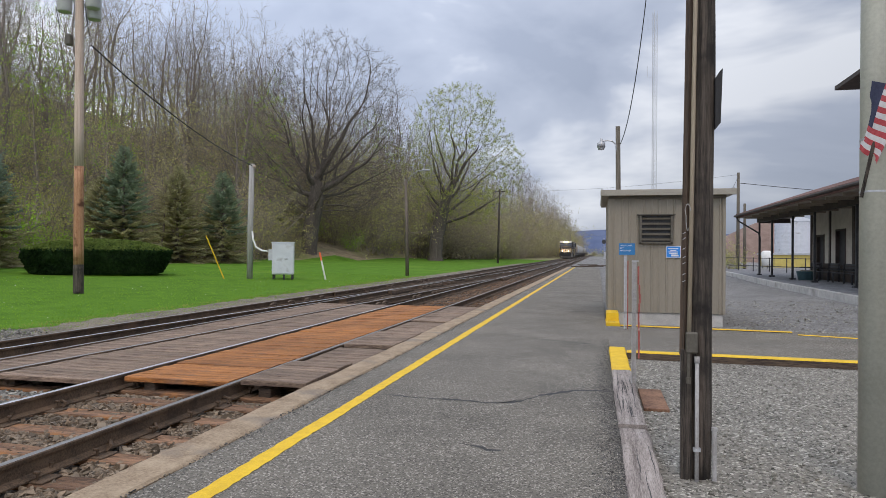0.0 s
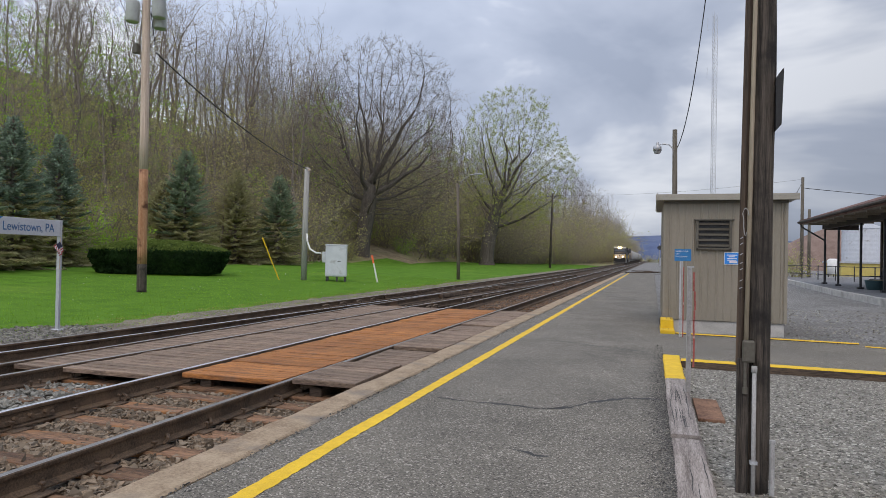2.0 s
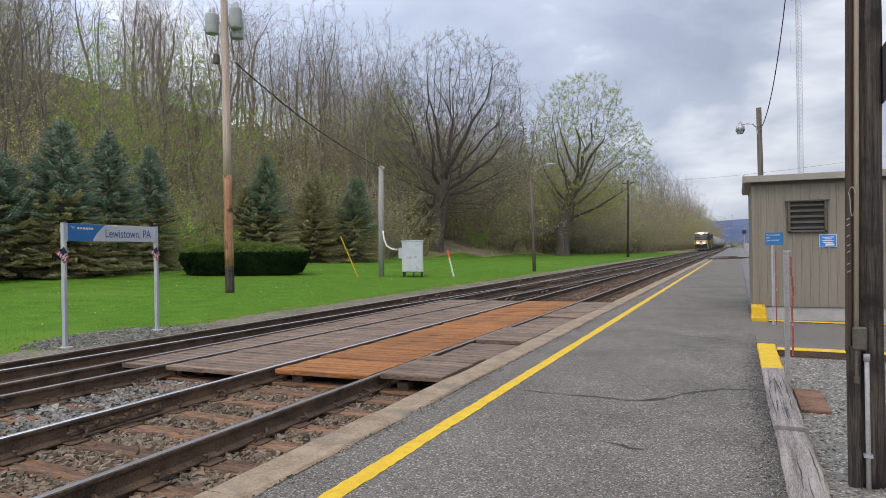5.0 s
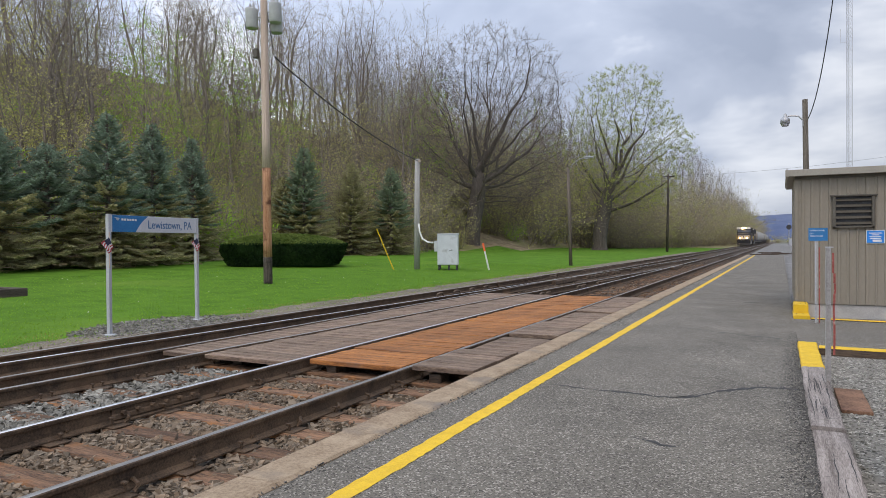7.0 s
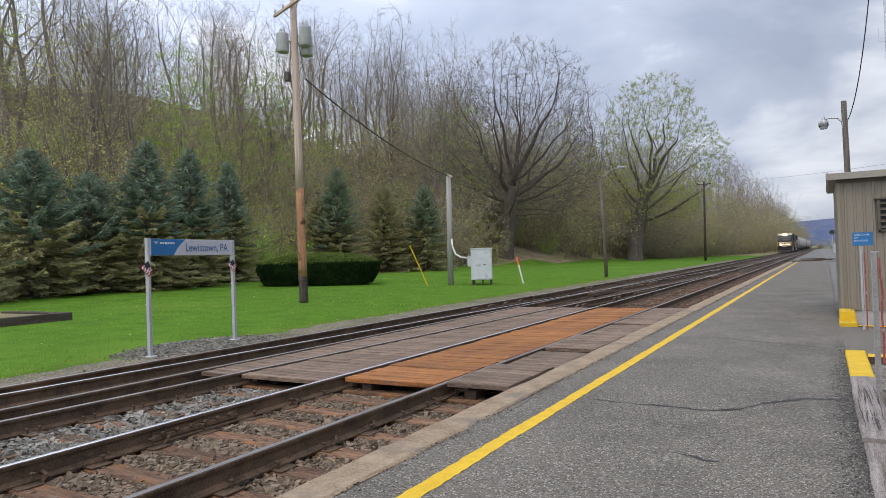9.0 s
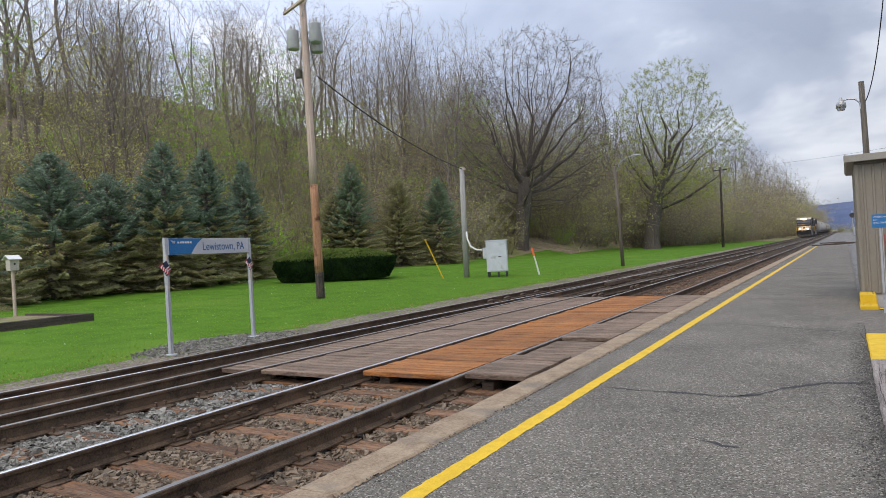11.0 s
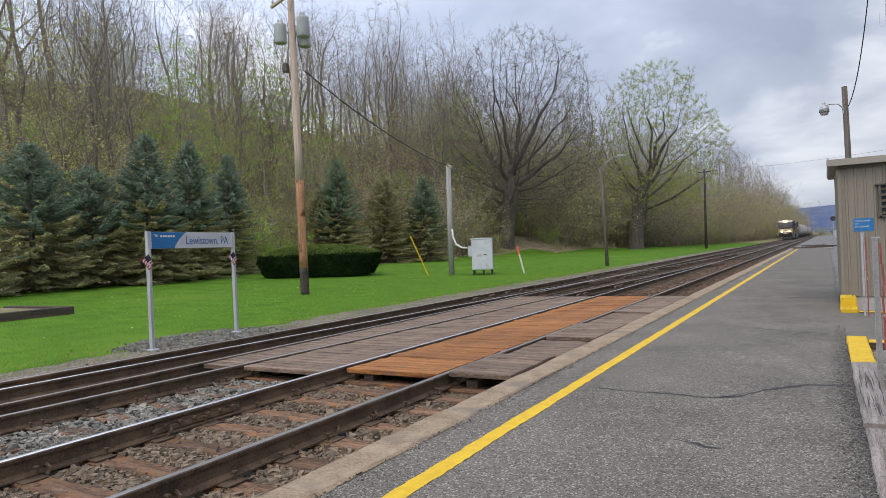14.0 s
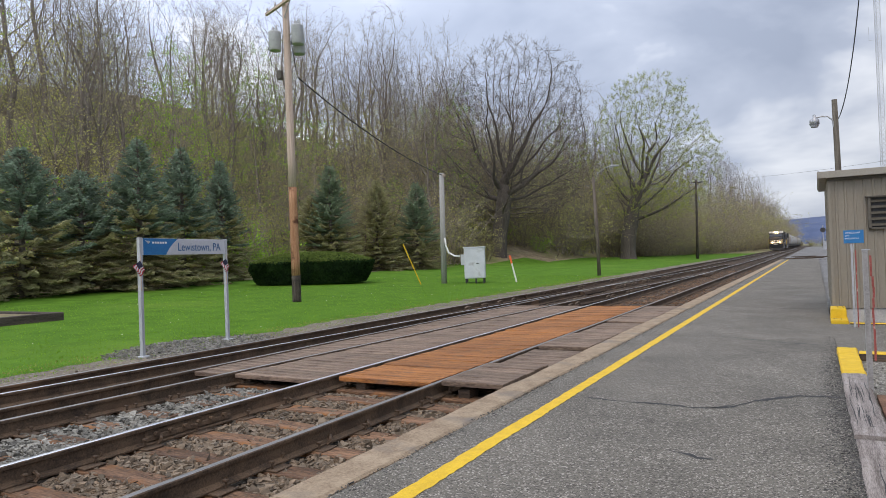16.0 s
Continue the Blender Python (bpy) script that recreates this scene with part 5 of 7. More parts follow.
rng = random.Random(77)
count = 0
while count < 152:
    b, d = radians(rng.uniform(13, 70)), rng.uniform(44, 125)
    x, y = -d * math.sin(b), d * math.cos(b)
    if x > wood_edge(y) - 2.5 or (b > radians(50) and rng.random() < 0.3) or (abs(x + 31) < 5 and abs(y - 74) < 5):
        continue
    k = rng.choices(range(8), (3, 3, 3, 3, 3, 5, 6, 4))[0]
    place(WOOD[k], x, y, rng.uniform(0.78, 1.08), rng, "tree", "woodland trees")
    count += 1
count = 0
while count < 240:
    b, d = radians(rng.uniform(13, 70)), rng.uniform(40, 105) if count > 70 else rng.uniform(36, 66)
    x, y = -d * math.sin(b), d * math.cos(b)
    if x > wood_edge(y) or (abs(x + 31) < 3 and abs(y - 74) < 3):
        continue
    k = rng.choices(range(5), (4, 3, 2.5, 3.5, 3))[0]
    place(SHRUB[k], x, y, rng.uniform(0.75, 1.25), rng, "shrub", "woodland shrubs")
    count += 1
for i in range(8):
    b, d = radians(rng.uniform(34, 48)), rng.uniform(60, 100)
    place(WOOD[rng.choice((1, 3, 5, 5, 6, 6))], -d * math.sin(b) - 4, d * math.cos(b), rng.uniform(0.9, 1.1), rng, "tree", "woodland trees")
# undergrowth that closes the gaps between the trunks
for i in range(34):
    b, d = radians(rng.uniform(28, 52)), rng.uniform(62, 100)
    x, y = -d * math.sin(b), d * math.cos(b)
    place(THICKET[rng.choice((0, 1, 1, 0))], x - 3, y, rng.uniform(0.7, 1.2), rng, "shrub", "woodland shrubs")
# woods beside the tracks farther on
for i in range(52):
    y = 106 + i * 4.2 * (1 + i / 60) + rng.uniform(-3, 3)
    x = wood_edge(y) - rng.uniform(0, 6)
    place(THICKET[rng.choice((0, 0, 0, 1, 1, 2))], x + 1.5, y - 2, rng.uniform(0.9, 1.5), rng, "shrub", "trackside shrubs")
    place(WOOD[rng.choice((0, 1, 2, 5, 6, 6))], x - 1, y, rng.uniform(0.95, 1.25), rng, "tree", "trackside trees")
# a second, taller rank behind them
for i in range(46):
    y = 104 + i * 4.6 * (1 + i / 70) + rng.uniform(-2, 2)
    x = wood_edge(y) - rng.uniform(1, 8)
    place(THICKET[rng.choice((0, 0, 1, 1, 2))], x, y, rng.uniform(1.25, 1.75), rng, "shrub", "trackside shrubs")
    if i % 4:
        place(WOOD[rng.choice((0, 1, 6, 6))], x - 2, y + 2, rng.uniform(1.0, 1.3), rng, "tree", "trackside trees")
# thickets that close the view behind the two large trees
for i in range(76):
    b, d = radians(rng.uniform(9.5, 33)), rng.uniform(88, 150)
    x, y = -d * math.sin(b), d * math.cos(b)
    if x < wood_edge(y) - 0.5:
        place(THICKET[rng.choice((0, 0, 0, 1, 1, 1))], x, y, rng.uniform(1.0, 1.65), rng, "shrub", "woodland shrubs")

# trees that stand behind the two large ones
for i in range(70):
    b, d = radians(rng.uniform(12, 34)), rng.uniform(96, 150)
    x, y = -d * math.sin(b), d * math.cos(b)
    if x < wood_edge(y) - 3:
        place(WOOD[rng.choice((0, 2, 5, 5, 6, 6, 6))], x, y, rng.uniform(0.85, 1.15), rng, "tree", "woodland trees")
# a denser stand seen between the two large trees
for i in range(14):
    b, d = radians(rng.uniform(15.5, 24)), rng.uniform(102, 128)
    place(WOOD[rng.choice((0, 2, 5, 6, 6))], -d * math.sin(b), d * math.cos(b), rng.uniform(1.05, 1.3), rng, "tree", "woodland trees")
# fresh green growth on the slope
for stock, b, d, sc in ((WOOD[7], 50.3, 49, 0.78), (SHRUB[3], 57.6, 44, 1.5), (SHRUB[3], 56.0, 45, 1.3), (SHRUB[3], 60.5, 43, 1.4), (SHRUB[3], 49.0, 46, 1.3), (WOOD[5], 36.0, 56, 0.6), (WOOD[7], 33.6, 60, 0.5), (WOOD[5], 47.5, 52, 0.7)):
    place(stock, -d * math.sin(radians(b)), d * math.cos(radians(b)), sc, rng, "tree" if stock in WOOD else "shrub", "woodland trees" if stock in WOOD else "woodland shrubs")


# ---- track details ----
def shared(name, bm, mat):
    return mesh_of(name, bm, mat)


def tie_mesh(L, seed, mat=M_TIE):
    bm = B()
    r = random.Random(seed)
    n = 12
    rows = []
    for k in range(n + 1):
        x = -L / 2 + L * k / n
        j = lambda a: r.uniform(-a, a)
        rows.append([bm.verts.new(p) for p in ((x, -0.115 + j(0.006), -0.15), (x, -0.115 + j(0.008), -0.012), (x, -0.10 + j(0.008), j(0.004)), (x, j(0.02), -0.004 + j(0.004)), (x, 0.10 + j(0.008), j(0.004)), (x, 0.115 + j(0.008), -0.012), (x, 0.115 + j(0.006), -0.15))])
    for a, b in zip(rows, rows[1:]):
        for k in range(6):
            bm.faces.new((a[k], b[k], b[k + 1], a[k + 1]))
    bm.faces.new(rows[0])
    bm.faces.new(rows[-1][::-1])
    bmesh.ops.recalc_face_normals(bm, faces=bm.faces[:])
    return shared("tie", bm, mat)


NEAR_TIES = [tie_mesh(2.62, k) for k in range(4)]
LONG_TIES = [tie_mesh(3.9, 10 + k) for k in range(3)]
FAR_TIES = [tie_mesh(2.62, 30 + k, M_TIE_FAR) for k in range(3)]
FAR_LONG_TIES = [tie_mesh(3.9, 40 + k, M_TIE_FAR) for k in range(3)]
bm = B()
box(bm, (0, 0, 0.006), (0.34, 0.19, 0.014), bev=0.004)
PLATE = shared("tie_plate", bm, M_RAIL_SIDE)
bm = B()
tube(bm, [(0, 0, 0), (0, 0, 0.05)], 0.011, 6)
box(bm, (0.008, 0, 0.055), (0.045, 0.034, 0.018), bev=0.004)
SPIKE = shared("spike", bm, M_RAIL_SIDE)
bm = B()
tube(bm, [(-0.06, -0.06, 0), (-0.03, -0.07, 0.04), (0, 0, 0.055), (0.03, 0.06, 0.04), (0.05, 0.05, 0.0)], 0.016, 6)
CLIP = shared("rail_anchor", bm, M_RAIL_SIDE)
bm = B()
tube(bm, [(0.0, -0.16, 0.0), (0.02, -0.14, 0.07), (0.08, -0.05, 0.115), (0.10, 0.08, 0.10), (0.10, 0.16, 0.02)], 0.024, 6)
BRACE = shared("rail_brace", bm, surface("brace_rust", (0.10, 0.072, 0.052), (0.24, 0.18, 0.135), 5, 0.8, 60, 0.3))
rng = random.Random(12)


def put(name, me, parent, m):
    ob = new(name, me)
    ob.parent = parent
    ob.matrix_basis = m
    return ob


for i in range(150):
    y = -4 + 0.568 * i
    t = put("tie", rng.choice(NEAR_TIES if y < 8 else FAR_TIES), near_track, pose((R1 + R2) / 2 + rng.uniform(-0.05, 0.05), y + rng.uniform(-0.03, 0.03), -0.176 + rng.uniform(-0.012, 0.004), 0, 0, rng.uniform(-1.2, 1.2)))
    if 0 < y < 7 or 17 < y < 42:
        for x in (R1, R2):
            put("tie_plate", PLATE, near_track, pose(x, y, -0.182))
    if 0 < y < 7:
        for x in (R1, R2):
            for s in (-1, 1):
                put("spike", SPIKE, near_track, pose(x + s * 0.095, y + rng.choice((-0.05, 0.05)), -0.172 + rng.choice((0, 0, 0.02)), 0, 0, 180 if s > 0 else 0))
            if rng.random() < 0.8:
                put("rail_anchor", CLIP, near_track, pose(x + rng.choice((-0.05, 0.05)), y + 0.15, -0.165, 0, 0, rng.uniform(60, 120)))
for i in range(150):
    y = -4.2 + 0.568 * i
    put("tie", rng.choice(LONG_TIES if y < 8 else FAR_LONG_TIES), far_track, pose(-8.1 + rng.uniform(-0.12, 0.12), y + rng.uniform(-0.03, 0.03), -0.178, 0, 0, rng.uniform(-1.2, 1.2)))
    if 0 < y < 7:
        put("tie_plate", PLATE, far_track, pose(CROSS(y, -6.99) + 0.08, y, -0.172))
        for s in (-1, 1):
            put("spike", SPIKE, far_track, pose(CROSS(y, -6.99) + 0.12, y + 0.06 * s, -0.17, 0, 0, 180))
    if 17 < y < 50:
        for x in (R4, R6, CROSS(y, -8.57), CROSS(y, -6.99)):
            if rng.random() < 0.6 and (x > -7.5 or x < -7.7):
                put("rail_brace", BRACE, crossover, pose(x + 0.04, y + 0.12, -0.165, 0, 0, rng.uniform(-12, 12)))

for x, y, rz in ((-1.5, 73.5, 12), (-0.6, 76.0, -20), (0.3, 79.5, 5), (-1.2, 84.0, 30)):
    th = thing("old_tie", pose(x, y, -0.1, 0, 0, rz), "dark old railway tie lying beyond the platform", "timber", "old ties")
    put("beam", FAR_TIES[0], th, pose(0, 0, 0.15))

# joint bars with bolts on the second rail
for side in (1,):
    bm = B()
    prism(bm, [(R2 + 0.012, -0.13), (R2 + 0.05, -0.135), (R2 + 0.042, -0.10), (R2 + 0.03, -0.09), (R2 + 0.03, -0.06), (R2 + 0.036, -0.047), (R2 + 0.012, -0.047)], 3.95, 4.95)
    jb = part("joint_bar", bm, M_RAIL_SIDE, near_track, "rusty bolted joint bar")
    for k in range(6):
        bm = B()
        tube(bm, [(R2 + 0.028, 4.05 + 0.16 * k, -0.085), (R2 + 0.075, 4.05 + 0.16 * k, -0.085)], 0.022, 6)
        part("joint_bolt", bm, M_RAIL_SIDE, jb)
# frog and guard rails where the crossover meets the tracks
for x, y0, y1 in ((R6 + 0.11, 22, 27), (R2 + 0.0, 0, 0), (R1 - 0.11, 35, 40)):
    if y1 > y0:
        bm = B()
        prism(bm, rail_outline(x), y0, y1)
        part("guard_rail", bm, M_RAIL_SIDE, crossover)
for x, y in ((-7.62, 25.2), (-5.40, 39.2)):
    bm = B()
    prism(bm, [(x - 0.22, -0.15), (x + 0.22, -0.15), (x + 0.2, -0.03), (x - 0.2, -0.03)], y - 1.4, y + 1.6)
    part("frog_casting", bm, M_RAIL_SIDE, crossover, "rusty cast crossing frog")


# timber deck of the crossing
def plank_mesh(L, W, seed, sag=0.004):
    r = random.Random(seed)
    bm = B()
    n = 5
    rows = []
    for k in range(n + 1):
        x = -L / 2 + L * k / n
        j = lambda a: r.uniform(-a, a)
        rows.append([bm.verts.new(p) for p in ((x, -W / 2 + 0.003, -0.055), (x, -W / 2 + 0.003 + j(0.003), -0.008), (x, -W / 2 + 0.010, j(sag)), (x, W / 2 - 0.010, j(sag)), (x, W / 2 - 0.003 + j(0.003), -0.008), (x, W / 2 - 0.003, -0.055))])
    for a, b in zip(rows, rows[1:]):
        for k in range(5):
            bm.faces.new((a[k], b[k], b[k + 1], a[k + 1]))
    bm.faces.new(rows[0])
    bm.faces.new(rows[-1][::-1])
    bmesh.ops.recalc_face_normals(bm, faces=bm.faces[:])
    return bm


def deck(label, x0, x1, y0, y1, W, mat, z=0.0, jit=0.006, seed=0):
    """Planks across the track from x0(y) to x1(y)."""
    th = thing("crossing_deck", (0, 0, 0), label, "deck", "crossing decks", "structure")
    r = random.Random(seed)
    y = y0
    k = 0
    while y < y1 - 0.05:
        w = W * r.choice((0.8, 1, 1, 1.25))
        w = min(w, y1 - y)
        a, b = x0(y + w / 2), x1(y + w / 2)
        ob = part("plank", plank_mesh(b - a - r.uniform(0, 0.02), w, seed + k), mat, th)
        ob.matrix_basis = pose((a + b) / 2, y + w / 2, z + r.uniform(-jit, jit), r.uniform(-0.5, 0.5), r.uniform(-0.35, 0.35), r.uniform(-0.25, 0.25))
        y += w
        k += 1
    for x in (x0(y0) + 0.12, x1(y0) - 0.12):
        if x1(y0) - x0(y0) > 0.5:
            bm = B()
            box(bm, (x, (y0 + y1) / 2 + 0.2, z - 0.118), (0.14, y1 - y0 - 0.42, 0.12), bev=0.008)
            part("bearer", bm, M_TIE_FAR, th)
    return th


cr = lambda y: CROSS(y, -6.99)
deck("rust-stained orange timber crossing deck between the rails", lambda y: R2 + 0.085, lambda y: R1 - 0.085, 6.68, 17.5, 0.225, M_DECK_RUST, -0.022, 0.005, 1)
deck("worn brown-grey timber crossing deck between the tracks", lambda y: cr(y) + 0.06, lambda y: R2 - 0.06, 6.42, 17.5, 0.20, M_DECK, -0.022, 0.003, 200)
deck("worn brown-grey timber crossing deck beside the far rail", lambda y: R4 + 0.05, lambda y: cr(y) - 0.06, 6.38, 17.5, 0.20, M_DECK, -0.022, 0.003, 300)
for k, (y0, y1, xa, xb, z) in enumerate(((6.66, 8.05, R1 + 0.06, -3.02, 0.030), (8.17, 9.58, R1 + 0.06, -3.06, -0.020), (9.72, 11.45, R1 + 0.06, -3.0, 0.022), (11.56, 13.45, R1 + 0.06, -3.04, -0.012), (13.56, 15.45, R1 + 0.06, -3.01, 0.006), (15.55, 17.45, R1 + 0.06, -3.02, 0.0))):
    deck("weathered grey timber crossing panel beside the kerb", lambda y, a=xa: a, lambda y, b=xb: b, y0, y1, 0.30, M_DECK, z - 0.012, 0.003, 400 + 20 * k)
for x in (-6.55, -5.0, -4.1, -5.75, -3.55):
    bm = B()
    box(bm, (x, 6.86, -0.14), (0.15, 0.24, 0.12), bev=0.01)
    tagged(part("deck_block", bm, M_TIE_FAR), "weathered wooden block under the crossing deck", "block", "deck blocks", "structure")

# ballast
on_near = lambda x, y: not (R1 - 0.09 < x < R1 + 0.09 or R2 - 0.09 < x < R2 + 0.09)


def on_tie(y, off):
    return abs(((y - off) / 0.568 + 0.5) % 1 - 0.5) * 0.568 < 0.13


stones("ballast_stones", 13000, (-5.9, -2.99, 1.0, 6.5), -0.205, (0.015, 0.038), M_STONE, "brown-grey ballast stones between the near rails", 21, lambda x, y: on_near(x, y) and (not on_tie(y, -4) or random.random() < 0.10 or (x > -3.2 and random.random() < 0.5)))
stones("fresh_ballast_stones", 5600, (-6.95, -5.48, 1.0, 6.35), -0.195, (0.015, 0.04), surface("mixed_ballast_stone", (0.14, 0.133, 0.112), (0.29, 0.28, 0.245), 8, 0.9, 60, 0.3, vary=0.5, island=True), "pale grey fresh ballast stones between the tracks", 22, lambda x, y: x > CROSS(y, -6.99) + 0.12)
stones("far_ballast_stones", 6000, (-9.7, -3.0, 17.5, 60), -0.21, (0.02, 0.045), M_STONE, "brown-grey ballast stones beyond the crossing deck", 23, lambda x, y: on_near(x, y) and random.random() < 18 / y and (not on_tie(y, -4) or random.random() < 0.2))
stones("rust_ballast_stones", 6500, (-5.3, -3.0, 17.5, 48), -0.2, (0.02, 0.045), M_STONE_RUST, "rust-brown ballast stones between the near rails", 29, lambda x, y: on_near(x, y) and random.random() < 20 / y)
stones("track_ballast_stones", 3500, (-9.8, -7.0, 1.0, 7), -0.20, (0.014, 0.035), M_STONE, "dark ballast stones under the far track", 24)

# crumbled asphalt at the edges, cracks in the platform
M_CRUMB = surface("asphalt_crumb", (0.045, 0.043, 0.04), (0.15, 0.145, 0.135), 8, 0.95, 60, 0.3, vary=0.4, island=True)
stones("asphalt_crumbs", 3200, (-2.70, -2.56, 1.5, 45), 0.0, (0.003, 0.009), M_CRUMB, "dark asphalt crumbs along the concrete kerb", 25, lambda x, y: random.random() < 10 / (4 + y))
stones("timber_crumbs", 11000, (-0.08, 0.20, 2.0, 12), 0.0, (0.002, 0.007), M_CRUMB, "dark crumbled asphalt along the edge timbers", 26, lambda x, y: random.random() < ((x + 0.08) / 0.28) ** 2 * min(1, (12 - y) / 5))
stones("lot_stones", 24000, (0.45, 6.4, 2.6, 9.7), -0.06, (0.006, 0.015), M_STONE_PALE, "loose grey gravel stones on the lot", 27, lambda x, y: random.random() < 34 / (y * y + 8))
stones("path_stones", 2600, (0.5, 7.5, 13.8, 24), -0.10, (0.01, 0.03), M_STONE_PALE, "loose gravel stones at the path edge", 28)


def crack(pts, w, label):
    """A crack filled with tar: a thin wandering strip."""
    bm = B()
    r = random.Random(len(pts))
    line = []
    for (x0, y0), (x1, y1) in zip(pts, pts[1:]):
        n = max(2, int(math.hypot(x1 - x0, y1 - y0) / 0.05))
        for k in range(n):
            xx, yy = x0 + (x1 - x0) * k / n, y0 + (y1 - y0) * k / n
            line.append((xx + r.uniform(-0.012, 0.012), yy + r.uniform(-0.018, 0.018) + 0.05 * noise.noise(Vector((xx * 3.1, yy * 2.3, 1)))))
    line.append(pts[-1])
    prev = None
    for i, (x, y) in enumerate(line):
        ww = w * 2.4 * (0.35 + 0.65 * abs(math.sin(i * 0.23 + 1))) * min(1, 0.15 + i / 6, 0.15 + (len(line) - i) / 6) * r.uniform(0.6, 1.4)
        a, b = bm.verts.new((x, y - ww, 0.002)), bm.verts.new((x, y + ww, 0.002))
        if prev:
            bm.faces.new((prev[0], a, b, prev[1]))
        prev = (a, b)
    tagged(part("asphalt_crack", bm, M_TAR), label, "crack", "platform cracks", "structure")


crack(((-2.1, 6.42), (-1.59, 6.38), (-1.07, 6.34), (-0.86, 6.37), (-0.70, 6.58)), 0.010, "dark wandering crack across the asphalt platform")
crack(((-0.95, 6.32), (-0.72, 6.45), (-0.52, 6.80), (-0.19, 7.15), (0.0, 7.2), (0.15, 7.18)), 0.020, "dark wide crack across the asphalt platform")
crack(((-0.98, 4.93), (-0.86, 4.90), (-0.77, 4.84), (-0.66, 4.83)), 0.014, "short dark crack in the asphalt platform")
crack(((-2.02, 17.42), (-1.4, 17.1), (-0.76, 16.78), (0.06, 16.71)), 0.018, "thin dark crack across the asphalt platform")
crack(((-1.6, 11.6), (-1.39, 11.5), (-0.9, 11.2), (-0.49, 10.96), (0.08, 10.76)), 0.010, "thin dark crack across the asphalt platform")
crack(((-1.9, 26.0), (-0.9, 25.6), (0.1, 25.8)), 0.03, "thin dark crack across the asphalt platform")


# bare earth shoulder between the far rail and the lawn
bm = B()
prev = None
for k in range(620):
    y = 1.0 + 0.15 * k
    e = 0.55 + 0.3 * smooth01((y - 6) / 10) + 0.30 * noise.noise(Vector((y * 0.35, 3, 0))) + 0.22 * noise.noise(Vector((y * 2.1, 7, 0)))
    row = [bm.verts.new((x, y, hill(x, y) + 0.012)) for x in (-9.66, -9.85, -9.85 - max(0.03, e) * 0.5, -9.85 - max(0.06, e))]
    if prev:
        for q in range(3):
            bm.faces.new((prev[q], row[q], row[q + 1], prev[q + 1]))
    prev = row
bmesh.ops.recalc_face_normals(bm, faces=bm.faces[:])
tagged(part("track_shoulder", bm, speckled("shoulder_earth", (0.07, 0.058, 0.042), (0.19, 0.158, 0.115), (0.34, 0.31, 0.26), 30, patch=0.9, bump=0.8, depth=0.02, blotch=0.35)), "bare brown earth and gravel beside the track", "earth", kind="structure")


# grass blades on the lawn nearest the tracks
def blades(name, count, area, height, mat, label, seed, dense):
    rng = np.random.default_rng(seed)
    n = count
    x = area[1] - (area[1] - area[0]) * rng.random(n) ** dense
    y = rng.uniform(area[2], area[3], n)
    z = np.array([hill(a, b) for a, b in zip(x, y)]) - 0.01
    a = rng.uniform(0, 6.283, n)
    h = rng.uniform(height[0], height[1], n)
    w = rng.uniform(0.006, 0.014, n)
    lean = rng.normal(0, 0.35, (n, 2)) * h[:, None]
    v = np.zeros((n, 3, 3))
    v[:, 0] = np.stack([x - w * np.cos(a), y - w * np.sin(a), z], 1)
    v[:, 1] = np.stack([x + w * np.cos(a), y + w * np.sin(a), z], 1)
    v[:, 2] = np.stack([x + lean[:, 0], y + lean[:, 1], z + h], 1)
    me = bpy.data.meshes.new(name)
    me.from_pydata(v.reshape(-1, 3).tolist(), [], np.arange(n * 3).reshape(-1, 3).tolist())
    me.materials.append(mat)
    return tagged(new(name, me), label, "grass", kind="stuff")


M_BLADE = leaf_mat("grass_blade", (0.165, 0.31, 0.025), (0.265, 0.44, 0.05), 0.6)
M_STRAW = leaf_mat("dry_grass_blade", (0.28, 0.25, 0.08), (0.46, 0.40, 0.16))
blades("lawn_grass", 60000, (-24, -9.9, 2, 40), (0.02, 0.05), M_BLADE, "short bright green lawn grass", 41, 1.6)
blades("verge_grass", 9000, (-11.2, -9.6, 1, 40), (0.015, 0.05), M_STRAW, "dry yellowish grass along the lawn edge", 42, 0.8)
M_PETAL = surface("white_petal", (0.7, 0.7, 0.66), (0.8, 0.8, 0.76), 3, 0.8, 10, 0)
stones("lawn_flowers", 120, (-24, -10.5, 4, 40), lambda x, y: hill(x, y) + 0.04, (0.008, 0.016), M_PETAL, "tiny white flowers scattered over the lawn", 43)

# ---- lamp pole behind the shed, mast, far poles ----
lp3 = thing("street_lamp", (0.88, 30.0, -0.1), "wooden pole with a white yard lamp on an arm", "street lamp")
bm = B()
tube(bm, [(0, 0, 0), (0, 0, 3.5), (-0.04, 0, 7.05)], [0.125, 0.11, 0.098], 14)
part("pole_shaft", bm, surface("brown_pole", (0.07, 0.06, 0.045), (0.17, 0.15, 0.12), 4, 0.9, 40, 0.5, stretch=(6, 6, 0.2)), lp3, smooth=True)
bm = B()
tube(bm, [(-0.1, -0.05, 6.0), (-0.12, -0.05, 6.25), (-0.28, -0.05, 6.42), (-0.5, -0.05, 6.45), (-0.74, -0.05, 6.42)], 0.03, 8)
part("arm", bm, M_GALV, lp3)
bm = B()
tube(bm, [(-0.74, -0.05, 6.56), (-0.74, -0.05, 6.50), (-0.74, -0.05, 6.42), (-0.74, -0.05, 6.34), (-0.74, -0.05, 6.16)], [0.03, 0.06, 0.07, 0.17, 0.18], 14)
hd = part("lamp_head", bm, M_GALV, lp3, "white lamp head with glass refractor", True)
bm = B()
tube(bm, [(-0.74, -0.05, 6.16), (-0.74, -0.05, 6.05)], [0.165, 0.12], 14)
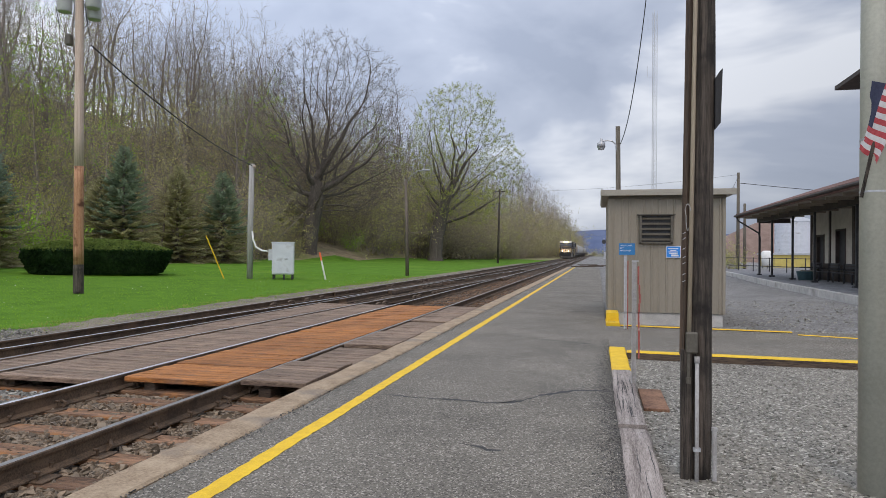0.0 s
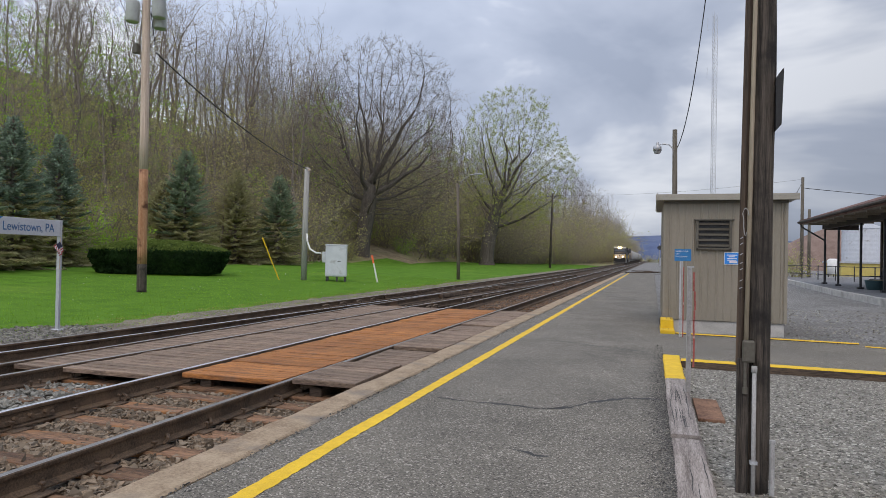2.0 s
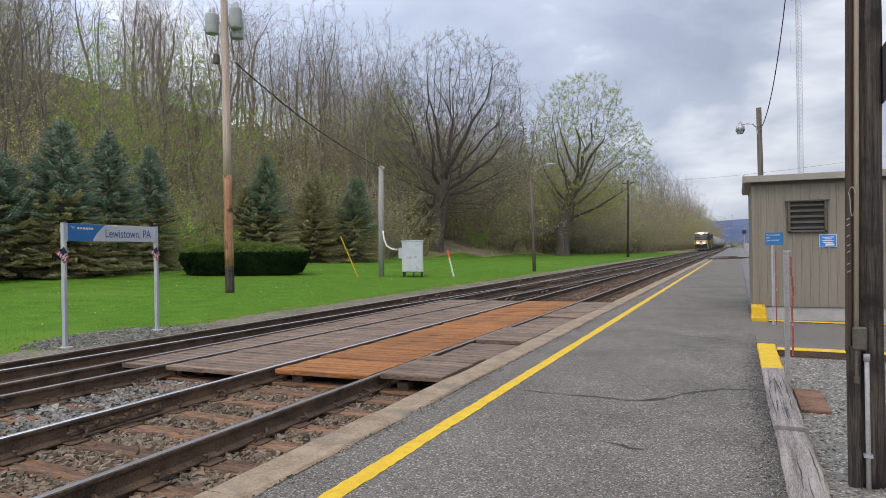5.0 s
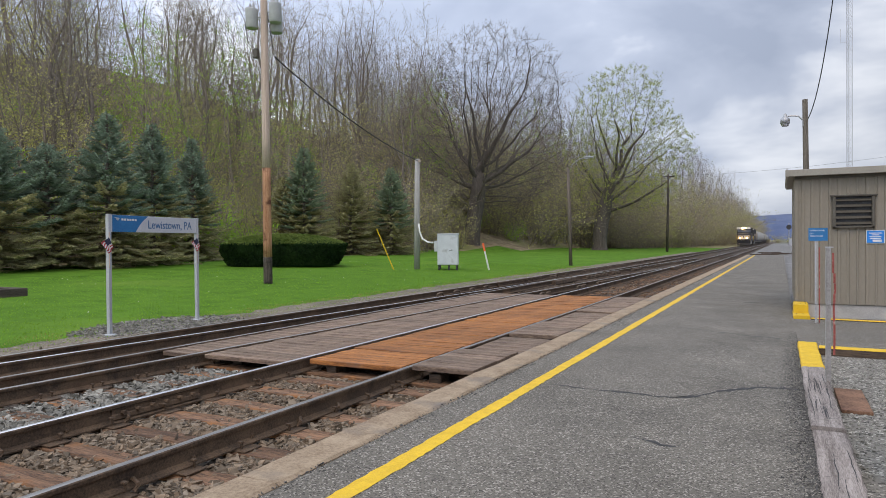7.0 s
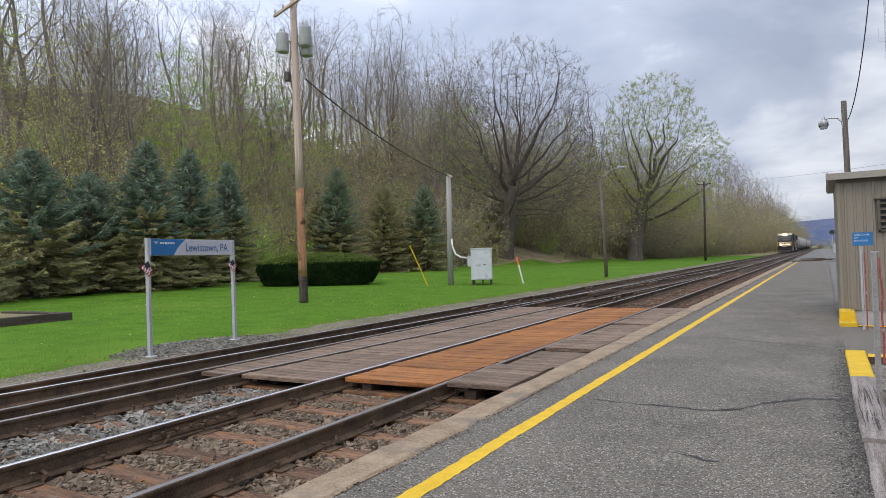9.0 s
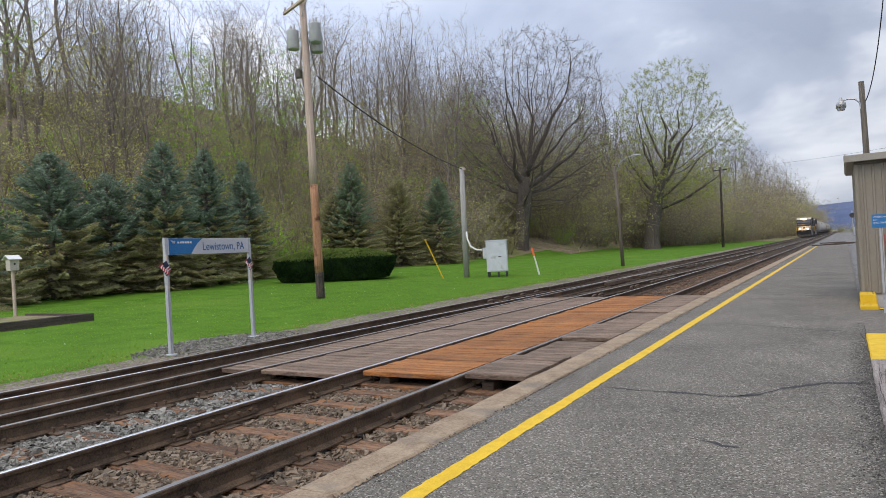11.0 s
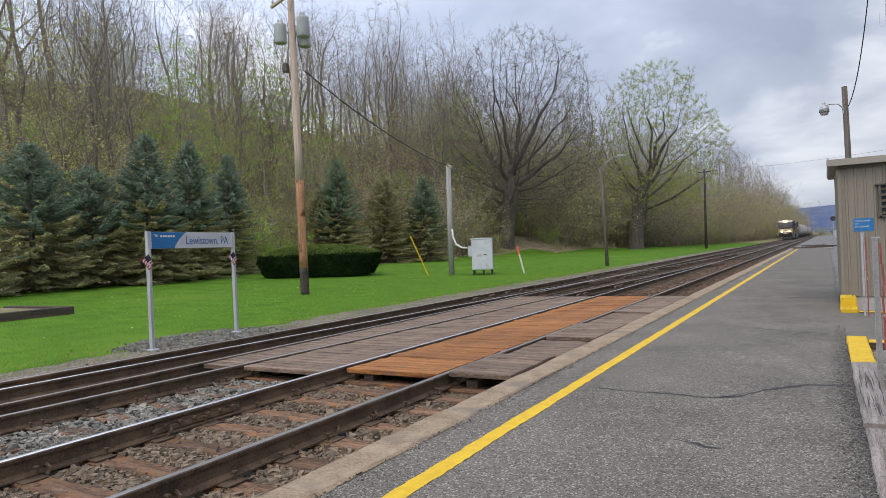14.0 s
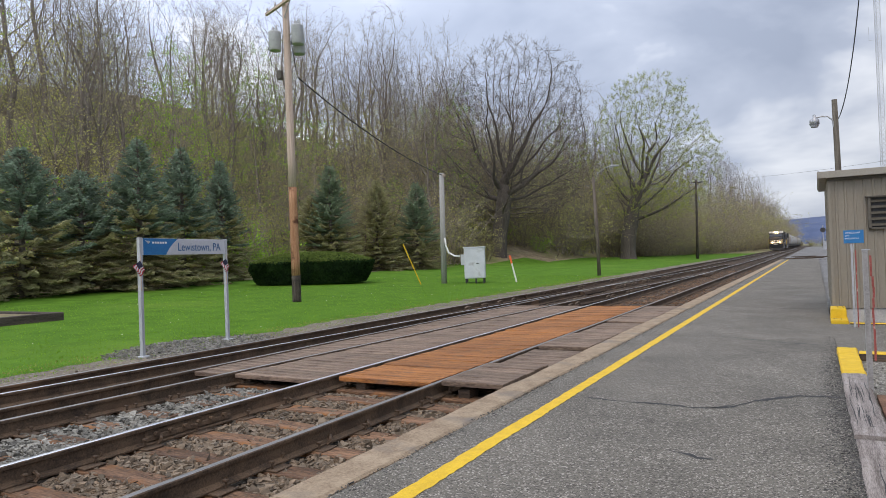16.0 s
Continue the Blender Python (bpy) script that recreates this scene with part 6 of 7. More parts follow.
part("refractor", bm, M_GALV, hd)
wire("overhead_cable", (0.95, 30.0, 6.2), (1.95, 24.0, 14.0), 1.6, 0.018, "black cable rising from the lamp pole")

mast = thing("radio_mast", (15.6, 200, -0.1), "tall slender steel lattice radio mast", "mast")
legs = [(0.75 * math.cos(a), 0.75 * math.sin(a)) for a in (0.3, 2.39, 4.49)]
for x, y in legs:
    bm = B()
    tube(bm, [(x, y, 0), (x, y, 71)], 0.055, 5)
    part("mast_leg", bm, M_GALV, mast)
bm = B()
z = 0.0
while z < 70:
    for (x0, y0), (x1, y1) in zip(legs, legs[1:] + legs[:1]):
        tube(bm, [(x0, y0, z), (x1, y1, z + 1.1)], 0.03, 3, False)
        tube(bm, [(x1, y1, z), (x0, y0, z + 1.1)], 0.03, 3, False)
    z += 1.1
tagged(part("lattice", bm, M_GALV, mast), kind="stuff")
for z in (52, 66):
    bm = B()
    tube(bm, [(0, 0, z), (-1.9, 0, z), (-1.9, 0, z + 3.5)], 0.05, 5)
    part("antenna", bm, M_GALV, mast)

for x, y, h, lean in ((13.33, 70, 9.5, 0.02), (15.15, 76, 6.9, -0.02)):
    p = thing("utility_pole", (x, y, -0.1), "grey wooden pole standing by the fence", "utility pole", "far poles")
    bm = B()
    tube(bm, [(0, 0, 0), (lean, 0, h)], [0.17, 0.13], 10)
    part("pole_shaft", bm, MATS["brown_pole"], p, smooth=True)
wire("far_cable", (13.3, 70, 9.0), (2.7, 19, 2.9), 0.6, 0.02, "thin cable from the shed to a far pole")
wire("far_cable", (13.3, 70, 9.2), (-13.1, 91.4, 9.9), 0.5, 0.010, "thin cable crossing high over the tracks")
wire("far_cable", (13.3, 70, 8.4), (60, 90, 8.0), 0.8, 0.03, "thin cable from pole to pole")

for x, y, h in ((-11.2, 235, 5.9), (1.55, 172, 5.4)):
    s = thing("railway_signal", (x, y, -0.1), "dark railway signal on a slim mast", "signal", "railway signals")
    bm = B()
    tube(bm, [(0, 0, 0), (0, 0, h)], 0.09, 8)
    part("mast", bm, M_GALV, s)
    bm = B()
    tube(bm, [(0, -0.1, h - 1.0), (0, -0.16, h - 1.0)], 0.55, 16)
    part("signal_head", bm, M_DARK, s)
    bm = B()
    box(bm, (0.5, 0, 0.9), (0.9, 0.7, 1.8), bev=0.02)
    part("relay_case", bm, M_GALV, s)


# ---- station building with canopy ----
def build_station():
    M_BROWN = surface("brown_roof", (0.10, 0.05, 0.04), (0.20, 0.105, 0.085), 3, 0.85, 40, 0.4)
    M_TRIM = surface("dark_brown_trim", (0.03, 0.022, 0.018), (0.07, 0.052, 0.042), 3, 0.7, 40, 0.1)
    M_SOFFIT = surface("soffit_boards", (0.26, 0.215, 0.17), (0.40, 0.34, 0.28), 3, 0.8, 40, 0.2)
    st = thing("station_building", (12.4, 30, -0.1), "cream two-storey station building with brown canopy", "building")
    O = Vector((-12.4, -30, 0.1))

    def bx(name, x0, x1, y0, y1, z0, z1, mat, parent=st, label="", bev=0.0):
        bm = B()
        box(bm, Vector(((x0 + x1) / 2, (y0 + y1) / 2, (z0 + z1) / 2)) + O, (x1 - x0, y1 - y0, z1 - z0), bev=bev)
        return part(name, bm, mat, parent, label)
    # ground floor wall with openings
    wx = 11.5
    y = 40.5
    cuts = [(39.6, 38.3, 0.15, 2.5), (36.6, 35.2, 0.95, 2.7), (33.4, 32.2, 0.15, 2.5), (30.4, 29.0, 0.95, 2.7), (27.2, 25.8, 0.95, 2.7)]
    prev = y
    for y1, y0, z0, z1 in cuts:
        bx("wall", wx, wx + 0.3, y1, prev, 1.0, 3.9, M_CREAM)
        bx("wainscot", wx - 0.03, wx + 0.3, y1, prev, 0.1, 1.0, M_TRIM)
        if z0 > 0.5:
            bx("wainscot", wx - 0.03, wx + 0.3, y0, y1, 0.1, z0, M_TRIM)
        bx("wall", wx, wx + 0.3, y0, y1, z1, 3.9, M_CREAM)
        d = bx("door" if z0 < 0.5 else "window", wx + 0.12, wx + 0.2, y0, y1, z0, z1, M_DARK)
        for yy in (y0 + 0.06, y1 - 0.06):
            bx("frame", wx - 0.03, wx + 0.12, yy - 0.06, yy + 0.06, z0, z1, M_TRIM, d)
        bx("frame", wx - 0.03, wx + 0.12, y0, y1, z1 - 0.1, z1, M_TRIM, d)
        prev = y0
    bx("wall", wx, wx + 0.3, 12, prev, 0.1, 3.9, M_CREAM)
    bx("end_wall", wx + 0.3, 20, 40.2, 40.5, 0.1, 3.9, M_CREAM)
    for yy in (40.5, 37.5, 34.3, 31.3, 28.1):
        bx("pilaster", wx - 0.06, wx, yy - 0.22, yy, 0.1, 3.9, M_TRIM)
    # upper storey
    up = bx("upper_wall", 12.45, 21, 14, 36.0, 4.6, 9.6, M_CREAM, label="cream rendered upper storey wall")
    for k in range(4):
        w = bx("upper_window", 12.40, 12.46, 33.2 - 5 * k, 34.4 - 5 * k, 6.2, 8.4, M_DARK)
        bx("sill", 12.34, 12.5, 33.1 - 5 * k, 34.5 - 5 * k, 6.1, 6.2, M_TRIM, w)
    bm = B()
    prism(bm, [(11.5 - 12.4, 9.75), (21.9 - 12.4, 9.75), (21.9 - 12.4, 9.95), (16.7 - 12.4, 12.6), (11.5 - 12.4, 9.95)], 13 - 30, 36.9 - 30)
    part("main_roof", bm, M_TRIM, st, "dark hipped main roof with deep eaves")
    # canopy: sloping roof, fascia, soffit
    ex, ye = 8.6, 45.6
    bm = B()
    pr = [(ex, 3.78), (ex, 3.98), (13.0, 5.45), (13.0, 5.25)]
    prism(bm, [(a - 12.4, b + 0.1) for a, b in pr], 10 - 30, ye - 30)
    part("canopy_roof", bm, M_BROWN, st, "sloping brown shingled canopy roof")
    bm = B()
    prism(bm, [(a - 12.4, b + 0.1) for a, b in ((ex + 0.05, 3.70), (ex + 0.05, 3.776), (13.0, 3.98), (13.0, 3.9))], 10 - 30, ye - 0.1 - 30)
    part("canopy_soffit", bm, M_SOFFIT, st, "boarded canopy soffit")
    for k in range(18):
        bx("rafter", ex + 0.1, 11.5, 12.2 + 1.85 * k, 12.32 + 1.85 * k, 3.60, 3.72, M_SOFFIT)
    bx("fascia", ex - 0.05, ex, 10, ye, 3.72, 3.97, M_BROWN)
    bm = B()
    tube(bm, [Vector((ex - 0.1, 10, 3.88)) + O, Vector((ex - 0.1, ye, 3.84)) + O], 0.07, 8)
    part("gutter", bm, M_TRIM, st)
    bx("canopy_beam", 9.72, 9.96, 20, 45.2, 3.42, 3.68, M_TRIM)
    bx("canopy_beam", 9.84, 11.6, 45.0, 45.2, 3.38, 3.66, M_TRIM)
    for yy in (45.1, 42.0, 37.8, 34.2, 29, 24):
        c = bx("canopy_post", 9.80, 9.90, yy - 0.05, yy + 0.05, 0.15, 3.45, M_DARK, bev=0.01)
        bx("post_base", 9.72, 9.98, yy - 0.13, yy + 0.13, 0.14, 0.24, M_DARK, c)
    bm = B()
    tube(bm, [Vector(p) + O for p in ((ex, ye - 0.1, 3.76), (ex + 0.08, ye - 0.15, 3.55), (9.80, 45.12, 2.78), (9.88, 45.1, 2.5), (9.88, 45.1, 0.3))], 0.05, 8)
    part("downpipe", bm, M_DARK, st)


build_station()
# raised paving of the station with a concrete edge
bm = B()
prism(bm, [(8.02, 16), (14, 16), (30, 16), (30, 62), (9.9, 62), (9.2, 52), (8.3, 35), (8.02, 24)], -0.3, 0.148, "z")
tagged(part("station_paving", bm, surface("station_paving", (0.10, 0.10, 0.105), (0.20, 0.20, 0.205), 2, 0.9, 60, 0.3)), "dark grey paving under the station canopy", "paving", kind="structure")
sk = thing("station_kerb", (0, 0, -0.1), "pale concrete edge of the station paving", "kerb", kind="structure")
edge = [(7.78, 10), (7.78, 14), (7.78, 19), (7.80, 24), (7.92, 28), (8.06, 35), (8.45, 41), (8.80, 46.5), (9.15, 52.5), (9.7, 62)]
for (x0, y0), (x1, y1) in zip(edge, edge[1:]):
    bm = B()
    bm.faces.new([bm.verts.new(q) for q in ((x0, y0 + 0.01, 0), (x0 + 0.25, y0 + 0.01, 0), (x1 + 0.25, y1 - 0.01, 0), (x1, y1 - 0.01, 0))])
    r = bmesh.ops.extrude_face_region(bm, geom=bm.faces[:])
    for v in r["geom"]:
        if isinstance(v, bmesh.types.BMVert):
            v.co.z = 0.26
    bmesh.ops.recalc_face_normals(bm, faces=bm.faces[:])
    part("kerb_stone", bm, M_PALE_CONCRETE, sk)


def bench(x, y, rz):
    b = thing("bench", pose(x, y, 0.148, 0, 0, rz), "dark slatted bench under the station canopy", "bench", "station benches")
    for k in range(4):
        bm = B()
        box(bm, (0, -0.2 + 0.12 * k, 0.45), (1.6, 0.09, 0.035), bev=0.005)
        part("seat_slat", bm, M_DARK, b)
    for k in range(3):
        bm = B()
        box(bm, (0, 0.27 + 0.03 * k, 0.58 + 0.13 * k), (1.6, 0.03, 0.09), bev=0.005)
        part("back_slat", bm, M_DARK, b)
    for x_ in (-0.7, 0.7):
        bm = B()
        box(bm, (x_, -0.2, 0.21), (0.06, 0.06, 0.43))
        box(bm, (x_, 0.27, 0.43), (0.06, 0.06, 0.88))
        box(bm, (x_, 0.03, 0.62), (0.06, 0.55, 0.05))
        part("bench_frame", bm, M_DARK, b)


for x, y in ((10.95, 38.8), (10.95, 36.0), (10.95, 33.9), (10.95, 31.5)):
    bench(x, y, 90 + 180)
tub = thing("planter_tub", (10.35, 37.3, 0.148), "round blue-green planter tub on the paving", "planter")
bm = B()
tube(bm, [(0, 0, 0), (0, 0, 0.02), (0, 0, 0.42), (0, 0, 0.46)], [0.34, 0.36, 0.45, 0.46], 18)
part("tub", bm, surface("tub_teal", (0.02, 0.05, 0.06), (0.04, 0.085, 0.095), 3, 0.6, 30, 0.05), tub, smooth=True)
bm = B()
tube(bm, [(0, 0, 0.455), (0, 0, 0.47)], 0.40, 18)
part("soil", bm, M_LITTER, tub)

# black fence beyond the canopy
fence = thing("fence", (0, 0, 0), "black metal railing at the end of the station paving", "fence")
fp = [(10.3 + 0.245 * k * 1.0, 59.5 - 0.6 * k) for k in range(19)]
for k in range(0, 19, 3):
    bm = B()
    tube(bm, [(fp[k][0], fp[k][1], -0.1), (fp[k][0], fp[k][1], 1.2)], 0.035, 6)
    part("fence_post", bm, M_DARK, fence)
for z in (0.55, 1.15):
    bm = B()
    tube(bm, [(fp[0][0], fp[0][1], z), (fp[-1][0], fp[-1][1], z)], 0.028, 6)
    part("fence_rail", bm, M_DARK, fence)

# industrial yard behind
yb = thing("low_building", (26, 90, -0.1), "low yellow-painted building with a flat roof", "building")
M_YELLOW_WALL = surface("yellow_wall", (0.45, 0.36, 0.10), (0.56, 0.46, 0.14), 2, 0.8, 30, 0.1)
bm = B()
box(bm, (0.2, 0, 0.7), (11.5, 8, 1.6))
part("wall", bm, M_YELLOW_WALL, yb)
bm = B()
box(bm, (0.2, 0, 1.6), (11.9, 8.4, 0.22))
part("roof", bm, M_GALV, yb)
for x, y, r, h in ((29.8, 113, 2.9, 6.6), (35.8, 114, 2.9, 6.3), (42, 116, 2.9, 6.4)):
    s = thing("silo", (x, y, -0.1), "pale grey corrugated steel storage silo", "silo", "silos")
    bm = B()
    pts = [(0, 0, 0.4 * k * h / 8) if 0 else (0, 0, h * k / 20) for k in range(21)]
    tube(bm, pts, [r * (1 + 0.006 * (k % 2)) for k in range(21)], 32)
    part("wall", bm, M_GREY_PAINT, s)
    bm = B()
    tube(bm, [(0, 0, h), (0, 0, h + 1.0)], [r + 0.1, 0.3], 32)
    part("roof", bm, M_GALV, s)
pile = thing("earth_mound", (33, 148, -0.1), "large brown earth mound behind the yard", "mound")
bm = B()
rings = []
rr = random.Random(9)
for k in range(10):
    t = k / 9
    rings.append([bm.verts.new((17 * (1 - t) ** 0.9 * math.cos(a) * rr.uniform(0.94, 1.06) + 0.2, 12 * (1 - t) ** 0.9 * math.sin(a) * rr.uniform(0.94, 1.06), 8.6 * t)) for a in [2 * math.pi * q / 28 for q in range(28)]])
for a, b in zip(rings, rings[1:]):
    for k in range(28):
        bm.faces.new((a[k], a[(k + 1) % 28], b[(k + 1) % 28], b[k]))
bm.faces.new(rings[-1])
part("mound_surface", bm, surface("brown_earth", (0.15, 0.10, 0.08), (0.24, 0.17, 0.14), 0.6, 0.95, 6, 0.5), pile, smooth=True)
tk = thing("white_tank", (18.2, 80, -0.1), "small white cylindrical tank on legs", "tank")
bm = B()
tube(bm, [(0, 0, 0.3), (0, 0, 0.32), (0, 0, 1.8), (0, 0, 1.95)], [0.4, 0.52, 0.52, 0.3], 18)
part("tank_body", bm, M_WHITE, tk, smooth=True)
for a in (0.5, 2.6, 4.7):
    bm = B()
    tube(bm, [(0.4 * math.cos(a), 0.4 * math.sin(a), 0), (0.4 * math.cos(a), 0.4 * math.sin(a), 0.35)], 0.04, 6)
    part("tank_leg", bm, M_DARK, tk)
rng = random.Random(31)
for x, y, s in ((11.5, 64, 0.75), (13.5, 92, 0.9), (16, 100, 0.8), (9.8, 84, 0.6)):
    place(SHRUB[1], x, y, s, rng, "shrub", "yard shrubs")

# distant wooded ridge
bm = B()
rows = []
for k in range(90):
    x = -2600 + 65 * k
    h = 68 + 12 * math.exp(-((x + 20) / 300) ** 2) + 10 * math.sin(x / 260 + 1) + 5 * noise.noise(Vector((x / 90, 0, 0)))
    if x < -300:
        h += (-300 - x) * 0.03
    rows.append([bm.verts.new((x, 2350, -5)), bm.verts.new((x, 2420, h * 0.55)), bm.verts.new((x, 2560, h)), bm.verts.new((x, 2900, -5))])
for a, b in zip(rows, rows[1:]):
    for k in range(3):
        bm.faces.new((a[k], b[k], b[k + 1], a[k + 1])).smooth = True
tagged(part("backdrop", bm, surface("hazy_ridge", (0.07, 0.095, 0.175), (0.10, 0.13, 0.22), 0.01, 1.0, 0.05, 0.1)), "hazy blue wooded ridge in the distance", "ridge", kind="structure")
rng = random.Random(37)
for k in range(26):
    place(SHRUB[(0, 2, 4)[k % 3]], rng.uniform(-10, 40) + (14 if k % 2 else 0), rng.uniform(330, 480), rng.uniform(0.8, 1.4), rng, "shrub", "far shrubs")
slab("far_roadway", -2.95, 3.5, 70.002, 300, -0.2, -0.05, M_LANE, "grey gravel surface beyond the platform end", "gravel")

# ---- freight train on the far track ----
M_BLACK = surface("loco_black", (0.008, 0.008, 0.009), (0.02, 0.02, 0.022), 2, 0.65, 20, 0.05)
M_DUSTY = surface("dusty_black", (0.05, 0.046, 0.042), (0.11, 0.10, 0.095), 2, 0.8, 20, 0.1)
M_LOCO_WHITE = surface("loco_white", (0.58, 0.54, 0.47), (0.72, 0.67, 0.59), 2, 0.6, 20, 0.05)
M_LOCO_YELLOW = surface("rail_yellow", (0.62, 0.42, 0.04), (0.72, 0.50, 0.06), 3, 0.6, 20, 0.05)
M_LOCO_GLASS = surface("cab_glass", (0.05, 0.055, 0.065), (0.09, 0.10, 0.115), 2, 0.06, 20, 0.0)
M_HEADLIGHT = glow("headlight_glass", (1.0, 0.62, 0.22), 40.0)
M_DITCHLIGHT = glow("ditch_light_glass", (1.0, 0.62, 0.25), 25.0)
M_WHEEL = surface("wheel_steel", (0.05, 0.045, 0.04), (0.12, 0.105, 0.095), 3, 0.7, 30, 0.1)


def truck(parent, y, n, gap):
    """A bogie: side frames and wheel pairs."""
    bm = B()
    for s in (-1, 1):
        box(bm, (s * 1.05, y, 0.62), (0.18, gap * (n - 1) + 1.0, 0.34), bev=0.03)
    box(bm, (0, y, 0.62), (2.0, 0.5, 0.3))
    t = part("truck", bm, M_DUSTY, parent)
    for k in range(n):
        yy = y + (k - (n - 1) / 2) * gap
        for s in (-1, 1):
            bm = B()
            tube(bm, [(s * 0.70, yy, 0.50), (s * 0.72, yy, 0.50), (s * 0.83, yy, 0.50)], [0.53, 0.50, 0.48], 24)
            part("wheel", bm, M_WHEEL, t)
        bm = B()
        tube(bm, [(-0.72, yy, 0.5), (0.72, yy, 0.5)], 0.09, 8)
        part("axle", bm, M_WHEEL, t)


def locomotive(y0, label, lit):
    lo = thing("locomotive", (-8.34, y0, 0.0), label, "locomotive", "locomotives")

    def bx(name, x0, x1, ya, yb, z0, z1, mat, parent=lo, label="", bev=0.0):
        bm = B()
        box(bm, ((x0 + x1) / 2, (ya + yb) / 2, (z0 + z1) / 2), (x1 - x0, yb - ya, z1 - z0), bev=bev)
        return part(name, bm, mat, parent, label)

    bx("underframe", -1.5, 1.5, 0.6, 21.6, 1.25, 1.62, M_DUSTY)
    bx("pilot", -1.5, 1.5, 0.35, 0.65, 0.62, 1.62, M_BLACK, bev=0.02)
    bm = B()
    bm_pts = [(-1.45, 0.62), (1.45, 0.62), (1.35, 0.16), (-1.35, 0.16)]
    prism(bm, bm_pts, 0.05, 0.3)
    part("plough", bm, M_DUSTY, lo, "dusty grey snow plough")
    bm = B()
    tube(bm, [(0, 0.4, 0.92), (0, -0.15, 0.92), (0, -0.35, 0.92)], [0.16, 0.14, 0.22], 10)
    part("coupler", bm, M_BLACK, lo)
    # nose and cab
    bm = B()
    prof = [(0.95, 1.62), (0.95, 2.62), (1.25, 2.92), (2.35, 3.10), (2.35, 1.62)]
    prism(bm, prof, -1.32, 1.32, "x")
    nose = part("nose", bm, M_LOCO_WHITE, lo, "white nose with dark top")
    bm = B()
    prism(bm, [(0.93, 2.56), (0.92, 2.68), (1.22, 2.98), (2.2, 3.26), (2.34, 3.1)], -1.36, 1.36, "x")
    part("nose_top", bm, M_BLACK, nose)
    bm = B()
    prism(bm, [(2.35, 1.62), (2.15, 3.05), (2.55, 4.28), (2.9, 4.55), (4.9, 4.55), (4.9, 1.62)], -1.52, 1.52, "x")
    cabp = part("cab", bm, M_BLACK, lo, "black cab with white roof edge")
    bm = B()
    prism(bm, [(2.45, 4.16), (2.50, 4.34), (2.85, 4.60), (4.95, 4.62), (4.95, 4.52), (2.9, 4.52)], -1.50, 1.50, "x")
    part("cab_roof", bm, M_LOCO_WHITE, cabp)
    for x0, x1 in ((-1.38, -0.72), (-0.66, 0.66), (0.72, 1.38)):
        bm = B()
        a = 0.03
        bm.faces.new([bm.verts.new(p) for p in ((x0, 2.22 - a, 3.35), (x1, 2.22 - a, 3.35), (x1, 2.44 - a, 4.05), (x0, 2.44 - a, 4.05))])
        r = bmesh.ops.extrude_face_region(bm, geom=bm.faces[:])
        for v in r["geom"]:
            if isinstance(v, bmesh.types.BMVert):
                v.co.y -= 0.02
        bmesh.ops.recalc_face_normals(bm, faces=bm.faces[:])
        part("windscreen", bm, M_LOCO_GLASS, cabp)
    bx("side_window", 1.5, 1.54, 2.9, 4.3, 3.3, 4.0, M_LOCO_GLASS, cabp)
    bx("lamp_housing", -0.42, 0.42, 2.38, 2.75, 4.22, 4.52, M_BLACK, cabp)
    for s in (-1, 1):
        bm = B()
        tube(bm, [(s * 0.2, 2.36, 4.38), (s * 0.2, 2.26, 4.38)], 0.2, 14)
        part("headlight", bm, M_HEADLIGHT if lit else M_GALV, lo)
        bm = B()
        tube(bm, [(s * 0.78, 0.62, 1.92), (s * 0.78, 0.52, 1.92)], 0.15, 14)
        part("ditch_light", bm, M_DITCHLIGHT if lit else M_GALV, lo)
        bx("number_board", s * 1.0 - 0.28, s * 1.0 + 0.28, 2.36, 2.5, 4.18, 4.42, M_LOCO_WHITE)
    # striped front handrail boards and yellow grab rails
    for s in (-1, 1):
        for k in range(4):
            bx("stripe", s * 0.86 - 0.45, s * 0.86 + 0.45, 0.92, 0.947, 1.74 + 0.2 * k, 1.83 + 0.2 * k, M_BLACK)
        bm = B()
        tube(bm, [(s * 1.45, 0.5, 0.7), (s * 1.5, 0.45, 1.7), (s * 1.5, 0.45, 2.55), (s * 1.3, 0.5, 2.62)], 0.055, 6)
        part("grab_rail", bm, M_LOCO_YELLOW, lo, "yellow grab rail")
        for k in range(3):
            bx("step", s * 1.35 - 0.15, s * 1.35 + 0.15, 0.4, 0.75, 0.5 + 0.35 * k, 0.54 + 0.35 * k, M_DUSTY)
    bx("nose_emblem", -0.18, 0.2, 0.93, 0.95, 2.02, 2.4, M_BLACK, nose)
    bx("anticlimber", -1.1, 1.1, 0.3, 0.95, 1.55, 1.7, M_BLACK)
    bx("front_board", -0.5, 0.5, 0.33, 0.36, 1.42, 1.56, M_LOCO_WHITE)
    # hoods
    bx("long_hood", -0.95, 0.95, 4.9, 19.0, 1.62, 4.25, M_BLACK, bev=0.06)
    bx("radiator", -1.55, 1.55, 16.6, 20.6, 3.3, 4.6, M_BLACK, bev=0.05)
    bx("inverter_cabinet", 0.9, 1.5, 4.9, 7.6, 1.62, 4.1, M_BLACK, bev=0.04)
    bx("dynamic_brake", -1.3, 1.3, 5.2, 8.6, 4.0, 4.55, M_BLACK, bev=0.05)
    bx("exhaust", -0.4, 0.4, 10.5, 11.6, 4.25, 4.6, M_DUSTY)
    bx("fuel_tank", -1.45, 1.45, 8.0, 14.2, 0.35, 1.25, surface("tank_grey", (0.20, 0.195, 0.185), (0.30, 0.29, 0.275), 2, 0.8, 20, 0.1), bev=0.1)
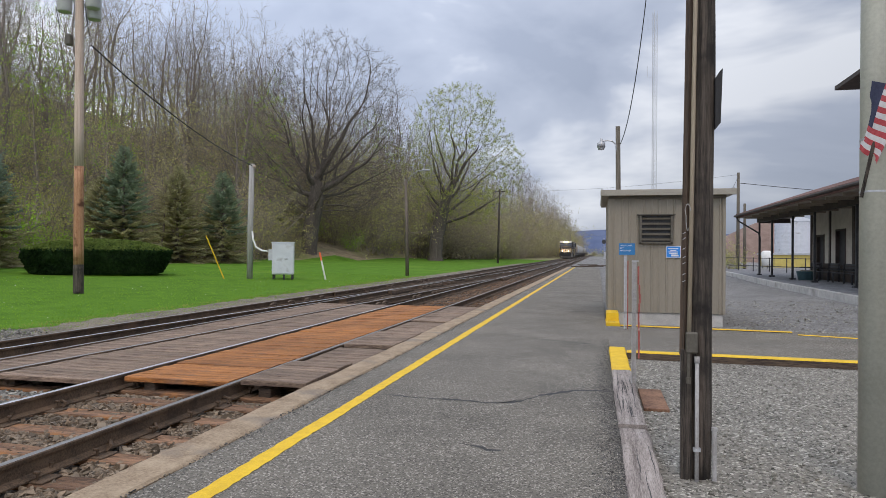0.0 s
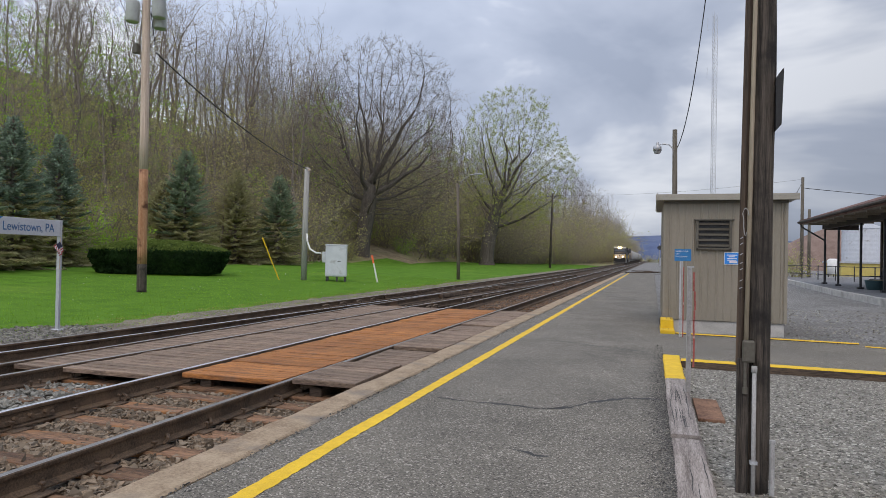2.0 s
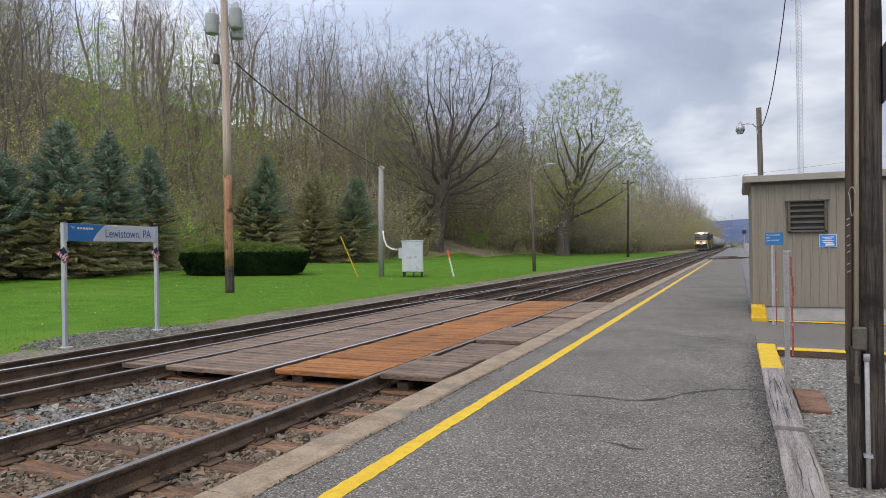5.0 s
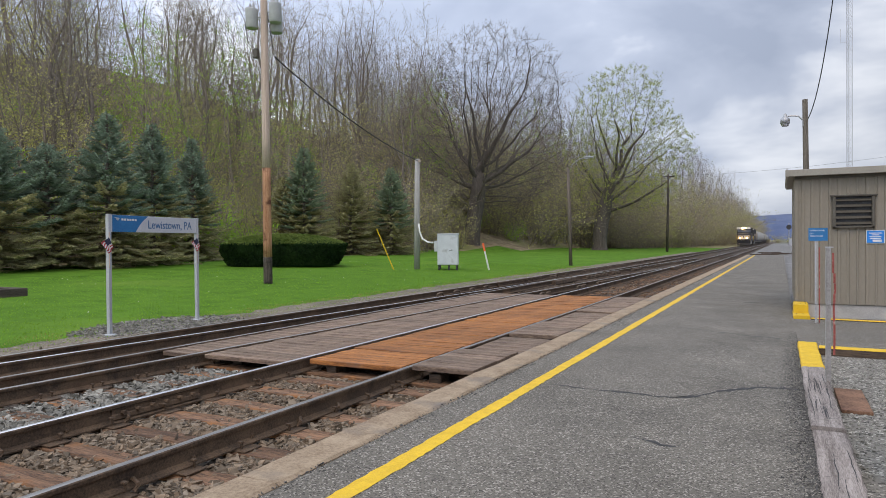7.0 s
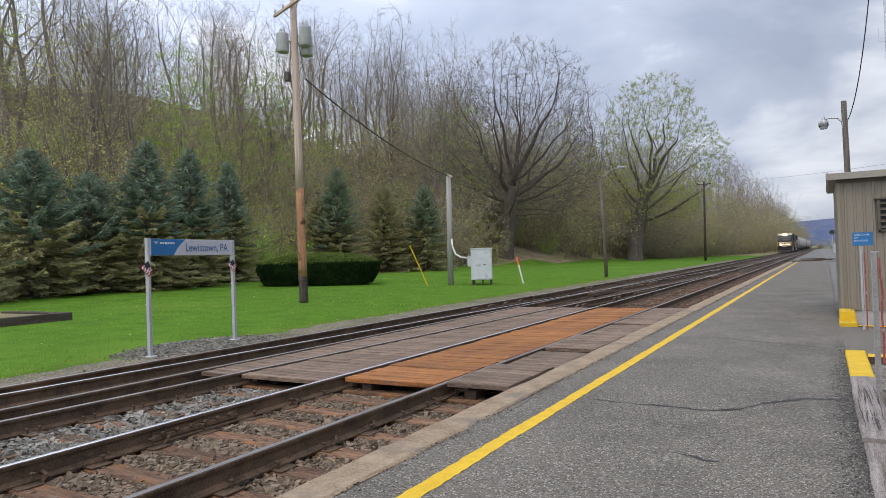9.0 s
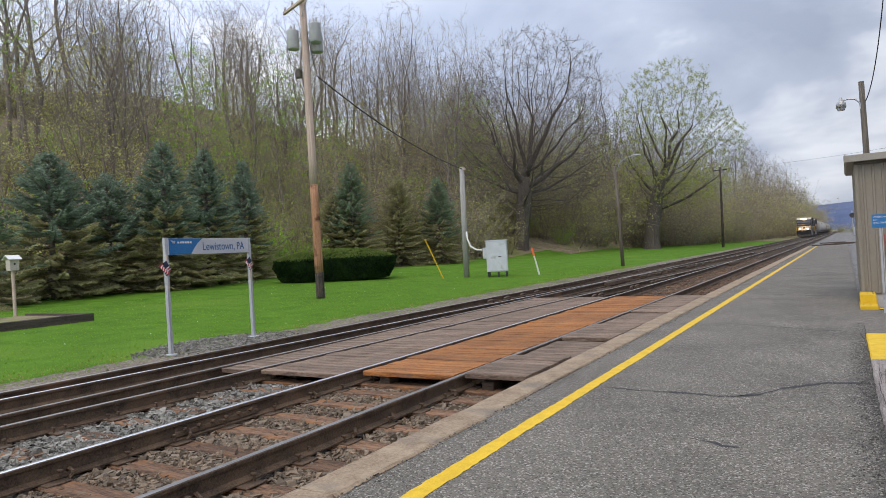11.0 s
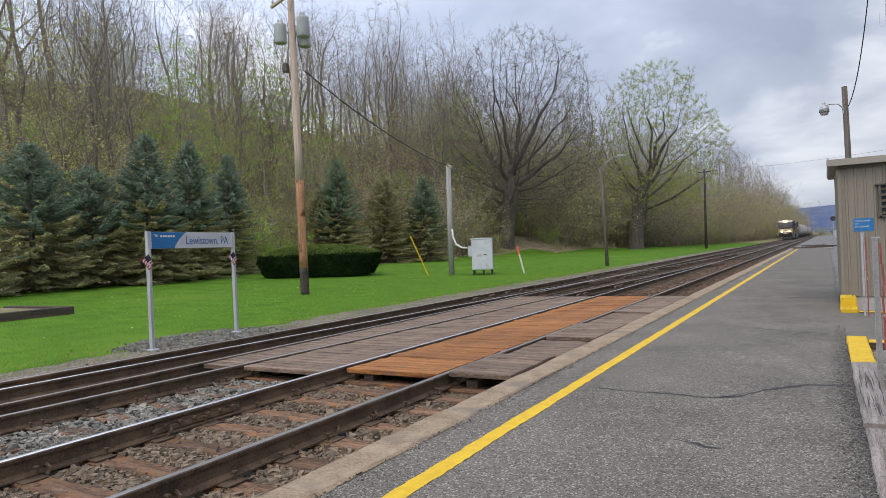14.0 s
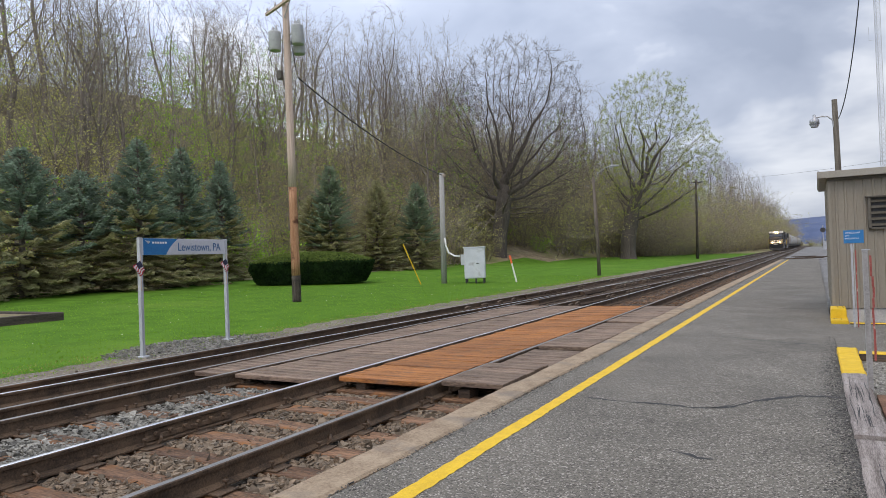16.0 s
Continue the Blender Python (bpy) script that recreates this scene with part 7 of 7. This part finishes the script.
    for s in (-1, 1):
        bm = B()
        tube(bm, [(s * 1.48, 5.0, 2.65), (s * 1.48, 21.4, 2.65)], 0.025, 5)
        hr = part("handrail", bm, M_DUSTY, lo)
        for k in range(9):
            bm = B()
            tube(bm, [(s * 1.48, 5.0 + 2.05 * k, 1.6), (s * 1.48, 5.0 + 2.05 * k, 2.65)], 0.02, 5)
            part("stanchion", bm, M_DUSTY, hr)
    truck(lo, 4.2, 3, 1.95)
    truck(lo, 17.8, 3, 1.95)
    return lo


TRAIN_Y = 180.0
locomotive(TRAIN_Y, "black and white diesel locomotive with lit headlights", True)
locomotive(TRAIN_Y + 22.4, "black and white diesel locomotive coupled behind", False)


def hopper(y0, tone, label):
    c = thing("hopper_car", (-8.34, y0, 0.0), label, "freight car", "hopper cars")
    bm = B()
    rows = []
    for k in range(25):
        y = 0.9 + 15.2 * k / 24
        bulge = 0.06 if k % 6 == 0 else 0.0
        prof = [(-1.25, 1.35), (-1.52 - bulge, 2.2), (-1.55 - bulge, 3.4), (-1.25, 4.25), (-0.7, 4.55), (0.7, 4.55), (1.25, 4.25), (1.55 + bulge, 3.4), (1.52 + bulge, 2.2), (1.25, 1.35)]
        rows.append([bm.verts.new((a, y, z)) for a, z in prof])
    for a, b in zip(rows, rows[1:]):
        for k in range(10):
            bm.faces.new((a[k], b[k], b[(k + 1) % 10], a[(k + 1) % 10])).smooth = True
    bm.faces.new(rows[0])
    bm.faces.new(rows[-1][::-1])
    bmesh.ops.recalc_face_normals(bm, faces=bm.faces[:])
    part("body", bm, tone, c)
    for k in range(3):
        bm = B()
        y = 3.4 + 5.0 * k
        a = [bm.verts.new(p) for p in ((-1.2, y - 1.9, 1.4), (1.2, y - 1.9, 1.4), (1.2, y + 1.9, 1.4), (-1.2, y + 1.9, 1.4))]
        b = [bm.verts.new(p) for p in ((-0.6, y - 0.5, 0.45), (0.6, y - 0.5, 0.45), (0.6, y + 0.5, 0.45), (-0.6, y + 0.5, 0.45))]
        for q in range(4):
            bm.faces.new((a[q], a[(q + 1) % 4], b[(q + 1) % 4], b[q]))
        bm.faces.new(b)
        bmesh.ops.recalc_face_normals(bm, faces=bm.faces[:])
        part("outlet_hopper", bm, tone, c)
    bm = B()
    box(bm, (0, 8.5, 4.66), (1.0, 14.6, 0.08))
    part("running_board", bm, M_DUSTY, c)
    for s in (-1, 1):
        bm = B()
        box(bm, (s * 1.3, 8.5, 1.2), (0.16, 16.6, 0.28))
        part("side_sill", bm, M_DUSTY, c)
    for yy in (0.4, 16.6):
        bm = B()
        tube(bm, [(-1.3, yy, 1.2), (-1.3, yy, 4.3)], 0.03, 5)
        tube(bm, [(1.3, yy, 1.2), (1.3, yy, 4.3)], 0.03, 5)
        part("end_ladder", bm, M_DUSTY, c)
    truck(c, 2.0, 2, 1.75)
    truck(c, 15.0, 2, 1.75)
    return c


TONES = [surface("tan_hopper", (0.30, 0.255, 0.215), (0.40, 0.35, 0.30), 0.6, 0.8, 8, 0.05), surface("grey_hopper", (0.42, 0.42, 0.41), (0.54, 0.54, 0.53), 0.6, 0.8, 8, 0.05), surface("cream_hopper", (0.44, 0.41, 0.36), (0.56, 0.53, 0.47), 0.6, 0.8, 8, 0.05)]
first_cars = [hopper(TRAIN_Y + 44.8, TONES[0], "weathered tan covered hopper freight car"), hopper(TRAIN_Y + 61.9, TONES[1], "pale grey covered hopper freight car"), hopper(TRAIN_Y + 79.0, TONES[2], "cream covered hopper freight car")]
for k in range(8):
    copy_thing(first_cars[(1, 2, 1, 0, 2, 1, 0, 1)[k]], pose(-8.34, TRAIN_Y + 96.1 + 17.1 * k, 0))
